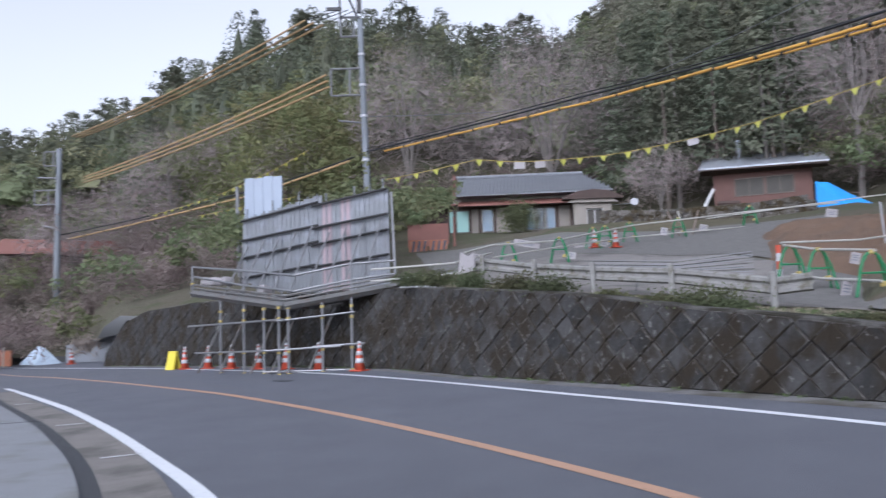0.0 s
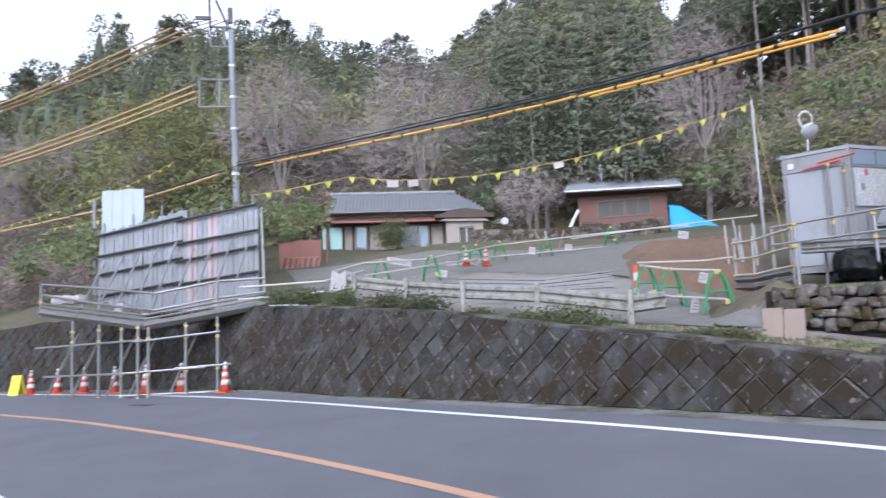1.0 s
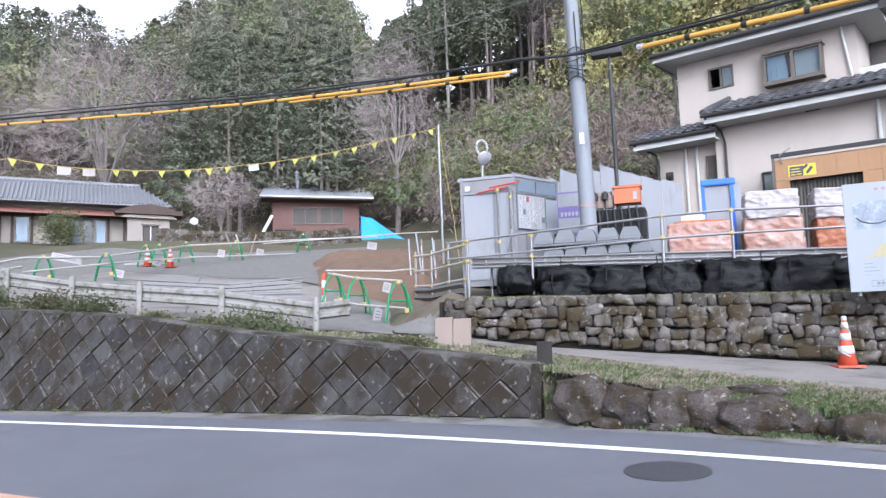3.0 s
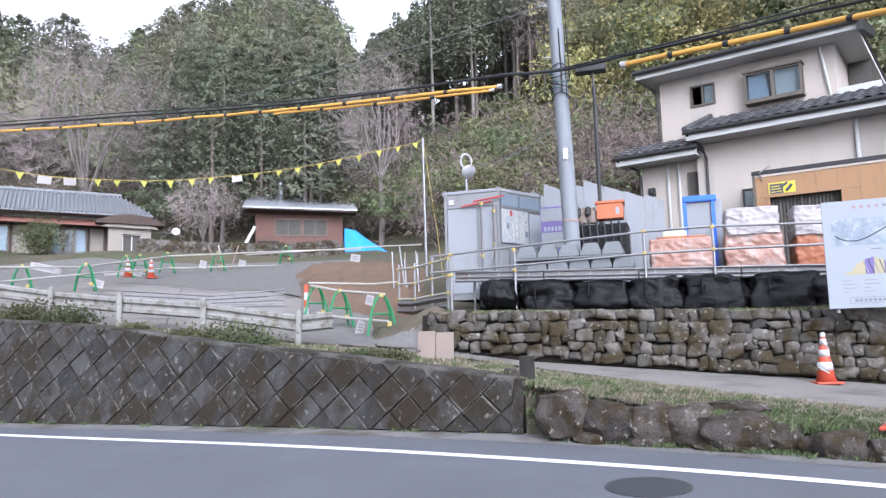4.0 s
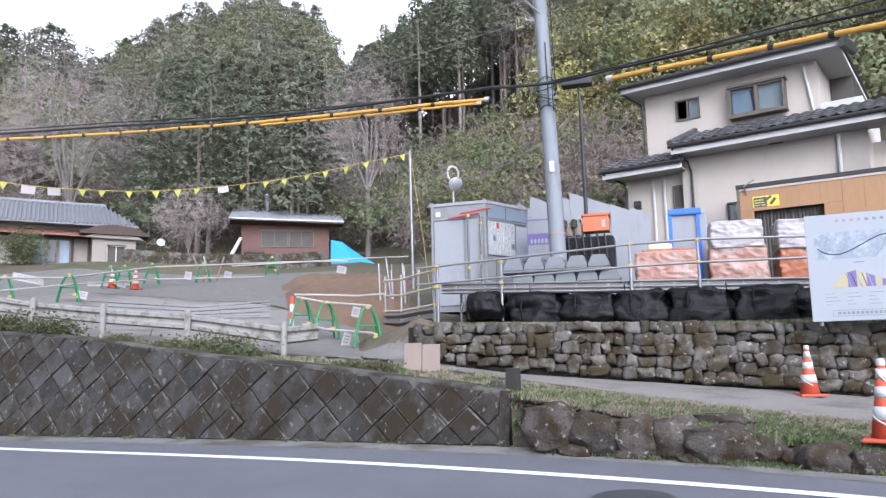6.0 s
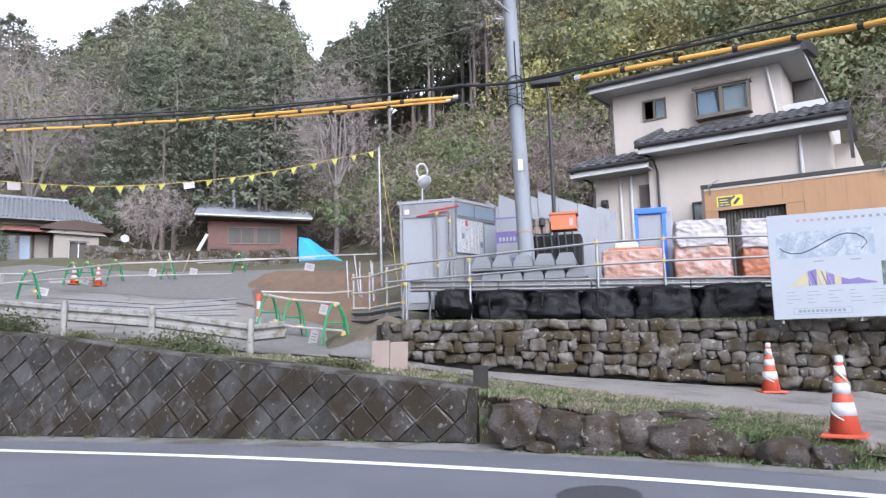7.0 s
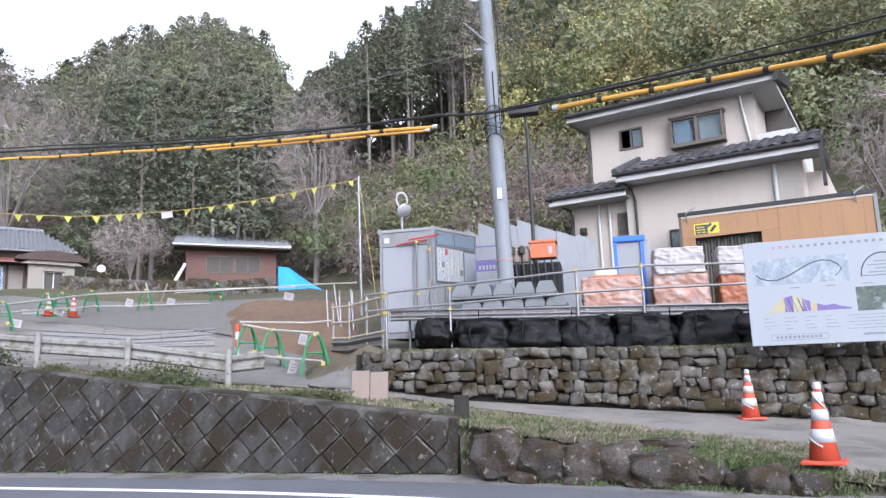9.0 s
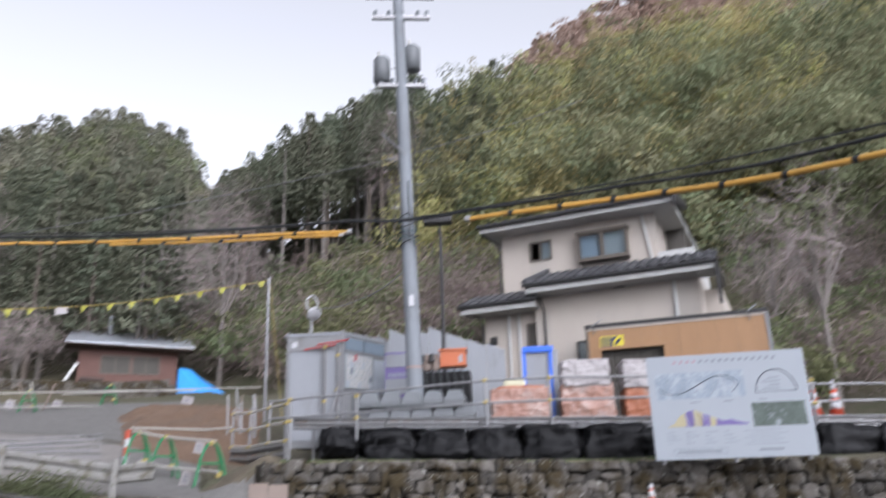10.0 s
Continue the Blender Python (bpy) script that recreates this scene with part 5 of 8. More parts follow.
for pts in ([(-0.5, -0.09, 0.70), (3.73, -0.09, 0.93), (4.95, -0.09, 0.95), (6.85, -0.09, 0.88), (9.7, -0.09, 0.62), (11.6, -0.09, 0.56)], [(-0.5, -0.09, 0.37), (3.73, -0.09, 0.51), (4.95, -0.09, 0.52), (6.85, -0.09, 0.5), (9.7, -0.09, 0.3), (11.6, -0.09, 0.28)]):
    for a, b in zip(pts[:-1], pts[1:]):
        part("rail", MB().tube([a, b], 0.022, 8), M["galv"], rail)


def bag(x0, x1, z0, z1, seed, dep=0.85):
    """A filled bulk bag: slumped, creased, with a tied top."""
    bm = bmesh.new()
    bmesh.ops.create_cube(bm, size=1.0)
    bmesh.ops.subdivide_edges(bm, edges=bm.edges[:], cuts=15, use_grid_fill=True)
    for v in bm.verts:
        c = v.co.copy()
        rnd = c.lerp(c.normalized() * 0.60, 0.42)
        if rnd.z < 0:
            rnd.x *= 1.06
            rnd.y *= 1.06
        k = Vector((seed * 5.7, seed * 1.3, 0))
        crease = (1 - min(1, 3 * abs(noise.noise(Vector((c.x * 4.5, c.y * 4.5, c.z * 2.2)) + k)))) * 0.55 + (1 - min(1, 3 * abs(noise.noise(c * 6 + k)))) * 0.3
        rnd += c.normalized() * (crease * 0.085 - 0.03 + 0.16 * noise.noise(c * 2 + k))
        v.co = rnd
    me = bpy.data.meshes.new("bulk_bag")
    bm.to_mesh(me)
    bm.free()
    me.materials.append(M["black_bag"])
    me.polygons.foreach_set("use_smooth", [True] * len(me.polygons))
    root = thing("bulk_bag", "full black bulk bag slumped under the deck", "bag", DK @ Matrix.Translation(((x0 + x1) / 2, 0.1, z0)), "bags under the deck")
    ob = new("sack", me)
    ob.parent = root
    ob.matrix_basis = Matrix.Translation((0, 0, (z1 - z0) * 0.46)) @ Matrix.Rotation(random.uniform(-0.08, 0.08), 4, "Z") @ Matrix.Diagonal(((x1 - x0) * 1.02, dep, (z1 - z0) * 1.12, 1))
    part("strap", MB().tube([(-(x1 - x0) * 0.2, -0.40, (z1 - z0) * 0.95), (-(x1 - x0) * 0.22, -0.47, (z1 - z0) * 0.5), (-(x1 - x0) * 0.2, -0.45, 0.05)], 0.02, 5), M["black_bag"], root)


for k, (a, b, z0, z1) in enumerate([(0.58, 1.22, -0.38, 0.14), (1.40, 2.36, -0.46, 0.06), (2.40, 3.40, -0.50, 0.02), (3.44, 4.36, -0.53, 0.03), (4.40, 5.45, -0.58, 0.03), (5.50, 6.58, -0.60, 0.02), (6.5, 7.5, -0.65, -0.04), (7.5, 8.5, -0.70, -0.06), (8.55, 9.5, -0.74, -0.1), (9.55, 10.6, -0.78, -0.14), (10.6, 11.6, -0.8, -0.16)]):
    bag(a, b, z0, z1, k + 1)


# ---- loads on the deck ----
def draped(name, label, x0, x1, y0, y1, z0, z1, material, seed, category="load", rough=0.021, cuts=24):
    bm = bmesh.new()
    bmesh.ops.create_cube(bm, size=1.0)
    bmesh.ops.subdivide_edges(bm, edges=bm.edges[:], cuts=cuts, use_grid_fill=True)
    for v in bm.verts:
        c = v.co.copy()
        c = c.lerp(c.normalized() * 0.62, 0.08)
        k = Vector((seed * 3.7, seed * 9.1, 0))
        c += Vector([noise.noise(v.co * 3.2 + k + Vector((j * 5, 0, 0))) for j in range(3)]) * rough * 1.4
        fold = 0.5 - min(1, 2.6 * abs(noise.noise(Vector((v.co.x * 9, v.co.y * 9, v.co.z * 4.2)) + k))) + 0.4 - 0.8 * min(1, 2.6 * abs(noise.noise(v.co * 6.5 + k)))
        c += Vector((v.co.x, v.co.y, 0)) * fold * rough * 2.0
        v.co = Vector(((x0 + x1) / 2 + c.x * (x1 - x0), (y0 + y1) / 2 + c.y * (y1 - y0), (z0 + z1) / 2 + c.z * (z1 - z0)))
    me = bpy.data.meshes.new(name)
    bm.to_mesh(me)
    bm.free()
    me.materials.append(material)
    me.polygons.foreach_set("use_smooth", [True] * len(me.polygons))
    ob = new(name, me)
    ob.matrix_world = DK
    return tagged(ob, label, category)


draped("covered_load", "low load under orange and clear plastic sheeting", 3.80, 5.02, 1.1, 2.0, 0.24, 0.92, M["pink_sheet"], 3)
draped("orange_tub", "orange plastic tub with a sheet over it", 3.95, 4.9, 1.2, 1.9, 0.26, 0.98, M["orange_sheet"], 5)
draped("covered_pallet", "stack under pink-tinted plastic sheeting", 5.22, 6.3, 1.1, 2.0, 0.19, 0.95, M["pink_sheet"], 7)
draped("white_cover", "white plastic cover drawn over a stack", 5.26, 6.24, 1.05, 1.95, 0.90, 1.44, M["white_sheet"], 9)
draped("orange_crate", "orange sheeted crate on the deck", 6.5, 7.5, 1.1, 2.0, 0.12, 0.86, M["orange_sheet"], 11)
draped("white_cover", "white plastic cover over an orange crate", 6.5, 7.45, 1.05, 1.95, 0.82, 1.40, M["white_sheet"], 13)
draped("cream_tank", "small pale yellow water tank", 4.05, 4.55, 2.3, 2.9, 0.2, 1.24, M["cream_paint"], 15, "tank", 0.01, 3)

toilet = thing("blue_cabinet", "pale cabinet with a bright blue frame", "cabinet", DK)
part("body", MB().box(4.55, 2.5, 0.2, 5.30, 3.2, 1.92, None, 0.02), M["pale_panel"], toilet)
part("frame", frame_boxes(MB(), 4.50, 0.2, 5.16, 1.98, 2.44, 2.52, 0.075).box(4.5, 2.42, 1.86, 5.2, 3.22, 2.0, None, 0.03), M["blue_paint"], toilet, "bright blue frame")

# grey plastic barrier feet, two rows
foot = None
for row, (z0, x_off) in enumerate([(0.35, 0.20), (0.62, 0.0)]):
    for k in range(5):
        xm = 1.38 + x_off + k * 0.43
        fm = DK @ Matrix.Translation((xm, 0.8, z0))
        if foot is None:
            foot = thing("plastic_barrier", "grey moulded plastic barrier block, stacked", "barrier", fm, "stacked plastic barriers")
            mb = MB()
            mb.add([(-0.205, -0.3, 0), (0.205, -0.3, 0), (0.205, 0.3, 0), (-0.205, 0.3, 0), (-0.20, -0.29, 0.07), (0.20, -0.29, 0.07), (0.20, 0.29, 0.07), (-0.20, 0.29, 0.07), (-0.125, -0.2, 0.25), (0.125, -0.2, 0.25), (0.125, 0.2, 0.25), (-0.125, 0.2, 0.25)],
                   [(0, 3, 2, 1), (8, 9, 10, 11)] + [(i, (i + 1) % 4, 4 + (i + 1) % 4, 4 + i) for i in range(4)] + [(4 + i, 4 + (i + 1) % 4, 8 + (i + 1) % 4, 8 + i) for i in range(4)])
            part("base", mb, M["grey_plastic"], foot)
            part("socket", MB().lathe([(0.05, 0.2), (0.05, 0.25), (0.035, 0.25)], 10), M["dark_metal"], foot)
            part("lower_plate", MB().box(-0.24, -0.34, -0.06, 0.20, 0.30, -0.012, None, 0.02), M["grey_plastic"], foot)
        else:
            copy_thing(foot, fm)

# machine: dark unit with an orange box
mach = thing("generator", "dark machine with an orange control box and brown motors", "generator", DK)
part("body", MB().box(2.25, 2.0, 0.3, 3.34, 2.8, 1.46, None, 0.05), M["black_bag"], mach)
part("control_box", MB().box(2.69, 1.98, 1.56, 3.25, 2.4, 1.93, None, 0.015).box(2.66, 1.95, 1.90, 3.28, 2.43, 1.95), M["orange_paint"], mach, "orange steel control box")
part("label_plate", MB().box(3.10, 1.972, 1.64, 3.18, 1.978, 1.80), M["sign_white"], mach)
for x in (2.36, 2.58):
    part("motor", MB().lathe([(0.11, 0), (0.12, 0.05), (0.12, 0.25), (0.07, 0.30), (0.06, 0.36)], 12, Matrix.Translation((x, 2.15, 1.50))), M["cardboard"], mach, "brown motor housing")
    part("motor_cap", MB().lathe([(0.07, 0), (0.07, 0.14), (0.03, 0.18)], 10, Matrix.Translation((x - 0.08, 2.02, 1.68))), M["dark_metal"], mach)
for k in range(6):
    part("hose", MB().tube([(2.35 + k * 0.16, 1.98, 1.5), (2.38 + k * 0.16, 1.9, 1.2), (2.34 + k * 0.17, 1.95, 0.6)], 0.022, 6), M["black_cable"], mach)

# purple printed hoarding sheet behind
ps = thing("printed_banner", "purple and white printed safety banner on the fence", "banner", DK)
part("sheet", MB().box(1.28, 3.0, 1.0, 2.1, 3.02, 2.10), M["purple"], ps)
part("pale_print", MB().box(1.30, 2.99, 1.12, 2.08, 2.998, 1.48).box(1.30, 2.99, 1.75, 2.08, 2.998, 2.06), M["pale_panel"], ps)
for k in range(8):
    part("text_bar", MB().box(1.36 + k * 0.085, 2.986, 1.52, 1.41 + k * 0.085, 2.998, 1.62), M["sign_white"], ps)

# stepped pale hoarding panels beyond the container
hoard = thing("hoarding", "pale blue-grey steel hoarding with a stepped top", "hoarding", DK)
for a, b, z in [(0.0, 0.72, 3.0), (0.72, 1.05, 2.95), (1.05, 1.5, 3.1), (1.5, 2.1, 3.12), (2.1, 2.62, 3.1), (2.62, 3.12, 2.9), (3.12, 3.62, 2.72), (3.62, 4.1, 2.6)]:
    part("panel", MB().add([(a + 0.005, 5.0, 0), (b - 0.005, 5.0, 0), (b - 0.005, 5.03, 0), (a + 0.005, 5.03, 0), (a + 0.005, 5.0, z), (b - 0.005, 5.0, z - 0.2), (b - 0.005, 5.03, z - 0.2), (a + 0.005, 5.03, z)],
                           [(0, 3, 2, 1), (4, 5, 6, 7), (0, 1, 5, 4), (1, 2, 6, 5), (2, 3, 7, 6), (3, 0, 4, 7)]), M["pale_panel"], hoard)

# ---- grey site cabin ----
cab = thing("site_cabin", "small grey steel site cabin with notices on its side", "cabin")
LA, CA, RA = Vector((9.87, 15.03, 0)), Vector((10.70, 13.97, 0)), Vector((12.2, 14.25, 0))
BA = LA + RA - CA
zb, zt = 2.55, 5.08


def quad_prism(corners, z0, z1):
    v = [(c.x, c.y, z0) for c in corners] + [(c.x, c.y, z1) for c in corners]
    return MB().add(v, [(3, 2, 1, 0), (4, 5, 6, 7), (0, 1, 5, 4), (1, 2, 6, 5), (2, 3, 7, 6), (3, 0, 4, 7)])


part("body", quad_prism([LA, CA, RA, BA], zb, zt), M["grey_steel"], cab)
cc = (LA + RA) / 2
part("roof", quad_prism([cc + (c - cc) * 1.04 for c in (LA, CA, RA, BA)], zt, zt + 0.07), M["pale_panel"], cab)


def on_face(a, b, name, x0, z0, x1, z1, d, material, parent, label="", th=0.02):
    """A plate on a face from a to b; d is how far it stands off."""
    u = (b - a).normalized()
    n = Vector((u.y, -u.x, 0))
    mm = Matrix.Translation(a + n * d) @ Matrix.Rotation(math.atan2(u.y, u.x), 4, "Z")
    return part(name, MB().box(x0, -th, z0, x1, 0, z1, mm), material, parent, label)


W1, W2 = (CA - LA).length, (RA - CA).length
for x in (0.0, W1 - 0.05):
    on_face(LA, CA, "corner_post", x, zb, x + 0.06, zt + 0.1, 0.012, M["galv"], cab)
on_face(CA, RA, "corner_post", W2 - 0.06, zb, W2, zt + 0.08, 0.012, M["galv"], cab)
on_face(LA, CA, "door", 0.08, zb + 0.15, 0.80, zt - 0.36, 0.006, M["pale_panel"], cab, "pale steel door leaf")
on_face(LA, CA, "door", 0.84, zb + 0.15, W1 - 0.08, zt - 0.36, 0.006, M["pale_panel"], cab, "pale steel door leaf")
on_face(LA, CA, "rail", 0.0, zt - 0.34, W1, zt - 0.28, 0.010, M["galv"], cab)
on_face(LA, CA, "port", 0.12, zt - 0.25, 0.24, zt - 0.13, 0.012, M["reflective"], cab)
for a, b in ((0.05, 0.66), (0.70, W2 - 0.07)):
    on_face(CA, RA, "upper_pane", a, zt - 0.34, b, zt - 0.06, 0.008, M["pane_blue"], cab)
on_face(CA, RA, "rail", 0.0, zt - 0.40, W2, zt - 0.35, 0.012, M["galv"], cab)
nb = on_face(CA, RA, "notice_board", 0.02, zt - 1.22, 0.98, zt - 0.42, 0.03, M["sign_white"], cab, "white board crowded with notices")
notice_r = random.Random(5)
for i in range(7):
    for j in range(5):
        if (i * 3 + j * 5) % 9:
            x, z = 0.05 + i * 0.132, zt - 1.20 + j * 0.155
            w = notice_r.uniform(0.085, 0.125)
            on_face(CA, RA, "notice", x, z, x + w, z + 0.135, 0.052, M["red_paint" if (i, j) == (2, 4) else "sign_mid" if (i * 5 + j * 3) % 11 == 0 else "notice_white"], nb, th=0.004)
            for q in range(4):
                a = x + notice_r.uniform(0.008, 0.03)
                on_face(CA, RA, "text_bar", a, z + 0.015 + q * 0.03, a + notice_r.uniform(0.02, 0.07), z + 0.026 + q * 0.03, 0.058, M["sign_dark"], nb, th=0.003)
on_face(CA, RA, "notice_sheet", 1.02, zt - 1.28, W2 - 0.05, zt - 0.46, 0.03, M["sign_white"], cab, "pale blue printed sheet")
on_face(CA, RA, "lower_panel", 0.3, zb, 1.1, zt - 1.3, 0.015, M["grey_plastic"], cab)
u1 = (CA - LA).normalized()
n1 = Vector((u1.y, -u1.x, 0))
for k in range(2):
    a = LA + u1 * (0.45 + 0.3 * k) + n1 * 0.12 + Vector((0, 0, zt - 0.33 + 0.1 * k))
    part("red_arm", MB().tube([a, a + u1 * 0.75 + Vector((0, 0, 0.08))], 0.02, 8), M["red_paint"], cab, "red lever arm")
for x in (0.95, 1.25):
    a = LA + u1 * x + n1 * 0.15
    part("brace", MB().tube([(a.x, a.y, zb), (a.x, a.y, zt - 0.3)], 0.025, 8), M["deck_steel"], cab)
part("brace", MB().tube([tuple(LA + u1 * 0.9 + n1 * 0.3 + Vector((0, 0, zb))), tuple(LA + u1 * 1.3 + n1 * 0.2 + Vector((0, 0, zb + 1.3)))], 0.025, 8), M["galv"], cab)
for x, z in ((0.95, zt - 0.3), (1.25, zb + 1.25), (0.95, zb + 1.0), (1.25, zb + 0.6), (1.25, zt - 0.5)):
    a = LA + u1 * x + n1 * 0.15
    part("clamp", MB().box(a.x - 0.035, a.y - 0.035, z - 0.035, a.x + 0.035, a.y + 0.035, z + 0.035, None, 0.012), M["yellow_clamp"], cab)


# ---- information board ----
bm_ = facing(11.0, 6.6, 12.35, 4.5, 1.9)
board = thing("information_board", "large white information board with map, section drawing and photo", "sign board", bm_ @ Matrix.Translation((0.19, 0, 0)))
BW, BH = 2.39, 1.62
part("panel", MB().box(0, 0, 0, BW, 0.04, BH, None, 0.008), M["sign_white"], board)
for x in (0.12, 1.2, BW - 0.12):
    part("post", MB().tube([(x, 0.08, -0.06), (x, 0.08, BH - 0.1)], 0.03, 8), M["galv"], board)


def bplate(name, x0, z0, x1, z1, material, d=0.004, parent=board, m=None):
    return part(name, MB().box(x0, -d, z0, x1, -d + 0.003, z1, m), M[material], parent)


for k in range(16):
    bplate("title_glyph", 0.42 + k * 0.10, 1.49, 0.465 + k * 0.10, 1.53, "sign_red" if k < 4 else "sign_mid", 0.008)
mp_ = bplate("map_picture", 0.11, 0.93, 1.46, 1.34, "sign_grey")
route = [(0.03, 0.42), (0.08, 0.28), (0.15, 0.19), (0.25, 0.17), (0.35, 0.28), (0.45, 0.45), (0.55, 0.63), (0.65, 0.78), (0.74, 0.83), (0.83, 0.78), (0.90, 0.62), (0.93, 0.45), (0.86, 0.20)]
cur = MB().tube([(0.11 + 1.35 * a, -0.007, 0.93 + 0.41 * b) for a, b in route], 0.008, 4)
part("route_line", cur, M["sign_dark"], mp_)
for k in range(10):
    x = 0.14 + k * 0.13
    part("map_line", MB().tube([(x, -0.006, 0.96 + 0.05 * (k % 3)), (x + 0.09, -0.006, 1.05 + 0.08 * (k % 2)), (x + 0.16, -0.006, 1.28 - 0.03 * (k % 4))], 0.003, 3), M["sign_white" if k % 2 else "sign_mid"], mp_)
sec = [(0.0, 0.0), (0.12, 0.05), (0.2, 0.16), (0.30, 0.22), (0.42, 0.25), (0.55, 0.20), (0.66, 0.15), (0.75, 0.11), (0.86, 0.07), (0.98, 0.09), (1.08, 0.05), (1.22, 0.02)]
for i in range(len(sec) - 1):
    (a, ha), (b, hb) = sec[i], sec[i + 1]
    part("section_stripe", MB().prism([(0.22 + a, 0.50), (0.22 + b, 0.50), (0.22 + b, 0.50 + hb), (0.22 + a, 0.50 + ha)], -0.006, -0.003), M[("ochre", "ochre", "ochre", "purple", "ochre", "purple", "ochre", "purple", "purple", "purple", "purple")[i]], board)
for k in range(5):
    part("section_line", MB().tube([(0.50 + k * 0.07, -0.007, 0.71), (0.56 + k * 0.07, -0.007, 0.5)], 0.006, 4), M["sign_dark" if k % 2 else "sign_white"], board)
bplate("photo_picture", 1.52, 0.46, 2.30, 0.82, "photo")
part("arch_line", MB().tube([(1.92 + 0.30 * math.cos(math.pi * i / 16) , -0.006, 0.98 + 0.34 * math.sin(math.pi * i / 16)) for i in range(17)], 0.008, 4), M["sign_dark"], board)
bplate("arch_base", 1.62, 0.975, 2.22, 0.985, "sign_dark")
for k in range(4):
    bplate("label_bar", 1.72 + 0.09 * (k % 2), 1.02 + k * 0.055, 1.98, 1.035 + k * 0.055, "sign_mid")
for r in range(4):
    for c in range(4):
        w = 0.10 + 0.05 * ((r * 3 + c) % 4)
        bplate("text_bar", 0.2 + c * 0.29, 0.24 + r * 0.055, 0.2 + c * 0.29 + w * 0.8, 0.248 + r * 0.055, "sign_mid")
for r in range(5):
    bplate("text_bar", 1.36 + 0.08 * (r % 2), 0.20 + r * 0.05, 1.98 - 0.06 * (r % 3), 0.207 + r * 0.05, "sign_mid")
for r in range(3):
    bplate("caption_bar", 0.62 + 0.5 * r, 0.86, 0.76 + 0.5 * r, 0.875, "sign_mid")
part("name_box", frame_boxes(MB(), 0.28, 0.07, 1.08, 0.16, -0.006, -0.003, 0.006), M["sign_mid"], board)
for k in range(11):
    bplate("name_glyph", 0.35 + k * 0.06, 0.095, 0.39 + k * 0.06, 0.135, "sign_mid")
bplate("name_bar", 1.55, 0.10, 1.9, 0.13, "sign_mid")


# ---- cones ----
def cone(scale=1.0):
    c = thing("traffic_cone", "orange traffic cone with white reflective bands", "traffic cone", group="traffic cones")
    part("base", MB().box(-0.19, -0.19, 0, 0.19, 0.19, 0.035, None, 0.012), M["cone_red"], c)

    def seg(a, b, off=0.0):
        r = lambda z: 0.145 - 0.165 * z
        return MB().lathe([(r(a) + off, a), (r(b) + off, b)], 20)

    part("body", seg(0.03, 0.70), M["cone_red"], c, "", True)
    for a, b in ((0.20, 0.32), (0.40, 0.50), (0.57, 0.66)):
        part("band", seg(a, b, 0.004), M["reflective"], c, "white reflective band", True)
    part("cap", MB().lathe([(0.036, 0.69), (0.04, 0.71), (0.035, 0.745), (0.02, 0.755)], 14), M["reflective"], c, "white cap")
    return c


first = cone()
first.matrix_world = pose(7.35, 3.65, 0.64, 0, 0, 20)
second = copy_thing(first, pose(10.95, 6.5, land_xy(10.95, 6.5) + 0.02, 0, 0, 50))
for x, y in [(-9.23, 25.61), (-8.24, 24.98), (-7.2, 24.06), (-6.04, 22.86), (-5.0, 21.95), (-3.82, 20.57), (-2.56, 19.33)]:
    copy_thing(first, pose(x, y, road_z(x, y) + 0.002, 0, 0, random.uniform(0, 90)))
for x, y in [(6.0, 28.4), (5.3, 28.8)]:
    copy_thing(first, pose(x, y, land_xy(x, y) + 0.03, 0, 0, 10))
for x in (10.05, 10.45):
    c = copy_thing(first, DK @ Matrix.Translation((x, 0.9, dz(x) + 0.012)))
    c["label"] = "orange and white cone standing on the steel deck"
for x, y in [(-18.6, 36.6), (-23.2, 38.0)]:
    copy_thing(first, pose(x, y, road_z(x, y), 0, 0, 10))
# white tape wound about the two cones on the driveway
for c in (first, second):
    wind = [i / 40 for i in range(41)]
    part("tape", MB().tube([((0.150 - 0.165 * (0.66 - 0.50 * f)) * math.cos(7.5 * f + 2), (0.150 - 0.165 * (0.66 - 0.50 * f)) * math.sin(7.5 * f + 2), 0.66 - 0.50 * f) for f in wind], 0.011, 5), M["white_pipe"], c, "white tape wound about the cone")
ys = single("folding_sign", MB().prism([(-0.02, 0), (0.02, 0), (0.16, 0.62), (0.12, 0.62)], -0.22, 0.22).prism([(0.26, 0), (0.30, 0), (0.16, 0.62), (0.12, 0.62)], -0.22, 0.22), M["yellow_sign"],
            "yellow folding warning sign standing on the road edge", "sign", m=pose(-9.85, 25.9, road_z(-9.85, 25.9), 0, 0, 55))
part("symbol", MB().box(0.28, -0.14, 0.2, 0.30, 0.14, 0.45, Matrix.Rotation(0, 4, "Y")), M["sign_dark"], ys)

# ---- guardrail ----
GP = [(0.58, 18.47, 2.50, 3.09), (1.69, 17.09, 2.23, 2.82), (2.72, 15.56, 1.95, 2.61), (3.92, 14.17, 1.82, 2.43), (5.14, 12.59, 1.55, 2.13)]
gr = thing("guardrail", "weathered white steel guardrail with a folded beam", "guardrail")
M["rail_white"] = mat("rail_white", (0.185, 0.18, 0.168), 0.6, var=0.2, scale=4, stain=(0.10, 0.092, 0.068), stain_amt=0.5, stain_scale=6, bump=0.3)
for x, y, a, b in GP:
    part("post", MB().tube([(x, y, land_xy(x, y) - 0.2), (x, y, b + 0.02)], 0.058, 12), M["rail_white"], gr)
    part("cap", MB().lathe([(0.06, 0), (0.05, 0.03), (0.02, 0.045)], 12, Matrix.Translation((x, y, b + 0.02))), M["rail_white"], gr)
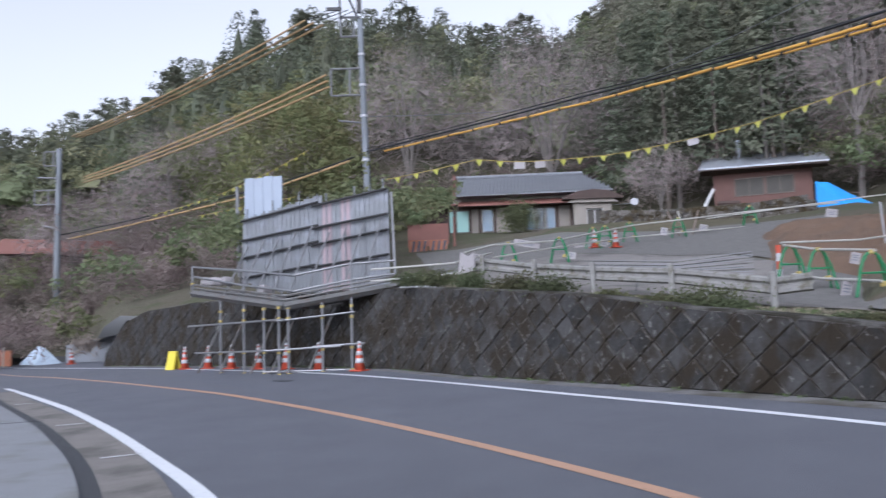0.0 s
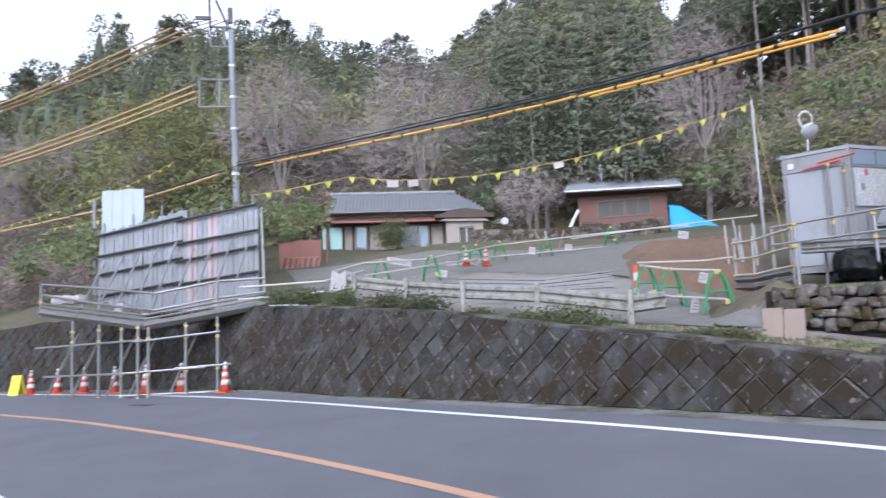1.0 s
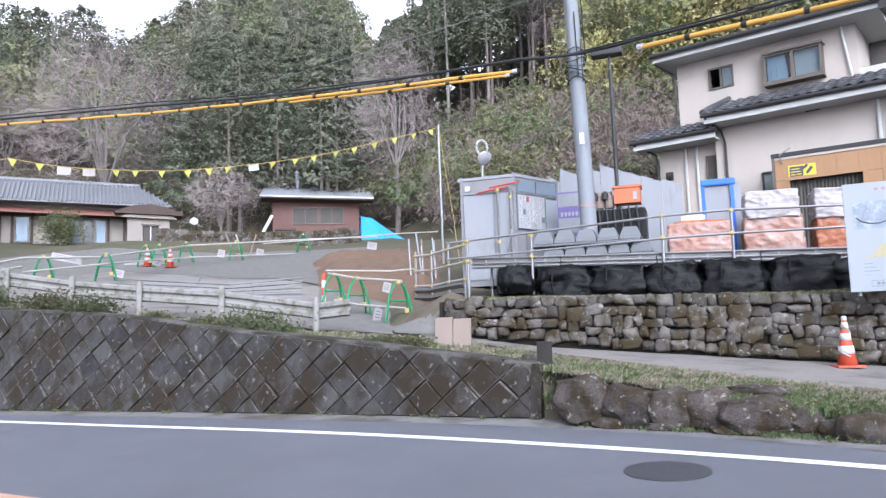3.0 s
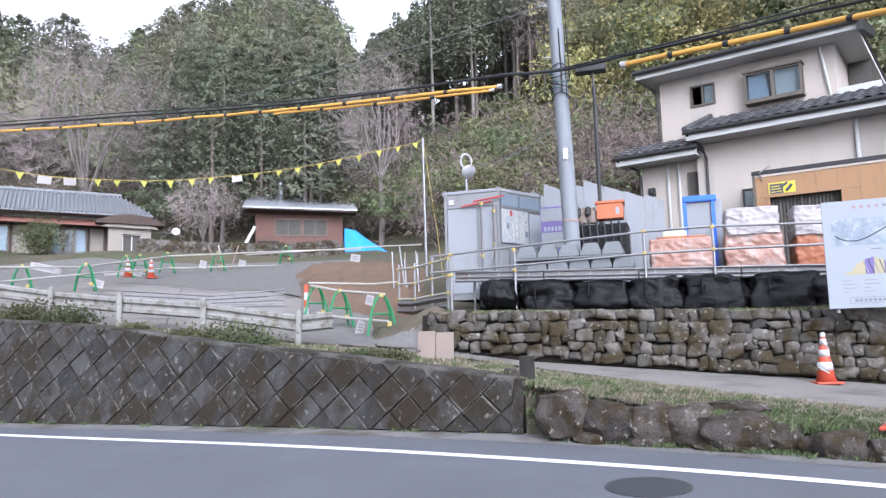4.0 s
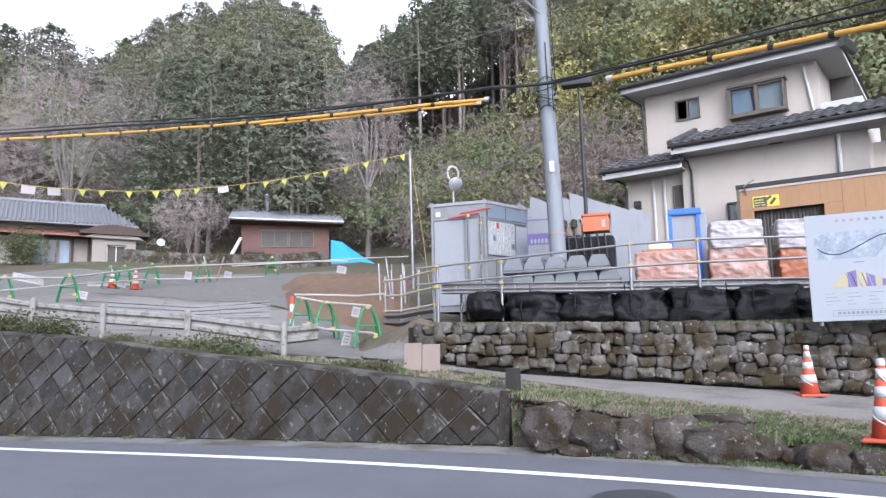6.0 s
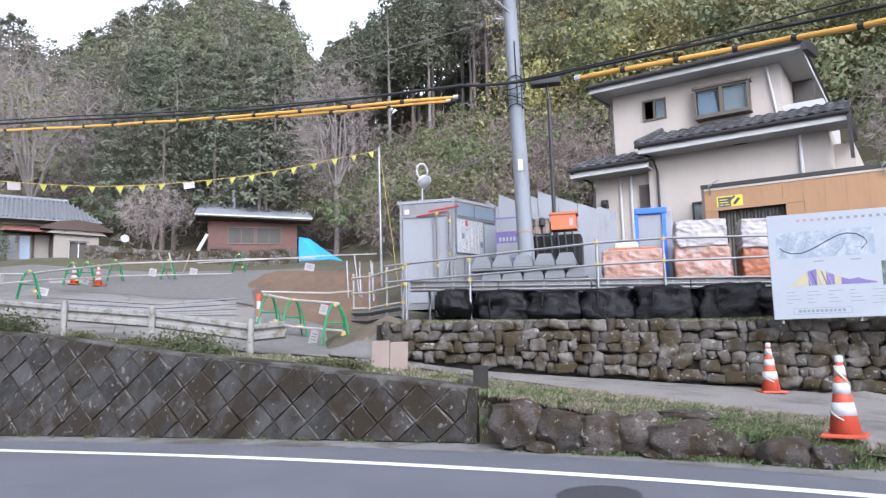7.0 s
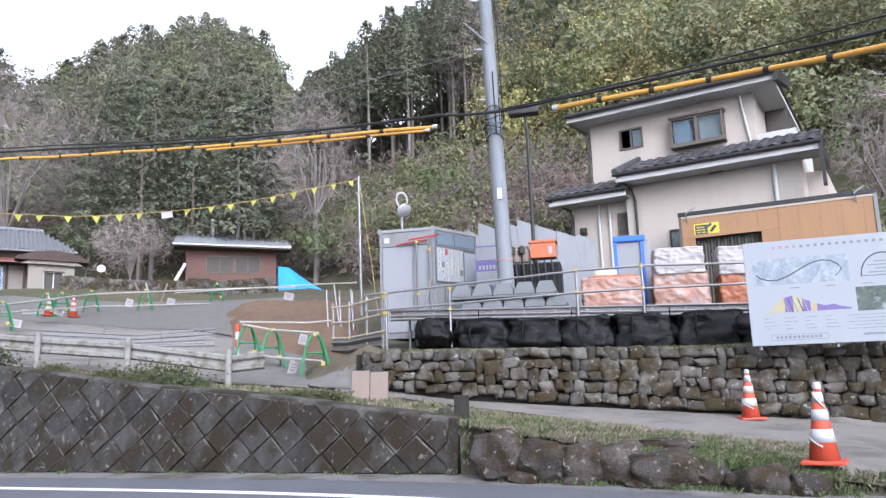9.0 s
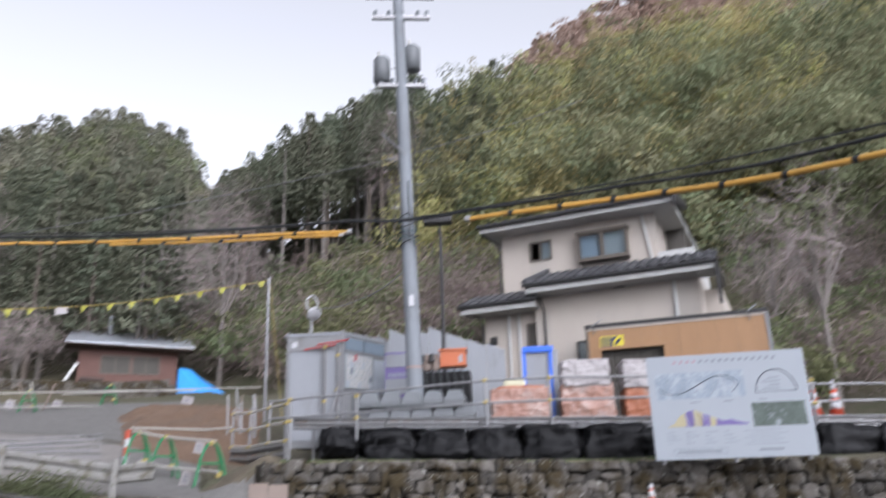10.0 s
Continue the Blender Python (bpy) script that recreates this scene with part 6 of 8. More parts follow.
beam = [(0.14, 19.02, 3.05)] + [(x + 0.1, y + 0.08, b - 0.03) for x, y, a, b in GP] + [(5.6, 12.15, 2.14)]
prof = [(0.0, 0.0), (0.05, -0.03), (0.05, -0.09), (0.0, -0.13), (0.0, -0.17), (0.05, -0.21), (0.05, -0.27), (0.0, -0.30)]
for (x0, y0, z0), (x1, y1, z1) in zip(beam[:-1], beam[1:]):
    t = Vector((x1 - x0, y1 - y0, 0)).normalized()
    n = Vector((t.y, -t.x, 0)) * -1
    mb = MB()
    for (x, y, z) in ((x0, y0, z0), (x1, y1, z1)):
        mb.v += [(x - n.x * d, y - n.y * d, z + h) for d, h in prof] + [(x - n.x * (d - 0.012), y - n.y * (d - 0.012), z + h) for d, h in prof]
    k = len(prof)
    for i in range(k - 1):
        mb.f += [(i, i + 1, 2 * k + i + 1, 2 * k + i), (k + i, 3 * k + i, 3 * k + i + 1, k + i + 1)]
    mb.f += [(0, 2 * k, 3 * k, k), (k - 1, 2 * k - 1, 4 * k - 1, 3 * k - 1)]
    part("beam", mb, M["rail_white"], gr)
draped_sheet = single("white_sheet", MB().prism([(-0.32, 0.0), (0.28, 0.05), (0.30, 0.50), (0.05, 0.42), (-0.22, 0.55)], -0.02, 0.02), M["white_sheet"], "crumpled white sheet hung on the guardrail's end", "sheet", m=pose(0.22, 18.85, 2.72, 0, 0, -50))

# ---- pipe barricades ----
FRAME_H = 0.78


def barricade():
    b = thing("barricade_stand", "green steel barricade stand with yellow clamp", "barricade", group="green barricade stands")
    for s in (-1, 1):
        part("leg", MB().tube([(0.06, s * 0.30, 0), (0.03, s * 0.20, 0.5), (0, s * 0.12, FRAME_H - 0.08), (0, s * 0.06, FRAME_H - 0.01), (0, 0, FRAME_H)], 0.026, 8), M["green_paint"], b)
        part("inner_leg", MB().tube([(-0.12, s * 0.26, 0.0), (-0.05, s * 0.17, 0.5), (0, s * 0.09, FRAME_H - 0.06)], 0.022, 6), M["green_paint"], b)
    part("crossbar", MB().tube([(0, -0.21, 0.42), (0, 0.21, 0.42)], 0.02, 6), M["green_paint"], b)
    part("clamp", MB().box(-0.045, -0.045, FRAME_H - 0.03, 0.045, 0.045, FRAME_H + 0.05, None, 0.02), M["yellow_clamp"], b)
    part("clamp", MB().box(-0.05, 0.10, 0.17, 0.05, 0.2, 0.27, None, 0.02), M["yellow_clamp"], b)
    return b


b0 = barricade()
SPOTS = [(7.22, 13.38, 1.67, 40), (7.04, 14.92, 2.02, 60), (6.86, 15.77, 2.16, 50), (3.23, 23.78, 3.36, 10), (5.18, 28.5, 4.05, 20), (5.73, 28.94, 4.1, 25), (6.97, 30.2, 4.2, 20), (9.07, 30.7, 4.65, 10), (12.36, 31.67, 4.7, 0), (1.64, 23.94, 3.25, 10)]
for k, (x, y, z, a) in enumerate(SPOTS):
    mm = pose(x, y, land_xy(x, y) + 0.03, 0, 0, -90 - math.degrees(math.atan2(x, y)) + 0.4 * a)
    if k == 0:
        b0.matrix_world = mm
    else:
        copy_thing(b0, mm)


def pipe_run(name, label, pts, r=0.026, material="white_pipe", lift=0.0):
    ob = thing(name, label, "pipe rail")
    for a, b in zip(pts[:-1], pts[1:]):
        part("pipe", MB().tube([(a[0], a[1], a[2] + lift), (b[0], b[1], b[2] + lift)], r, 8), M[material], ob)
    return ob


def gz(x, y, h):
    return (x, y, land_xy(x, y) + h)


pipe_run("barrier_pipe", "white barrier pipe across green stands", [gz(6.80, 15.9, 0.84), gz(7.04, 14.92, 0.82), gz(7.25, 13.30, 0.82)])
pipe_run("barrier_pipe", "low white barrier pipe on green stands", [gz(6.86, 15.7, 0.25), gz(7.04, 14.92, 0.25), gz(7.3, 13.25, 0.25)])
pipe_run("barrier_pipe", "white pipe rail across the upper yard", [(0.2, 20.8, 3.42), (1.03, 21.98, 3.73), (3.08, 23.8, 3.99), (6.84, 29.2, 5.08), (12.7, 31.5, 5.83), (14.9, 29.4, 5.75)], 0.03)
pipe_run("barrier_pipe", "lower white pipe rail of the yard", [(1.05, 21.97, 3.37), (3.23, 23.78, 3.80), (6.85, 29.2, 4.63), (12.5, 31.6, 5.2)], 0.025)
pipe_run("barrier_pipe", "white pipe on the dirt bank", [(6.63, 15.65, 2.95), (8.4, 15.95, 2.99), (9.3, 16.4, 3.1)], 0.022)
pipe_run("barrier_pipe", "cream pipe rail by the panels", [(-2.3, 20.0, 2.98), (-0.1, 19.6, 3.05), (1.0, 21.9, 3.5)], 0.028)
pipe_run("barrier_pipe", "lower cream pipe rail by the panels", [(-2.3, 19.9, 2.66), (0.3, 19.2, 2.78)], 0.028)
pipe_run("barrier_pipe", "white pipe rail in front of the shed", [(10.5, 31.5, 5.55), (14.9, 27.2, 5.62), (15.6, 25.5, 5.5)], 0.025)
for x, y, z, w, h, rz in [(3.6, 23.7, 3.62, 0.26, 0.22, 10), (8.30, 15.9, 2.72, 0.2, 0.24, 20), (7.15, 14.1, 2.05, 0.2, 0.3, 30), (2.2, 23.5, 4.0, 0.8, 0.2, 5), (10.2, 31.0, 5.25, 0.3, 0.26, 0), (13.9, 27.9, 5.3, 0.4, 0.3, -20), (8.2, 29.6, 5.0, 0.26, 0.3, 10), (0.6, 21.3, 3.42, 0.25, 0.22, 40), (5.3, 27.0, 4.3, 0.3, 0.22, 30)]:
    nt_ = single("notice_card", MB().box(-w / 2, -0.006, -h, w / 2, 0.006, 0), M["white_sheet"], "white notice card hung from a barrier pipe", "sign", "notice cards", m=pose(x, y, z, 8, 12, rz - 20))
    for q in range(3):
        part("text_bar", MB().box(-w * 0.35, -0.010, -h * (0.3 + 0.2 * q), w * 0.3, -0.007, -h * (0.22 + 0.2 * q)), M["sign_mid"], nt_)
wb = single("low_hoarding", MB().box(0, 0, 0, 2.6, 0.05, 0.42), M["white_sheet"], "low white sheeted barrier beside the yard", "barrier", m=pose(4.6, 29.3, 4.05, 0, 0, 20))

# scaffold-pipe fence and clutter at the end of the deck
fx = thing("pipe_fence", "fence of scaffold pipes and planks with yellow clamps", "fence")
FP = [polar(29.7, 17.6), polar(30.9, 16.8), polar(32.2, 16.1), polar(33.4, 15.5)]
for x, y in FP:
    z = land_xy(x, y)
    p = part("post", MB().tube([(x, y, z - 0.2), (x, y, z + 1.15)], 0.027, 8), M["galv"], fx)
    for h in (0.35, 0.7, 1.05):
        part("clamp", MB().box(x - 0.04, y - 0.04, z + h - 0.03, x + 0.04, y + 0.04, z + h + 0.03, None, 0.012), M["yellow_clamp"], p)
for h in (0.35, 0.7, 1.05):
    for a, b in zip(FP[:-1], FP[1:]):
        part("rail", MB().tube([gz(*a, h), gz(*b, h)], 0.025, 8), M["white_pipe"], fx)
for h in (0.08, 0.25):
    for a, b in zip(FP[:-1], FP[1:]):
        part("plank", MB().tube([gz(*a, h), gz(*b, h)], 0.07, 4), M["deck_steel"], fx)
for k in range(9):
    x, y = 9.9 + 0.13 * k, 17.6 + 0.22 * math.sin(k * 2.1)
    z = land_xy(x, y)
    single("stored_pole", MB().tube([(x, y, z - 0.1), (x + random.uniform(-0.15, 0.15), y + 0.1, z + random.uniform(0.8, 1.5))], 0.022, 6), M[("galv", "cardboard", "galv")[k % 3]],
           "upright pole stored beside the cabin", "pole", "poles stored upright")

# wooden sign boards leaning by the driveway
for k, (x, y) in enumerate([(6.08, 9.86), (6.28, 9.66)]):
    single("plywood_board", MB().box(-0.135, -0.015, 0, 0.135, 0.015, 0.42, None, 0.005), M["cardboard"], "bare plywood board leaning beside the driveway", "board", "plywood boards", m=pose(x, y, land_xy(x, y) + 0.01, -8, 0, -44))

# ---- manhole cover ----
mh = thing("manhole_cover", "dark round iron manhole cover in the road", "manhole cover", Matrix.Translation((4.83, 4.45, road_z(4.83, 4.45) + 0.004)) @ Matrix.Rotation(0.0, 4, "Z"))
tiltm = Vector((-BANK * NX, -BANK * NY, 1)).to_track_quat("Z", "Y").to_matrix().to_4x4()
M["iron"] = mat("cast_iron", (0.052, 0.054, 0.060), 0.6, metal=0.3, var=0.2, fine=90, bump=0.6)
part("plate", MB().lathe([(0.31, 0.0), (0.31, 0.006), (0.0, 0.007)], 32, tiltm), M["iron"], mh)
part("rim", MB().lathe([(0.345, 0.0), (0.345, 0.004), (0.32, 0.005)], 32, tiltm), M["iron"], mh)
single("road_patch", MB().box(-0.35, -0.12, 0, 0.35, 0.12, 0.006), M["iron"], "dark repaired patch in the asphalt", "road patch", kind="structure", m=Matrix.Translation((-4.2, 18.0, road_z(-4.2, 18.0) + 0.003)) @ tiltm @ pose(0, 0, 0, 0, 0, 10))

# ---- gutter and pavement on the near side ----
GUT = [(-12.6, 20.4), (-10.99, 18.15), (-6.72, 12.41), (-4.5, 9.05), (-3.27, 6.89), (-2.0, 4.0), (-0.9, 0.6), (0.1, -5)]


def offset_line(pts, d):
    P = np.array(pts)
    t = np.gradient(P, axis=0)
    t /= np.linalg.norm(t, axis=1, keepdims=True)
    return [tuple(p + np.array([-q[1], q[0]]) * -d) for p, q in zip(P, t)]


g1 = ribbon("gutter", offset_line(GUT, -0.26), 0.55, M["concrete"], "grey concrete gutter slabs beside the road", 0.010)
g2 = ribbon("gutter_joint", offset_line(GUT, 0.10), 0.16, M["iron"], "dark joint along the gutter", 0.012)
g3 = ribbon("pavement", offset_line(GUT, 1.35), 2.3, M["concrete_light"], "pale worn concrete pavement slabs", 0.028)
for k, (x, y) in enumerate([(-9.55, 16.7), (-6.35, 12.35), (-4.05, 8.95), (-2.6, 6.1)]):
    single("gutter_slit", MB().box(-0.22, -0.02, 0, 0.22, 0.02, 0.008), M["reflective"], "pale lifting slot in the gutter lid", "gutter lid", "gutter lids", "structure", m=pose(x, y, max(0, road_z(x, y)) + 0.012, 0, 0, 32))
for x, y in [(-8.2, 12.6), (-5.2, 7.9)]:
    single("pavement_joint", MB().box(-1.1, -0.015, 0, 1.1, 0.015, 0.004), M["iron"], "dark joint between pavement slabs", "pavement joint", "pavement joints", "structure", m=pose(x, y, max(0, road_z(x, y)) + 0.03, 0, 0, 30))


# ---- old tiled house up the slope ----
M["old_wall"] = mat("old_plaster", (0.21, 0.19, 0.165), 0.9, var=0.12, scale=1.5, stain=(0.2, 0.18, 0.15), stain_amt=0.4, stain_scale=1.2)
M["old_wood"] = mat("old_brown_wood", (0.055, 0.038, 0.032), 0.8, var=0.25, scale=3, vstretch=0.2)
M["old_tile"] = mat("old_grey_tile", (0.13, 0.135, 0.145), 0.55, var=0.2, scale=3, fine=15, island=0.5, spec=0.4)
M["red_brown"] = mat("red_brown_metal", (0.16, 0.07, 0.055), 0.6, var=0.15, scale=2)
M["brick_red"] = mat("red_cladding", (0.105, 0.058, 0.048), 0.85, var=0.12, scale=2, fine=12, bump=0.3)
M["tin"] = mat("tin_roof", (0.28, 0.295, 0.32), 0.4, metal=0.3, var=0.12, scale=2, stain=(0.28, 0.27, 0.26), stain_amt=0.4, stain_scale=1.5)
M["blue_tarp"] = mat("blue_tarp", (0.035, 0.24, 0.60), 0.45, var=0.15, scale=2, fine=9, bump=0.5)
M["panel_grey"] = mat("form_panel", (0.150, 0.156, 0.164), 0.5, metal=0.2, var=0.12, scale=2, stain=(0.20, 0.21, 0.23), stain_amt=0.4, stain_scale=2, island=0.3)
M["panel_pale"] = mat("pale_form_panel", (0.25, 0.28, 0.325), 0.5, var=0.06, scale=2)
M["panel_pink"] = mat("pinkish_form_panel", (0.26, 0.20, 0.21), 0.5, var=0.1, scale=2)
M["mint"] = mat("mint_panel", (0.26, 0.42, 0.38), 0.5, var=0.06)


def ridged_slope(parent, name, x0, x1, y0, z0, y1, z1, cut0, cut1, pitch, material):
    """Columns of roof tiles as raised rolls, each its own part."""
    n = int((x1 - x0) / pitch)
    for k in range(n):
        a = x0 + k * pitch + pitch / 2
        top = 1.0
        if a < x0 + cut0:
            top = max(0.1, (a - x0) / cut0)
        if a > x1 - cut1:
            top = max(0.1, (x1 - a) / cut1)
        part(name, MB().tube([(a, y0, z0 + 0.03), (a, y0 + (y1 - y0) * top, z0 + (z1 - z0) * top + 0.03)], pitch * 0.24, 6), material, parent)


def old_house():
    m = facing(0.1, 47.2, 9.8, 46.2, 7.1)
    h = thing("old_house", "old single-storey house with grey tiled roof and brown timber", "house", m)
    part("body", MB().box(-0.1, 0.15, -0.8, 9.4, 5.5, 2.3), M["old_wall"], h)
    part("roof", MB().add([(0.15, -0.8, 2.30), (9.7, -0.8, 2.25), (9.7, 5.6, 2.3), (0.15, 5.6, 2.3), (-0.25, 2.2, 3.88), (8.1, 2.2, 3.80), (0.15, -0.8, 2.22), (9.7, -0.8, 2.17), (9.7, 5.6, 2.2), (0.15, 5.6, 2.2)],
                          [(0, 1, 5, 4), (1, 2, 5), (2, 3, 4, 5), (3, 0, 4), (6, 9, 8, 7), (0, 6, 7, 1), (1, 7, 8, 2), (2, 8, 9, 3), (3, 9, 6, 0)]), M["old_tile"], h)
    ridged_slope(h, "tile_column", 0.1, 9.7, -0.83, 2.28, 2.2, 3.86, 0.4, 1.6, 0.22, M["old_tile"])
    part("ridge", MB().tube([(-0.3, 2.2, 3.95), (8.15, 2.2, 3.87)], 0.14, 8), M["old_tile"], h)
    part("gable", MB().prism([(-0.05, 2.2), (0.08, 2.2), (0.08, 3.7), (-0.05, 3.8)], -0.1, 3.5), M["red_brown"], h)
    part("lower_eave", MB().add([(0.3, -0.9, 1.66), (7.3, -0.9, 1.60), (7.3, 0.2, 2.02), (0.3, 0.2, 2.06), (0.3, -0.9, 1.58), (7.3, -0.9, 1.52), (7.3, 0.2, 1.9), (0.3, 0.2, 1.94)],
                                [(0, 1, 2, 3), (4, 7, 6, 5), (0, 4, 5, 1), (1, 5, 6, 2), (2, 6, 7, 3), (3, 7, 4, 0)]), M["red_brown"], h, "red-brown metal eave")
    part("beam", MB().box(0.2, 0.0, 1.52, 7.3, 0.14, 1.72), M["old_wood"], h)
    for x in (-0.05, 0.95, 1.55, 2.5, 4.3, 6.35, 7.2):
        part("post", MB().box(x - 0.07, 0.0, -0.8, x + 0.07, 0.14, 1.6), M["old_wood"], h)
    for x0, x1, mt in ((-0.4, 0.0, "mint"), (0.05, 0.9, "mint"), (1.68, 2.4, "curtain_blue"), (4.4, 4.95, "curtain_blue"), (5.0, 5.6, "curtain_and_shade"), (5.65, 6.25, "curtain_blue")):
        w = part("window", frame_boxes(MB(), x0, 0.05, x1, 1.48, 0.03, 0.12, 0.05), M["brown_frame"], h)
        part("shade", MB().box(x0 + 0.05, 0.125, 0.1, x1 - 0.05, 0.14, 1.43), M[mt], w)
        if mt != "mint":
            pane("pane", MB().box(x0 + 0.05, 0.06, 0.1, x1 - 0.05, 0.065, 1.43), w)
    part("porch_wall", MB().box(7.3, -1.0, -0.8, 8.05, 0.1, 1.45).box(9.05, -1.0, -0.8, 9.55, 0.1, 1.45).box(8.05, -1.0, 1.1, 9.05, 0.1, 1.45), M["old_wall"], h)
    dr = part("porch_door", frame_boxes(MB(), 8.05, -0.8, 9.05, 1.1, -0.85, -0.78, 0.06, 1), M["white_trim"], h)
    part("door_leaf", MB().box(8.1, -0.76, -0.75, 9.0, -0.74, 1.05), M["curtain_and_shade"], dr)
    part("porch_roof", MB().prism([(6.62, 1.66), (10.25, 1.60), (10.25, 1.72), (9.4, 2.08), (8.5, 2.2), (7.6, 2.12), (6.62, 1.78)], -1.4, 0.2), M["old_wood"], h, "curved brown porch roof")
    part("porch_trim", MB().prism([(6.9, 1.46), (9.95, 1.40), (9.7, 1.58), (8.5, 1.72), (7.2, 1.62)], -1.25, -1.15), M["old_wall"], h)
    part("annex", MB().box(-2.4, 0.3, -0.8, -0.45, 3.0, 1.7), M["old_wood"], h)
    part("annex_roof", MB().add([(-3.4, -0.4, 1.55), (0.2, -0.4, 1.85), (0.2, 3.2, 2.2), (-3.4, 3.2, 1.9), (-3.4, -0.4, 1.47), (0.2, -0.4, 1.77), (0.2, 3.2, 2.1), (-3.4, 3.2, 1.8)],
                                [(0, 1, 2, 3), (4, 7, 6, 5), (0, 4, 5, 1), (1, 5, 6, 2), (2, 6, 7, 3), (3, 7, 4, 0)]), M["red_brown"], h)
    part("dish", MB().lathe([(0.02, 0), (0.16, 0.02), (0.24, 0.08)], 16, Matrix.Translation((10.9, -1.0, 1.35)) @ Matrix.Rotation(1.3, 4, "X")), M["reflective"], h, "white satellite dish")
    part("dish_arm", MB().tube([(9.6, -0.6, 1.3), (10.9, -0.9, 1.3)], 0.03, 6), M["galv"], h)


old_house()
of = thing("orange_fence", "orange safety fence and barrier panels by the house", "fence")
for x in (-2.3, -1.3):
    part("panel", MB().box(x, 38.0, 5.05, x + 0.92, 38.05, 5.75), M["orange_sheet"], of)
    for k in range(3):
        part("stripe", MB().add([(x + 0.1 + k * 0.28, 37.98, 5.1), (x + 0.22 + k * 0.28, 37.98, 5.1), (x + 0.32 + k * 0.28, 37.98, 5.7), (x + 0.2 + k * 0.28, 37.98, 5.7)], [(0, 1, 2, 3)]), M["sign_dark"], of)
part("mesh_sheet", MB().box(-2.5, 40.5, 5.3, -0.3, 40.53, 6.9), M["red_brown"], of)
part("red_post", MB().tube([(0.0, 39, 5.0), (0.0, 39, 7.0)], 0.06, 8), M["red_brown"], of)


def shed():
    m = facing(15.3, 43.9, 20.2, 41.9, 7.4)
    h = thing("brick_shed", "small red-brown clad shed with a pale tin roof", "shed", m)
    part("wall", MB().box(-0.1, 0, -0.8, 5.1, 3.4, 2.6), M["brick_red"], h)
    part("roof", MB().add([(-0.8, -1.0, 2.56), (5.95, -1.0, 2.40), (5.95, 4.0, 3.98), (-0.8, 4.0, 4.14), (-0.8, -1.0, 2.48), (5.95, -1.0, 2.32), (5.95, 4.0, 3.9), (-0.8, 4.0, 4.06)],
                          [(0, 1, 2, 3), (4, 7, 6, 5), (0, 4, 5, 1), (1, 5, 6, 2), (2, 6, 7, 3), (3, 7, 4, 0)]), M["tin"], h)
    for k in range(15):
        x = -0.75 + k * 0.475
        part("seam", MB().tube([(x, -1.0, 2.57 - 0.0237 * (x + 0.8)), (x, 4.0, 4.15 - 0.0237 * (x + 0.8))], 0.03, 5), M["tin"], h)
    part("soffit", MB().add([(-0.75, -0.95, 2.48), (5.9, -0.95, 2.28), (5.9, 0.02, 2.36), (-0.75, 0.02, 2.56), (-0.75, -0.95, 2.42), (5.9, -0.95, 2.22), (5.9, 0.02, 2.2), (-0.75, 0.02, 2.3)],
                            [(0, 1, 2, 3), (4, 7, 6, 5), (0, 4, 5, 1), (1, 5, 6, 2), (2, 6, 7, 3), (3, 7, 4, 0)]), M["old_wood"], h)
    for x0, x1 in ((1.04, 2.62), (2.70, 4.18)):
        w = part("window", frame_boxes(MB(), x0, 0.92, x1, 1.96, -0.06, 0.0, 0.045, 1), M["brown_frame"], h)
        # flat dark plate on the wall, coloured as an unlit room; no glass
        part("dark_room", MB().box(x0 + 0.06, -0.015, 0.98, x1 - 0.06, -0.005, 1.9), M["curtain_and_shade"], w)
    part("chimney", MB().tube([(1.33, 2.4, 3.3), (1.33, 2.4, 4.55)], 0.13, 10), M["tin"], h, "metal stove chimney")
    part("chimney_cap", MB().lathe([(0.19, 0), (0.19, 0.05), (0.05, 0.16)], 10, Matrix.Translation((1.33, 2.4, 4.57))), M["tin"], h)
    part("leaning_board", MB().tube([(-0.9, -1.1, -0.3), (-0.1, -0.4, 1.4)], 0.12, 4), M["white_trim"], h)
    part("wood_pile", MB().tube([(0.0, -0.7, 0.15), (1.6, -0.7, 0.15)], 0.2, 6).tube([(0.1, -0.7, 0.5), (1.3, -0.7, 0.45)], 0.16, 6), M["old_wood"], h)


shed()
bm_t = MB().add([(0, 0, 0), (1.5, -1.0, -0.1), (3.0, -1.6, -0.35), (0, 1.8, 0.0), (1.6, 1.4, 0.0), (3.0, 1.0, -0.3), (0.0, 0.3, 1.3), (0.7, 0.5, 1.25), (1.6, 0.2, 0.65), (2.5, -0.2, 0.15)],
                [(0, 1, 8, 7, 6), (1, 2, 9, 8), (0, 6, 3), (6, 7, 4, 3), (7, 8, 5, 4), (8, 9, 5), (9, 2, 5)])
single("blue_tarp", bm_t, M["blue_tarp"], "bright blue tarpaulin draped over a heap", "tarpaulin", m=pose(17.7, 36.8, land_xy(17.7, 36.8) - 0.05, 0, 0, -20) @ Matrix.Diagonal((0.85, 0.85, 1.05, 1)))

# terrace wall of dark stones below the old house and shed
tw = thing("terrace_wall", "low dark field-stone terrace wall in the yard", "stone wall", kind="structure")
for k in range(110):
    f = (k % 37) / 37
    x, y = 7.4 + 9.2 * f, 37.4 - 2.9 * f
    z = land_xy(x, y - 0.6) + 0.15 + 0.26 * (k // 37)
    ob = new("stone", STONES[k % 8])
    ob.parent = tw
    ob.matrix_basis = Matrix.Translation((x + random.uniform(-0.06, 0.06), y, z)) @ Matrix.Rotation(-0.3, 4, "Z") @ Matrix.Diagonal((0.32, 0.3, 0.30, 1))

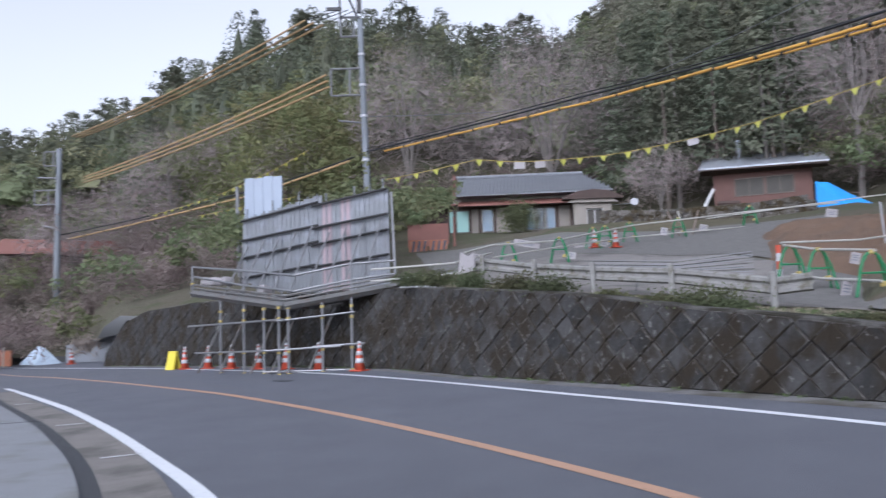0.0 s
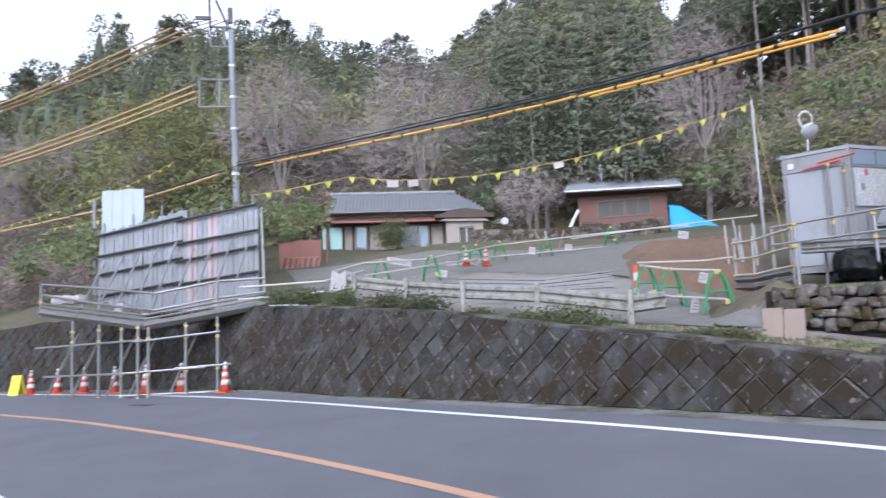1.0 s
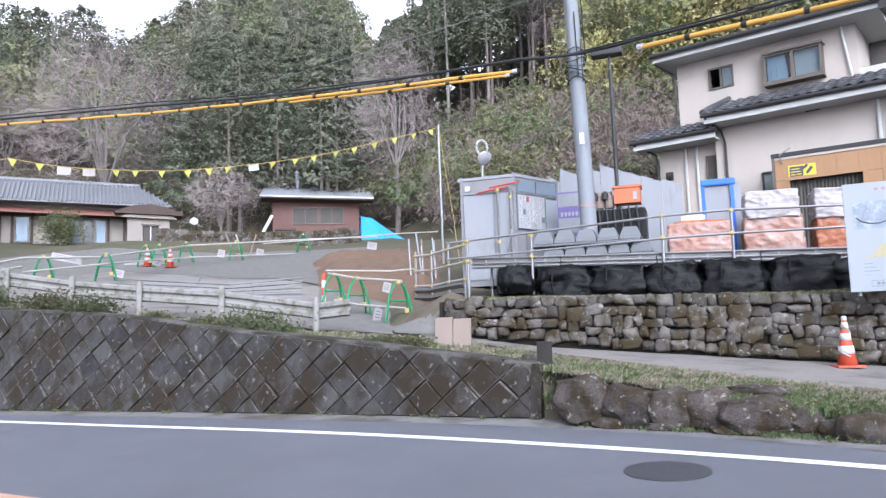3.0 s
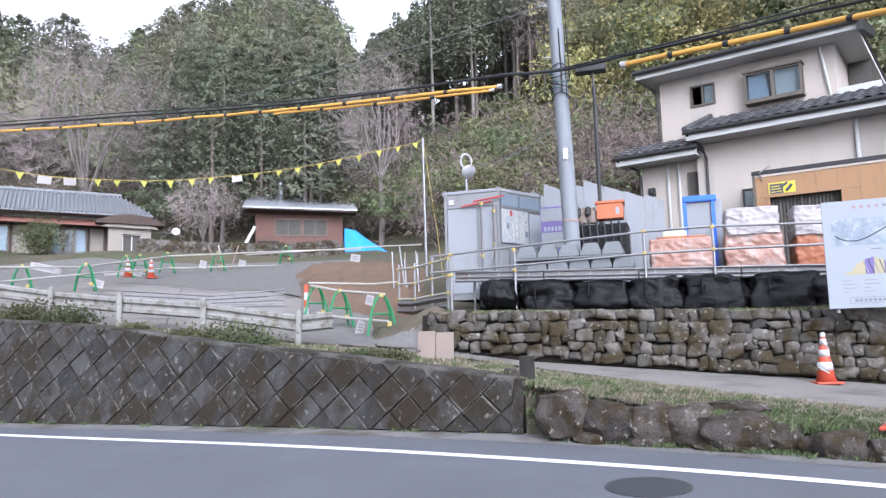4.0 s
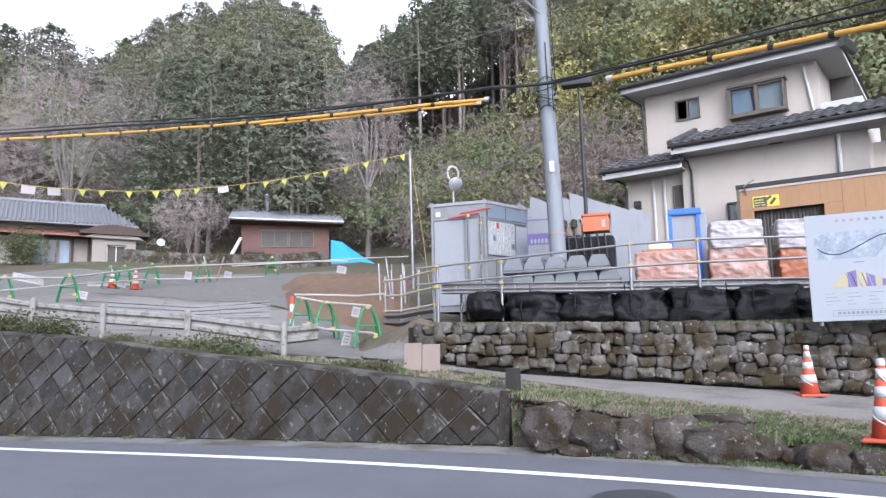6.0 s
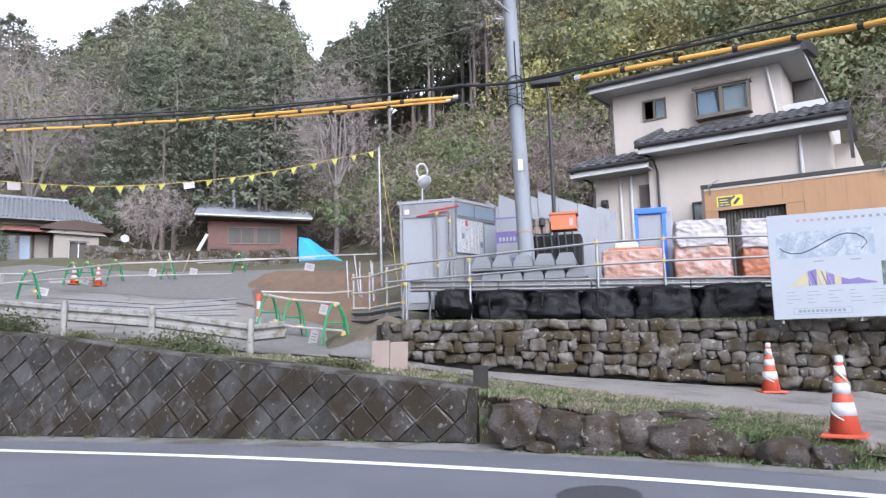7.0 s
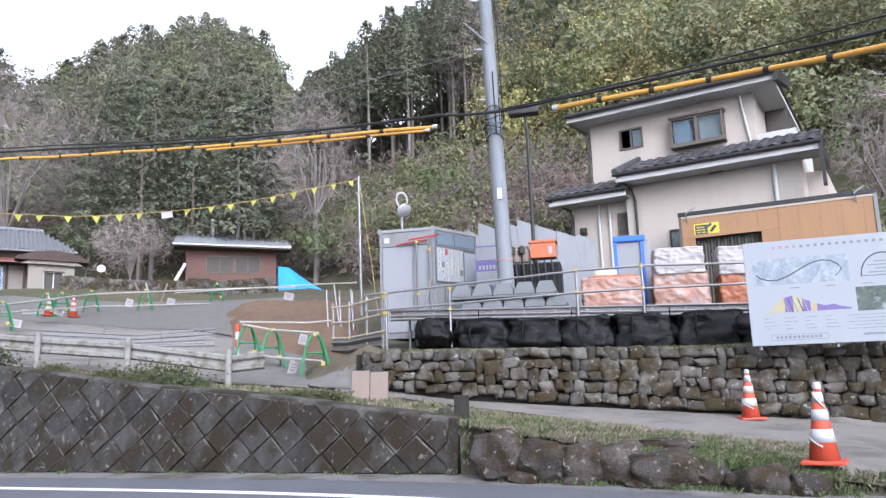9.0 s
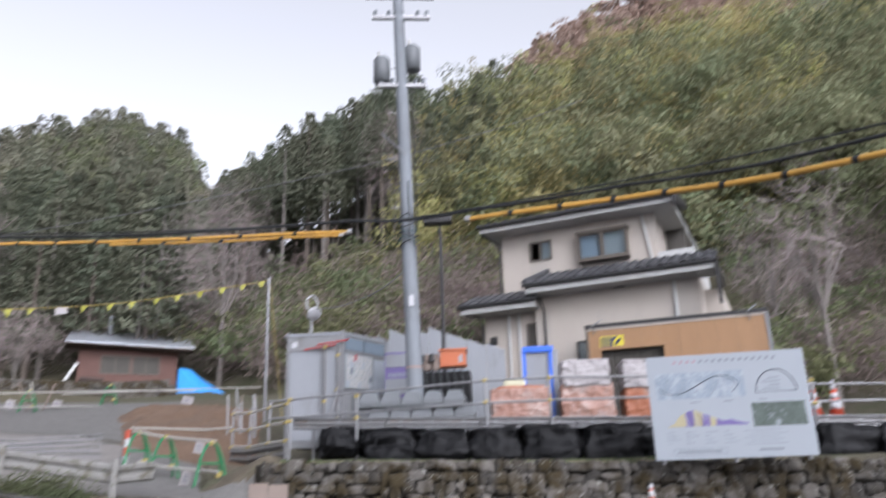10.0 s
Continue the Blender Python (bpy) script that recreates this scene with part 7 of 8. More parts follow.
# dirt bank between the yard and the deck
dirt = patch("dirt_bank", ([(22.2, 21.8), (25.0, 19.6), (28.0, 17.6), (31.5, 16.2)], [(21.5, 30), (25, 30), (28.5, 29), (32, 27)]), M["dirt"], "bank of freshly cut brown dirt", 0.02, 50)
soil = patch("dark_soil_bank", ([(27.3, 14.6), (29, 14.0), (31, 13.8), (33.5, 14.2)], [(27.5, 18.2), (29, 17.5), (31, 16.6), (33.5, 16.5)]), M["soil"], "dark bare soil slope", 0.02, 40)
for ob, amp, n_ in ((dirt, 0.26, 50), (soil, 0.16, 40)):
    for k, v in enumerate(ob.data.vertices):
        i, j = k // 24 / (n_ - 1), k % 24 / 23
        w = min(1.0, 6 * min(i, 1 - i), 6 * min(j, 1 - j))
        lump = noise.noise(Vector((v.co.x * 0.8, v.co.y * 0.8, 0))) + 0.5 * noise.noise(Vector((v.co.x * 3, v.co.y * 3, 5)))
        v.co.z += w * amp * (0.9 + 0.9 * lump) - 0.06 * (1 - w)
# joints scored across the concrete ramp
for k, (a, b) in enumerate([((7, 19.5), (20, 19.2)), ((7, 21.2), (20.5, 20.8)), ((8, 23), (20, 22.6)), ((13, 16.5), (14, 26)), ((18, 15.5), (17.5, 25)), ((9, 24.6), (19.5, 23.9))]):
    pts = []
    for i in range(25):
        az_, r_ = a[0] + (b[0] - a[0]) * i / 24, a[1] + (b[1] - a[1]) * i / 24
        x, y = polar(az_, r_)
        pts.append((x, y, float(land(az_, r_)) + 0.03))
    single("slab_joint", MB().tube(pts, 0.012, 4), M["iron"], "dark joint in the concrete yard", "joint", "joints in the ramp", "structure")

# anti-slip grooves in the sloping yard
for k in range(14):
    r_ = 19.6 + 0.40 * k
    pts = []
    for i in range(19):
        az_ = 10.2 + 11.0 * i / 18
        x, y = polar(az_, r_ - 0.03 * i)
        pts.append((x, y, float(land(az_, r_ - 0.03 * i)) + 0.028))
    single("slab_groove", MB().tube(pts, 0.014, 4), M["concrete_light" if k % 3 else "joint"], "shallow groove across the sloping concrete", "groove", "grooves in the ramp", "structure")

# striped marker post beside the green stands
_x, _y = 6.70, 15.95
mk = thing("marker_post", "red and white striped marker post by the stands", "post", Matrix.Translation((_x, _y, land_xy(_x, _y))))
for k in range(5):
    part("band", MB().tube([(0, 0, 0.17 * k), (0, 0, 0.17 * k + 0.168)], 0.05, 10), M["cone_red" if k % 2 == 0 else "reflective"], mk)
# loose stakes and boards stacked across the upper yard
for k, (az_, r_, lean) in enumerate([(16.6, 32.5, 0.5), (17.0, 32.5, 0.32), (17.3, 32.6, -0.36)]):
    _x, _y = polar(az_, r_)
    z = land_xy(_x, _y)
    single("wooden_stake", MB().tube([(_x, _y, z - 0.1), (_x - lean, _y, z + 1.05)], 0.035, 4), M["white_pipe" if k % 2 else "cardboard"], "pale timber stake leaning in the yard", "stake", "stakes in the yard")

# ---- form panels on the scaffold ----
PF = facing(-6.56, 23.11, -1.95, 21.4, 2.3)
fp = thing("form_wall", "tall wall of grey form panels braced with pipes", "panel wall", PF)


def panel_top(x):
    return 2.56 + 0.2 * x if x < 2.72 else 2.80 + 0.14 * (x - 2.76)


x = 0.0
k = 0
while x < 4.9:
    e = x + 0.31
    top = panel_top((x + e) / 2)
    lo = 1.0 - 0.3 * min(1, x / 1.4) - 0.03 * x
    part("panel", MB().box(x + 0.006, 0, lo - 0.4, e - 0.006, 0.05, top, None), M["panel_grey"] if k not in (9, 11) else M["panel_pink"], fp)
    part("stud", MB().box(x + 0.135, -0.03, lo - 0.5, x + 0.175, 0.0, top + (0.06 if k % 3 else 0.30)), M["panel_grey"], fp)
    x, k = e, k + 1
for k in range(4):
    part("pale_panel", MB().box(0.02 + k * 0.34, 0.06, 2.3, 0.35 + k * 0.34, 0.10, 3.86 - 0.03 * (k % 2)), M["panel_pale"], fp, "pale blue-white panel standing higher")
for z0, z1 in ((2.50, 3.02), (1.90, 2.30), (1.35, 1.85), (0.75, 1.15)):
    part("waler", MB().tube([(0, -0.10, z0), (2.7, -0.10, z0 + (z1 - z0) * 0.72)], 0.04, 6), M["dark_metal"], fp)
    part("waler", MB().tube([(2.5, -0.12, z0 + (z1 - z0) * 0.5), (4.98, -0.12, z1 + 0.05)], 0.04, 6), M["dark_metal"], fp)
for k in range(9):
    x = 0.3 + k * 0.56
    part("brace", MB().tube([(x, -0.15, panel_top(x) - 0.9), (x - 0.25, -1.0, 0.2)], 0.03, 6), M["galv"], fp)
part("raking_brace", MB().tube([(-0.05, 0.2, 2.4), (-0.45, 0.5, 0.6)], 0.06, 6), M["deck_steel"], fp)
part("raking_brace", MB().tube([(5.0, 0.1, 3.0), (5.3, -0.4, 0.6)], 0.04, 6), M["galv"], fp)

# ---- scaffold platform over the road wall ----
sc = thing("scaffold_platform", "pipe scaffold platform with plank deck and yellow clamps", "scaffold",
           Matrix.Translation((0, 0, 1.5)) @ Matrix.Diagonal((1.05, 1.05, 1.05, 1)) @ Matrix.Translation((0, 0, -1.5)))
A0, A1, A2 = Vector((-7.9, 22.5, 2.62)), Vector((-4.4, 19.1, 2.05)), Vector((-1.5, 19.3, 2.5))


def seg_points(a, b, n):
    return [a.lerp(b, i / n) for i in range(n + 1)]


for a, b in ((A0, A1), (A1, A2)):
    t = (b - a).normalized()
    nrm = Vector((-t.y, t.x, 0)).normalized()
    for k in range(6):
        o = nrm * (0.24 * k)
        part("plank", MB().tube([tuple(a + o), tuple(b + o)], 0.10, 4), M["deck_steel"], sc)
    for z in (0.06, 0.16, 0.26):
        part("edge_rail", MB().tube([tuple(a + Vector((0, 0, z))), tuple(b + Vector((0, 0, z)))], 0.03, 6), M["deck_steel"], sc)
for nm, pts in (("top_rail", [(-7.9, 22.5, 3.40), (-5.85, 20.57, 3.10), (-4.16, 19.1, 2.82), (-2.72, 19.25, 3.09), (-1.6, 19.3, 3.14)]), ("mid_rail", [(-7.8, 22.4, 3.10), (-5.85, 20.57, 2.70), (-4.16, 19.1, 2.42), (-2.72, 19.25, 2.68), (-1.6, 19.3, 2.80)])):
    for a, b in zip(pts[:-1], pts[1:]):
        part(nm, MB().tube([a, b], 0.03, 8), M["galv"], sc)
UP = [(-7.9, 22.5, 3.45, False), (-6.7, 21.35, 2.4, True), (-5.82, 20.55, 3.15, True), (-5.1, 19.85, 2.2, True), (-4.55, 19.15, 2.05, True), (-4.3, 19.1, 2.1, True), (-3.45, 19.15, 2.12, True), (-2.72, 19.22, 3.14, True)]
for x, y, zt_, down in UP:
    zr = road_z(x, y)
    p = part("upright", MB().tube([(x, y, zr if down else 2.5), (x, y, zt_)], 0.034, 8), M["galv"], sc)
    for z in ([zr + 0.06, zr + 0.62, 1.75, 2.02] if down else [2.9]):
        part("clamp", MB().box(x - 0.045, y - 0.045, z - 0.035, x + 0.045, y + 0.045, z + 0.035, None, 0.015), M["yellow_clamp"], p)
for x, y in [(-7.3, 22.2), (-6.4, 21.3), (-5.3, 20.4), (-4.6, 19.7), (-3.6, 19.5), (-2.4, 19.6)]:
    part("raker", MB().tube([(x - 0.25, y - 0.25, road_z(x, y) + 0.05), (x + 0.35, y + 0.45, 2.0)], 0.03, 6), M["deck_steel"], sc)
for a, b in (((-7.9, 22.2, 1.64), (-4.4, 18.95, 1.72)), ((-4.6, 19.0, 1.68), (-2.65, 19.15, 1.86)), ((-7.7, 22.2, 0.86), (-4.5, 19.0, 0.95)), ((-4.9, 19.05, 0.95), (-3.0, 19.1, 1.02)), ((-3.7, 19.08, 1.02), (-2.4, 19.15, 1.07)), ((-5.0, 19.3, 0.42), (-2.4, 19.2, 0.42))):
    part("ledger", MB().tube([a, b], 0.026, 8), M["galv"], sc)
for k, (x, y, z) in enumerate([(-7.4, 22.3, 2.85), (-7.0, 21.9, 2.82), (-6.6, 21.6, 2.8), (-5.2, 20.3, 2.45)]):
    single("white_sack", MB().box(-0.18, -0.13, 0, 0.18, 0.13, 0.26, None, 0.08), M["white_sheet"], "crumpled white sack on the scaffold deck", "sack", "white sacks", m=pose(x * 1.05, y * 1.05, 1.5 + (z - 1.53) * 1.05, 0, 8, 20 * k))

# ---- poles and wires ----
def utility_pole(name, label, base, top, r0, r1):
    p = thing(name, label, "utility pole")
    b, t = Vector(base), Vector(top)
    part("shaft", MB().tube([tuple(b.lerp(t, k / 10)) for k in range(11)], r0, 20, r1), M["pole_grey"], p, "", True)
    return p, b, t


rp, b, t = utility_pole("utility_pole", "tall grey utility pole with transformers beside the cabin", (11.13, 11.95, 2.1), (10.86, 12.14, 14.1), 0.185, 0.125)
for f in (0.24, 0.30, 0.37, 0.40, 0.425, 0.55, 0.7):
    c = b.lerp(t, f)
    part("band", MB().lathe([(0.178 - 0.06 * f, -0.03), (0.178 - 0.06 * f, 0.03)], 18, Matrix.Translation(c)), M["galv"], rp)
c = b.lerp(t, 0.20)
part("marker_plate", MB().box(-0.05, -0.20, -0.12, 0.05, -0.165, 0.12, Matrix.Translation(b.lerp(t, 0.285)) @ Matrix.Rotation(-0.75, 4, "Z")), M["reflective"], rp)
part("pink_tape", MB().lathe([(0.188, -0.015), (0.188, 0.015)], 18, Matrix.Translation(b.lerp(t, 0.165))), M["pink_sheet"], rp)
for x, y, z in ((10.58, 12.42, 10.95), (11.16, 11.95, 11.3)):
    tr = part("transformer", MB().lathe([(0.10, 0), (0.20, 0.04), (0.20, 0.62), (0.16, 0.68), (0.05, 0.70)], 18, Matrix.Translation((x, y, z))), M["grey_plastic"], rp, "grey drum transformer", True)
    part("bushing", MB().tube([(x - 0.08, y, z + 0.68), (x - 0.10, y, z + 0.84)], 0.03, 6), M["white_pipe"], tr)
for z, w in ((13.35, 0.9), (12.75, 0.75), (10.85, 0.6)):
    part("crossarm", MB().box(-w, -0.05, -0.045, w * 0.9, 0.05, 0.045, Matrix.Translation((10.92, 12.02, z)) @ Matrix.Rotation(-0.72, 4, "Z")), M["galv"], rp)
    for q in (-0.9, -0.45, 0.5, 0.8):
        part("insulator", MB().lathe([(0.03, 0), (0.06, 0.05), (0.03, 0.09), (0.055, 0.13), (0.02, 0.17)], 10, Matrix.Translation((10.92 + q * w * 0.75, 12.02 - q * w * 0.66, z + 0.04))), M["pole_grey"], rp)
for q in range(7):
    c = b.lerp(t, 0.395 + 0.009 * q)
    part("cable_coil", MB().tube([(c.x + (0.20 + 0.02 * (q % 3)) * math.cos(a), c.y + (0.20 + 0.02 * (q % 3)) * math.sin(a), c.z + 0.05 * math.sin(a * 2 + q)) for a in [i * math.pi / 8 for i in range(17)]], 0.012, 5), M["cable_teal" if q % 2 else "black_cable"], rp)
for q, (f0, f1) in enumerate([(0.40, 0.52), (0.39, 0.47), (0.44, 0.75)]):
    u0, u1 = b.lerp(t, f0), b.lerp(t, f1)
    part("riser_cable", MB().tube([(u0.x - 0.10 + 0.12 * q, u0.y - 0.16, u0.z), (u1.x - 0.08 + 0.12 * q, u1.y - 0.15, u1.z)], 0.014, 5), M["black_cable"], rp)
part("brace_arm", MB().tube([(10.9, 11.95, 9.0), (10.45, 12.3, 9.55)], 0.025, 6), M["galv"], rp)
for k in range(8):
    c = b.lerp(t, 0.47 + 0.05 * k)
    part("step_bolt", MB().tube([tuple(c), (c.x + (0.3 if k % 2 else -0.3), c.y - (0.2 if k % 2 else -0.2), c.z)], 0.012, 5), M["galv"], rp)

def pole_frame(parent, x0, x1, y, z0, z1):
    for a, bb in (((x0, y, z1), (x1, y, z1)), ((x0, y, z0), (x1, y, z0)), ((x0, y, z0), (x0, y, z1)), (((x0 + x1) / 2 + 0.15, y, z0), ((x0 + x1) / 2 + 0.15, y, z1))):
        part("arm", MB().tube([a, bb], 0.05, 6), M["galv"], parent)


lp, b, t = utility_pole("utility_pole", "grey steel utility pole with bracket frames behind the panels", (-3.78, 33.8, 3.6), (-4.07, 33.75, 15.6), 0.17, 0.13)
for f in (0.45, 0.62, 0.74, 0.86):
    part("band", MB().lathe([(0.175, -0.05), (0.175, 0.05)], 14, Matrix.Translation(b.lerp(t, f))), M["reflective"], lp)
pole_frame(lp, -4.95, -4.05, 33.7, 14.78, 15.7)
pole_frame(lp, -5.43, -4.02, 33.68, 12.0, 13.25)
part("arm", MB().tube([(-5.1, 33.65, 10.82), (-3.95, 33.7, 10.7)], 0.045, 6), M["galv"], lp)
part("arm", MB().tube([(-4.7, 33.6, 16.9), (-4.1, 33.75, 15.5)], 0.05, 6), M["dark_metal"], lp)
part("top_mast", MB().tube([(-4.95, 33.6, 15.6), (-5.0, 33.6, 17.2)], 0.05, 6), M["dark_metal"], lp)
part("crossarm", MB().box(-5.6, 33.55, 16.0, -4.9, 33.65, 16.15), M["dark_metal"], lp)
part("insulator", MB().box(-4.2, 33.6, 15.9, -4.0, 33.8, 16.6), M["dark_metal"], lp)
fpole, b, t = utility_pole("utility_pole", "distant utility pole with bracket frames", (-27.2, 51.4, 2.0), (-27.2, 51.4, 14.4), 0.22, 0.18)
pole_frame(fpole, -28.2, -27.2, 51.3, 13.2, 14.2)
pole_frame(fpole, -28.8, -27.2, 51.3, 10.5, 11.5)
part("arm", MB().tube([(-28.6, 51.3, 12.4), (-27.1, 51.3, 12.3)], 0.07, 6), M["galv"], fpole)
part("arm", MB().tube([(-28.2, 51.3, 9.0), (-27.1, 51.3, 8.8)], 0.07, 6), M["galv"], fpole)


M["sleeve_pale"] = mat("faded_sleeve", (0.30, 0.20, 0.095), 0.5, var=0.1, bump=0)


def sag(pts, n=14, s=0.0):
    out = []
    for a, c in zip(pts[:-1], pts[1:]):
        a, c = Vector(a), Vector(c)
        for k in range(n):
            f = k / n
            p = a.lerp(c, f)
            p.z -= s * 4 * f * (1 - f)
            out.append(tuple(p))
    out.append(tuple(pts[-1]))
    return out


def wire(label, pts, r=0.012, s=0.1, material="black_cable"):
    return single("overhead_wire", MB().tube(sag(pts, 12, s), r, 5), M[material], label, "wire")


LINE = [(-3.9, 33.7, 9.20), (-3.0, 32.86, 9.17), (4.49, 24.56, 8.64), (7.2, 18.0, 7.66), (10.0, 12.75, 7.14)]
wire("bundled black telephone cable along the road", [(-3.9, 33.7, 9.36), (4.47, 24.5, 8.86), (7.36, 18.06, 7.86), (10.0, 12.7, 7.38), (10.62, 11.55, 7.22), (11.14, 10.3, 7.20), (11.95, 6.93, 6.95), (11.84, 4.33, 6.47), (11.3, 0.5, 6.0)], 0.035, 0.02)
wire("thin black cable strung above the yellow sleeves", [(-3.9, 33.7, 9.5), (4.47, 24.5, 8.98), (7.36, 18.06, 7.95), (10.62, 11.6, 7.26), (11.95, 6.93, 7.05), (11.3, 0.5, 6.1)], 0.018, 0.03)


def sleeves(label, pts, r, n, sagz=0.0, material="yellow_cover"):
    """Yellow guard sleeves on a cable with dark joints between them."""
    th = thing("cable_sleeve", label, "cable guard", group="yellow cable guards")
    P = sag(pts, 10, sagz)
    d = np.concatenate([[0], np.cumsum([(Vector(a) - Vector(b)).length for a, b in zip(P[:-1], P[1:])])])
    A = np.array(P)

    def at(s):
        return tuple(float(np.interp(s, d, A[:, i])) for i in range(3))

    L = d[-1] / n
    for k in range(n):
        off = random.uniform(-0.012, 0.012)
        a, c = at(k * L + 0.03), at((k + 1) * L - 0.03)
        part("sleeve", MB().tube([(a[0], a[1], a[2] + off), (c[0], c[1], c[2] - off)], r, 10), M[material], th)
        part("joint", MB().tube([at((k + 1) * L - 0.06), at((k + 1) * L + 0.04)], r * 1.25, 8), M["black_cable"], th)
    e = at(d[-1] - 0.02)
    e2 = at(d[-1] + 0.0)
    part("white_end", MB().tube([e, at(d[-1] - 0.14)], r * 1.3, 8), M["reflective"], th)
    return th


sleeves("bright yellow guard sleeves on the cable", [LINE[1], LINE[2], LINE[3], LINE[4]], 0.04, 17)
sleeves("bright yellow guard sleeves on the cable by the house", [(11.13, 10.36, 7.03), (11.93, 6.95, 6.70), (11.83, 4.36, 6.21), (11.3, 0.8, 5.7)][::-1], 0.05, 9)
sleeves("second yellow guard sleeve lying along the first", [(6.9, 18.6, 7.66), (8.7, 15.3, 7.30), (9.9, 12.9, 7.08)], 0.03, 4)
sleeves("yellow sleeve on the lower cable beside the panels", [(-4.62, 33.69, 8.97), (-11.38, 40.45, 8.66), (-26.6, 51.6, 8.1)], 0.05, 12, 0.05, "sleeve_pale")
wire("black cable over the lower yellow sleeve", [(-4.0, 33.7, 9.3), (-11.38, 40.45, 8.9), (-27.2, 51.6, 8.4)], 0.04)
for k, dy in enumerate((0.0, 0.28, 0.56)):
    wire("yellow-sleeved power line between the poles", [(-5.62 + 0.05 * k, 33.54, 12.95 - dy), (-25.75, 52.0, 12.5 - dy * 0.7)], 0.05, 0.25, "sleeve_pale")
    wire("yellow-sleeved high power line between the poles", [(-6.54 + 0.4 * k, 33.4, 15.5 - 0.12 * k), (-26.5 + 0.3 * k, 51.7, 15.35 - 0.05 * k)], 0.05, 0.3, "sleeve_pale")
    wire("dark power line from the pole top", [(-6.54 + 0.4 * k, 33.4, 15.5 - 0.12 * k), (-5.0 + 0.4 * k, 33.6, 16.0)], 0.02, 0.0)
wire("thin grey wire high across the hillside", [(-4.0, 33.7, 11.0), (9.0, 48.0, 15.5), (24.9, 31.5, 19.3), (34, 22, 23)], 0.022, 0.2, "galv")
wire("thin wire from the lamp to the pole", [(11.0, 15.7, 6.1), (11.05, 13.9, 5.95), (11.0, 12.1, 6.3)], 0.012, 0.1, "galv")

# small poles: flag pole, lamp, thin mast
single("flag_pole", MB().tube([(12.66, 20.39, 2.6), (12.62, 20.42, 8.2)], 0.045, 8), M["galv"], "slim grey pole that holds the pennant line", "pole")
wire("slack rope down the flag pole", [(12.64, 20.4, 8.1), (12.95, 20.2, 5.2), (13.1, 20.1, 3.6)], 0.012, 0.1, "yellow_clamp")
lmp = thing("work_lamp", "white round work lamp on a slim post", "lamp")
part("post", MB().tube([(11.03, 15.75, 3.0), (11.03, 15.75, 5.95)], 0.035, 8), M["galv"], lmp)
part("hood", MB().lathe([(0.05, 0), (0.16, 0.06), (0.19, 0.16), (0.18, 0.17)], 18, Matrix.Translation((11.02, 15.72, 6.0)) @ Matrix.Rotation(2.3, 4, "X")), M["reflective"], lmp, "white lamp hood", True)
part("ring", MB().tube([(11.02 + 0.17 * math.cos(a), 15.72, 6.2 + 0.20 * math.sin(a)) for a in [i * math.pi / 8 for i in range(17)]], 0.028, 6), M["reflective"], lmp)
mst = thing("slim_mast", "slim dark mast with a grey lamp head behind the machine", "mast")
mp0 = DK @ Vector((2.69, 3.0, 0.2))
mp1 = DK @ Vector((2.68, 3.0, 4.9))
part("post", MB().tube([tuple(mp0), tuple(mp1)], 0.045, 8), M["dark_metal"], mst)
part("lamp_head", MB().box(-0.36, -0.16, -0.11, 0.36, 0.16, 0.11, Matrix.Translation(DK @ Vector((2.62, 3.0, 5.36))) @ Matrix.Rotation(-0.87, 4, "Z"), 0.03), M["dark_metal"], mst, "dark grey lamp head")
part("neck", MB().tube([tuple(mp1), tuple(DK @ Vector((2.66, 3.0, 5.28)))], 0.03, 6), M["dark_metal"], mst)

# ---- pennant lines ----
M["pennant"] = mat("yellow_pennant", (0.37, 0.365, 0.07), 0.6, var=0.1, scale=3, bump=0.1, translucent=0.3)


def pennants(label, pts, spots, size, whites=()):
    P = np.array(sag(pts, 10, 0.02))
    d = np.concatenate([[0], np.cumsum(np.linalg.norm(np.diff(P, axis=0), axis=1))])
    th = thing("pennant_line", label, "bunting")
    part("cord", MB().tube([tuple(p) for p in P], 0.012, 5), M["yellow_clamp"], th)
    for k in range(spots):
        s = d[-1] * (k + 0.5) / spots + random.uniform(-0.08, 0.08)
        p = Vector([float(np.interp(s, d, P[:, i])) for i in range(3)])
        q = Vector([float(np.interp(s + 0.1, d, P[:, i])) for i in range(3)])
        u = (q - p).normalized()
        w = size * random.uniform(0.9, 1.1)
        sway = Vector((random.uniform(-0.05, 0.05), random.uniform(-0.06, 0.06), 0))
        if k in whites:
            a, b_, c, e = p - u * w * 0.9, p + u * w * 0.9, p + u * w * 0.9 + Vector((0, 0, -w * 1.1)) + sway, p - u * w * 0.9 + Vector((0, 0, -w * 1.2)) + sway
            part("white_flag", MB().add([a, b_, c, e] + [x_ + Vector((0.004, 0.006, 0)) for x_ in (a, b_, c, e)], [(0, 1, 2, 3), (7, 6, 5, 4)]), M["white_sheet"], th, "white square flag")
        else:
            a, b_, c = p - u * w * 0.55, p + u * w * 0.55, p + Vector((0, 0, -w * 1.15)) + sway
            part("pennant", MB().add([a, b_, c] + [x_ + Vector((0.004, 0.006, 0)) for x_ in (a, b_, c)], [(0, 1, 2), (5, 4, 3)]), M["pennant"], th)


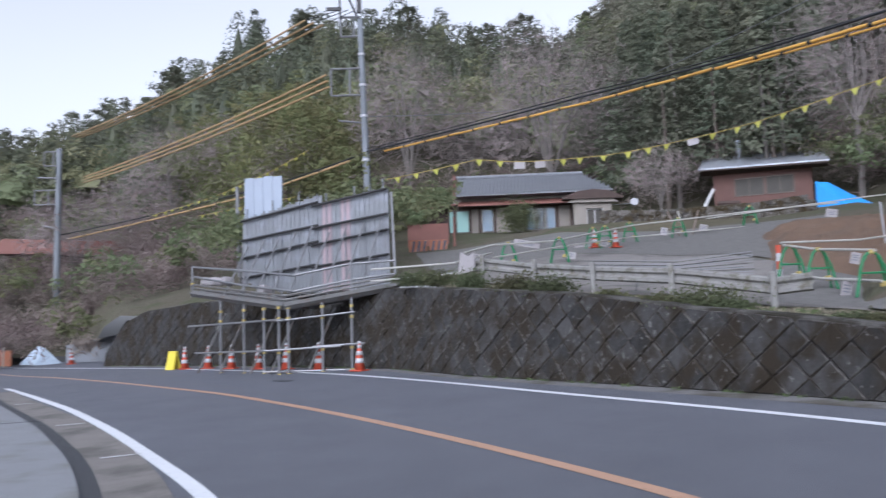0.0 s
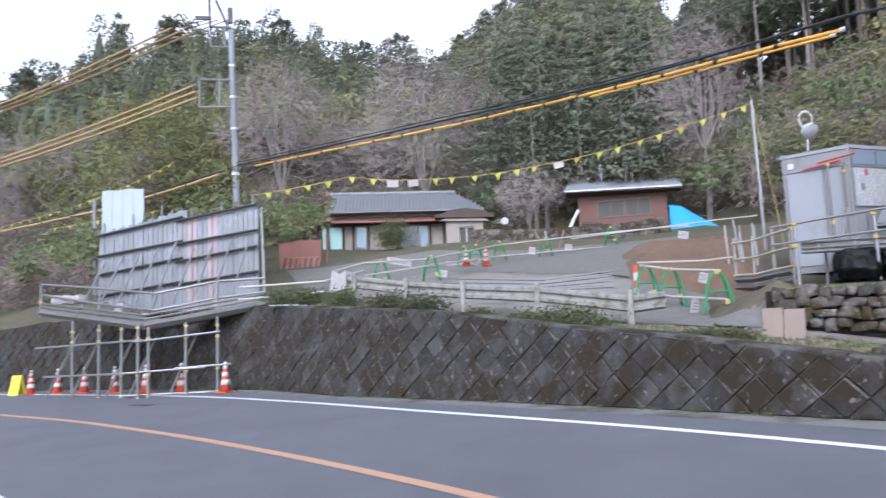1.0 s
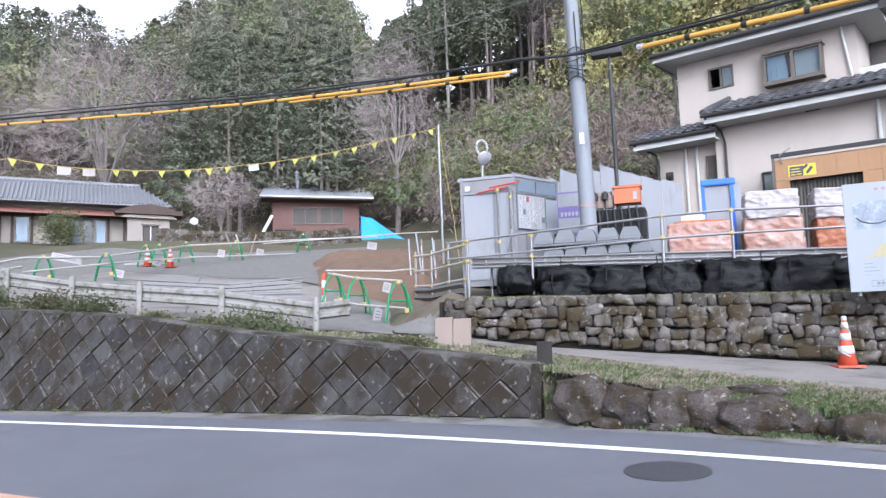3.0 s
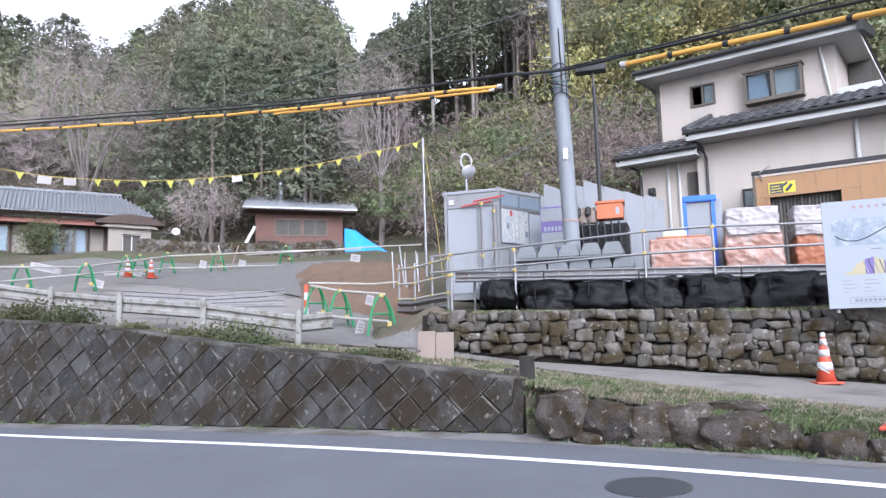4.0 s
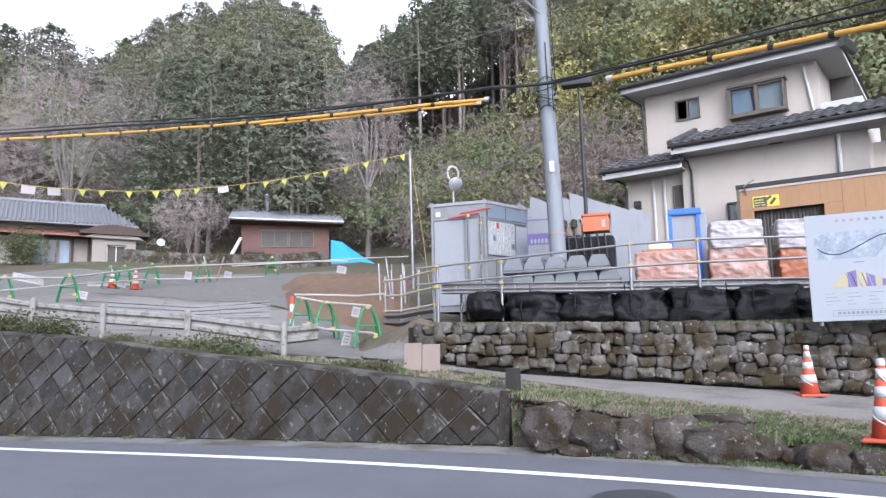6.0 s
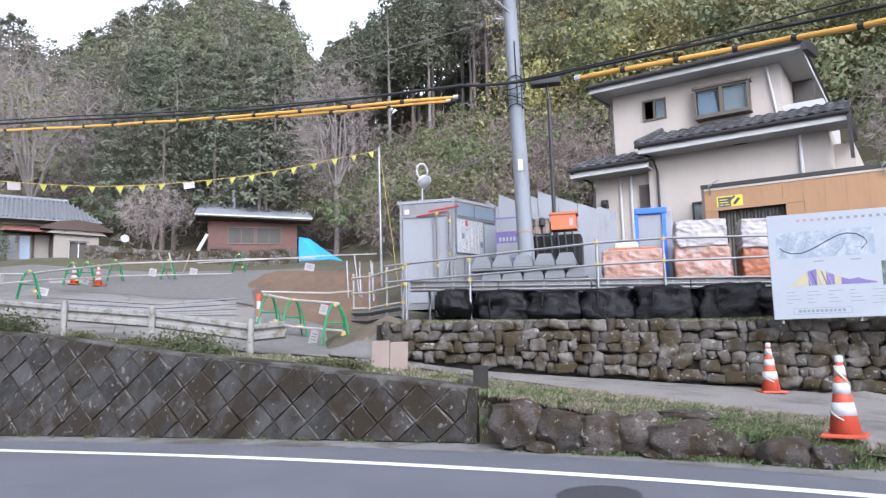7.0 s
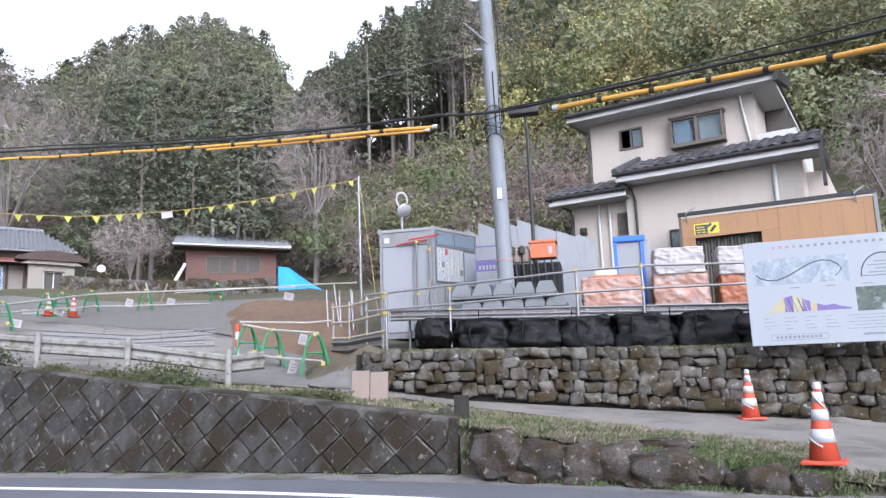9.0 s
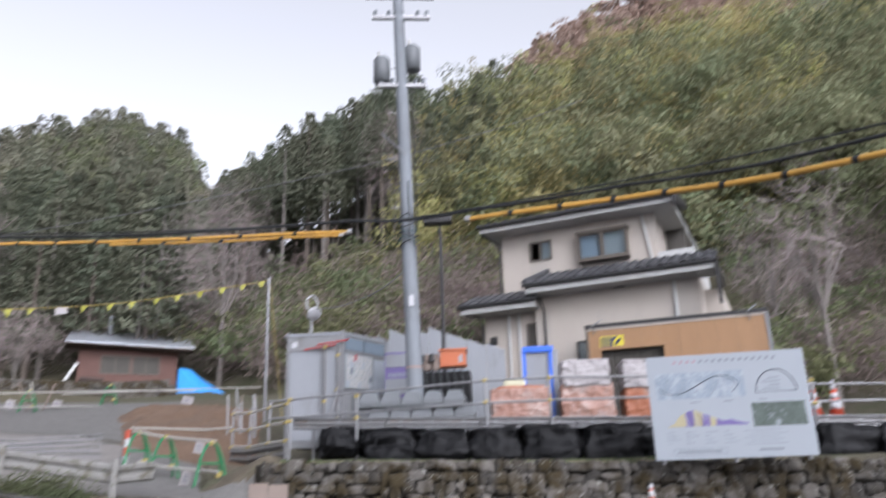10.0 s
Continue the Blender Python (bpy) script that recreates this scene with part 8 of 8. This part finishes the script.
pennants("line of yellow triangular pennants across the yard", [(-2.1, 22.9, 5.95), (0.72, 22.97, 6.5), (2.18, 22.87, 6.36), (4.61, 22.49, 6.40), (6.67, 22.2, 6.68), (8.85, 21.7, 7.08), (11.15, 20.9, 7.70), (12.66, 20.39, 8.12)], 24, 0.185, (6, 7, 14))
pennants("smaller pennant line beyond the panels", [(-15.5, 38.5, 7.5), (-11.5, 36.5, 8.1), (-8.5, 35.0, 8.9), (-6.5, 33.9, 9.6)], 18, 0.15)
pennants("low pennant line beyond the scaffold", [(-12.5, 36.5, 7.1), (-9.5, 35.2, 7.35), (-7.2, 34.2, 7.5)], 8, 0.15)
single("flag_post", MB().tube([(-10.2, 35.6, 4.0), (-10.3, 35.6, 8.3)], 0.09, 8), M["galv"], "grey post holding the pennants", "pole", "flag posts")
single("flag_post", MB().tube([(-8.0, 33.6, 3.5), (-8.0, 33.6, 7.6)], 0.07, 8), M["galv"], "grey post holding the pennants", "pole", "flag posts")

# ---- far end of the road ----
fh = thing("far_house", "distant house with a long red-brown roof", "house")
part("wall", MB().box(-34.5, 58, 5.5, -26.5, 63, 8.0), M["old_wood"], fh)
part("roof", MB().prism([(-35.5, 7.9), (-25.2, 7.5), (-26.0, 8.6), (-34.5, 9.0)], 57.2, 64), M["red_brown"], fh)
wh = single("white_hoarding", MB().add([(0, 0, 0), (4.2, 0, 0), (4.2, 0.08, 0), (0, 0.08, 0), (0, 0, 0.95), (4.2, 0, 1.45), (4.2, 0.08, 1.45), (0, 0.08, 0.95)], [(0, 3, 2, 1), (4, 5, 6, 7), (0, 1, 5, 4), (1, 2, 6, 5), (2, 3, 7, 6), (3, 0, 4, 7)]),
            M["pale_panel"], "pale hoarding beside the far road", "hoarding", m=pose(-20.1, 39.0, 0.05, 0, 0, -28))
single("blue_sheet_heap", MB().add([(-1, -0.6, 0), (1, -0.6, 0), (1.1, 0.7, 0), (-1, 0.7, 0), (-0.3, 0, 0.95), (0.4, 0.1, 0.85)], [(0, 1, 5, 4), (1, 2, 5), (2, 3, 4, 5), (3, 0, 4)]), M["curtain_blue"], "pale blue sheet over a heap by the road", "tarpaulin", m=pose(-21.6, 39.2, 0.05, 0, 0, -40))
of2 = thing("orange_barrier", "orange road barrier fence at the far bend", "barrier")
for k in range(5):
    part("panel", MB().box(k * 1.0, 0, 0.1, k * 1.0 + 0.92, 0.05, 0.85, pose(-25.0, 39.5, 0, 0, 0, -42)), M["orange_sheet"], of2)
    part("post", MB().tube([tuple(pose(-25.0, 39.5, 0, 0, 0, -42) @ Vector((k * 1.0, -0.03, 0))), tuple(pose(-25.0, 39.5, 0, 0, 0, -42) @ Vector((k * 1.0, -0.03, 1.0)))], 0.04, 6), M["white_pipe"], of2)


# ---- grass, weeds and bushes ----
def tufts(name, label, spots, h, spread, n, material):
    """Blades that arch from each spot."""
    P = []
    for x, y, z in spots:
        k = n
        a = rng.uniform(0, 2 * np.pi, k)
        r = rng.uniform(0, spread, k)
        bx, by = x + r * np.cos(a), y + r * np.sin(a)
        hh = h * rng.uniform(0.5, 1.2, k)
        lx, ly = rng.normal(0, 0.45, k) * hh, rng.normal(0, 0.45, k) * hh
        w = 0.0025 + 0.0045 * rng.uniform(0, 1, k)
        c, s = np.cos(a), np.sin(a)
        P.append(np.stack([np.column_stack([bx - w * s, by + w * c, np.full(k, z - 0.02)]), np.column_stack([bx + w * s, by - w * c, np.full(k, z - 0.02)]),
                           np.column_stack([bx + lx * 0.5 + w * s * 0.6, by + ly * 0.5 - w * c * 0.6, z + hh * 0.7]), np.column_stack([bx + lx, by + ly, z + hh])], 1))
    V = np.concatenate(P).reshape(-1, 3)
    m_ = len(V) // 4
    me = bpy.data.meshes.new(name)
    me.vertices.add(len(V))
    me.vertices.foreach_set("co", V.ravel())
    me.loops.add(4 * m_)
    me.loops.foreach_set("vertex_index", np.arange(4 * m_))
    me.polygons.add(m_)
    me.polygons.foreach_set("loop_start", np.arange(0, 4 * m_, 4))
    me.polygons.foreach_set("loop_total", np.full(m_, 4))
    me.materials.append(material)
    me.update(calc_edges=True)
    return tagged(new(name, me), label, "grass", kind="stuff")


M["grass_dry"] = leaf_mat("dry_grass", (0.215, 0.192, 0.140), 0.9, 0.4, 0.3, "")
M["grass_green"] = leaf_mat("green_grass", (0.095, 0.125, 0.055), 0.8, 0.3, 0.3, "")
M["bush_dark"] = leaf_mat("bush_leaves", (0.085, 0.092, 0.045))


def strip_spots(n, az0, az1, r_in, r_out):
    """Spots between two distances past the ground's edge."""
    az = rng.uniform(az0, az1, n)
    e = ground_edge(az)
    r = e + rng.uniform(r_in, r_out, n)
    return list(zip(r * np.sin(np.radians(az)), r * np.cos(np.radians(az)), land(az, r)))


def polar_spots(n, az0, az1, r0, r1):
    az, r = rng.uniform(az0, az1, n), rng.uniform(r0, r1, n)
    return list(zip(r * np.sin(np.radians(az)), r * np.cos(np.radians(az)), land(az, r)))


verge_dry = strip_spots(700, -8, 38, 0.1, 2.6) + strip_spots(1300, 39, 64, 0.02, 2.2) + polar_spots(700, 33, 75, 13.6, 14.6) + strip_spots(90, -6, 2, 0.2, 1.2)
tufts("dry_grass", "short dry grass along the verge", verge_dry, 0.05, 0.14, 20, M["grass_dry"])
verge_green = strip_spots(160, -6, 38, 0.1, 2.0) + strip_spots(330, 39, 63, 0.05, 1.8) + strip_spots(260, 52, 64, -0.1, 0.9) + polar_spots(240, 33, 75, 13.8, 14.6)
tufts("green_grass", "green weeds and grass on the verge", verge_green, 0.06, 0.12, 26, M["grass_green"])
foot_spots = []
for k in range(110):
    s = rng.uniform(0, WALL_LEN)
    p, t_, n_ = wall_base(s)
    q = p - n_ * rng.uniform(0.02, 0.10)
    foot_spots.append((q.x, q.y, road_z(q.x, q.y)))
for k in range(160):
    f = rng.uniform(0, 1)
    x, y = 5.85 + 1.35 * f + rng.uniform(-0.15, 0.1), 6.75 - 3.5 * f
    foot_spots.append((x, y, road_z(x, y)))
bank_i, bank_j = rng.integers(0, 72, 420), rng.integers(1, 9, 420)
bank_spots = [(float(_bx[i, j]), float(_by[i, j]), float(_bz[i, j])) for i, j in zip(bank_i, bank_j)]
tufts("bank_straw", "dry straw and roots on the soil bank", bank_spots[:280], 0.055, 0.10, 26, M["grass_dry"])
tufts("bank_weeds", "green weeds on the soil bank", bank_spots[280:], 0.07, 0.10, 30, M["grass_green"])
tufts("foot_weeds", "small weeds in the crack at the wall's foot", foot_spots, 0.05, 0.10, 16, M["grass_green"])


def bush(x, y, w, h, seed, label="low dark green bush behind the wall", material="bush_dark", n=1500):
    b = thing("bush", label, "bush", Matrix.Translation((x, y, land_xy(x, y) - 0.05)), "bushes on the verge")
    part("stem", MB().tube([(0, 0, 0), (0.03, 0, h * 0.6)], 0.025, 6, 0.01), M["bark"], b)
    lv = Leaves()
    q = rng.normal(size=(n, 3)) * np.array([w * 0.3, w * 0.24, h * 0.26]) + np.array([0, 0, h * 0.45])
    q = q[q[:, 2] > 0.02]
    lv.put(q, rng.uniform(0.014, 0.03, len(q)) * (1 + h * 0.9))
    c = new("leaves", lv.mesh("leaves", M[material]))
    c.parent = b


for k, (az_, r_, w, h) in enumerate([(6.8, 14.9, 0.8, 0.42), (14.7, 12.9, 0.5, 0.22), (17.6, 12.7, 1.1, 0.42), (19.2, 12.3, 0.6, 0.22), (1.0, 17.4, 0.6, 0.5), (4.4, 15.8, 0.8, 0.45), (27.0, 11.3, 0.6, 0.16), (28.8, 11.0, 0.5, 0.2), (-1.6, 18.4, 0.9, 0.45), (-3.5, 18.9, 0.8, 0.4), (10.9, 13.9, 0.4, 0.2)]):
    x, y = polar(az_, r_)
    bush(x, y, w, h, k)
x, y = polar(4.95, 43.3)
bush(x, y, 1.7, 1.9, 50, "clipped round olive bush before the old house", "shrub", 3800)
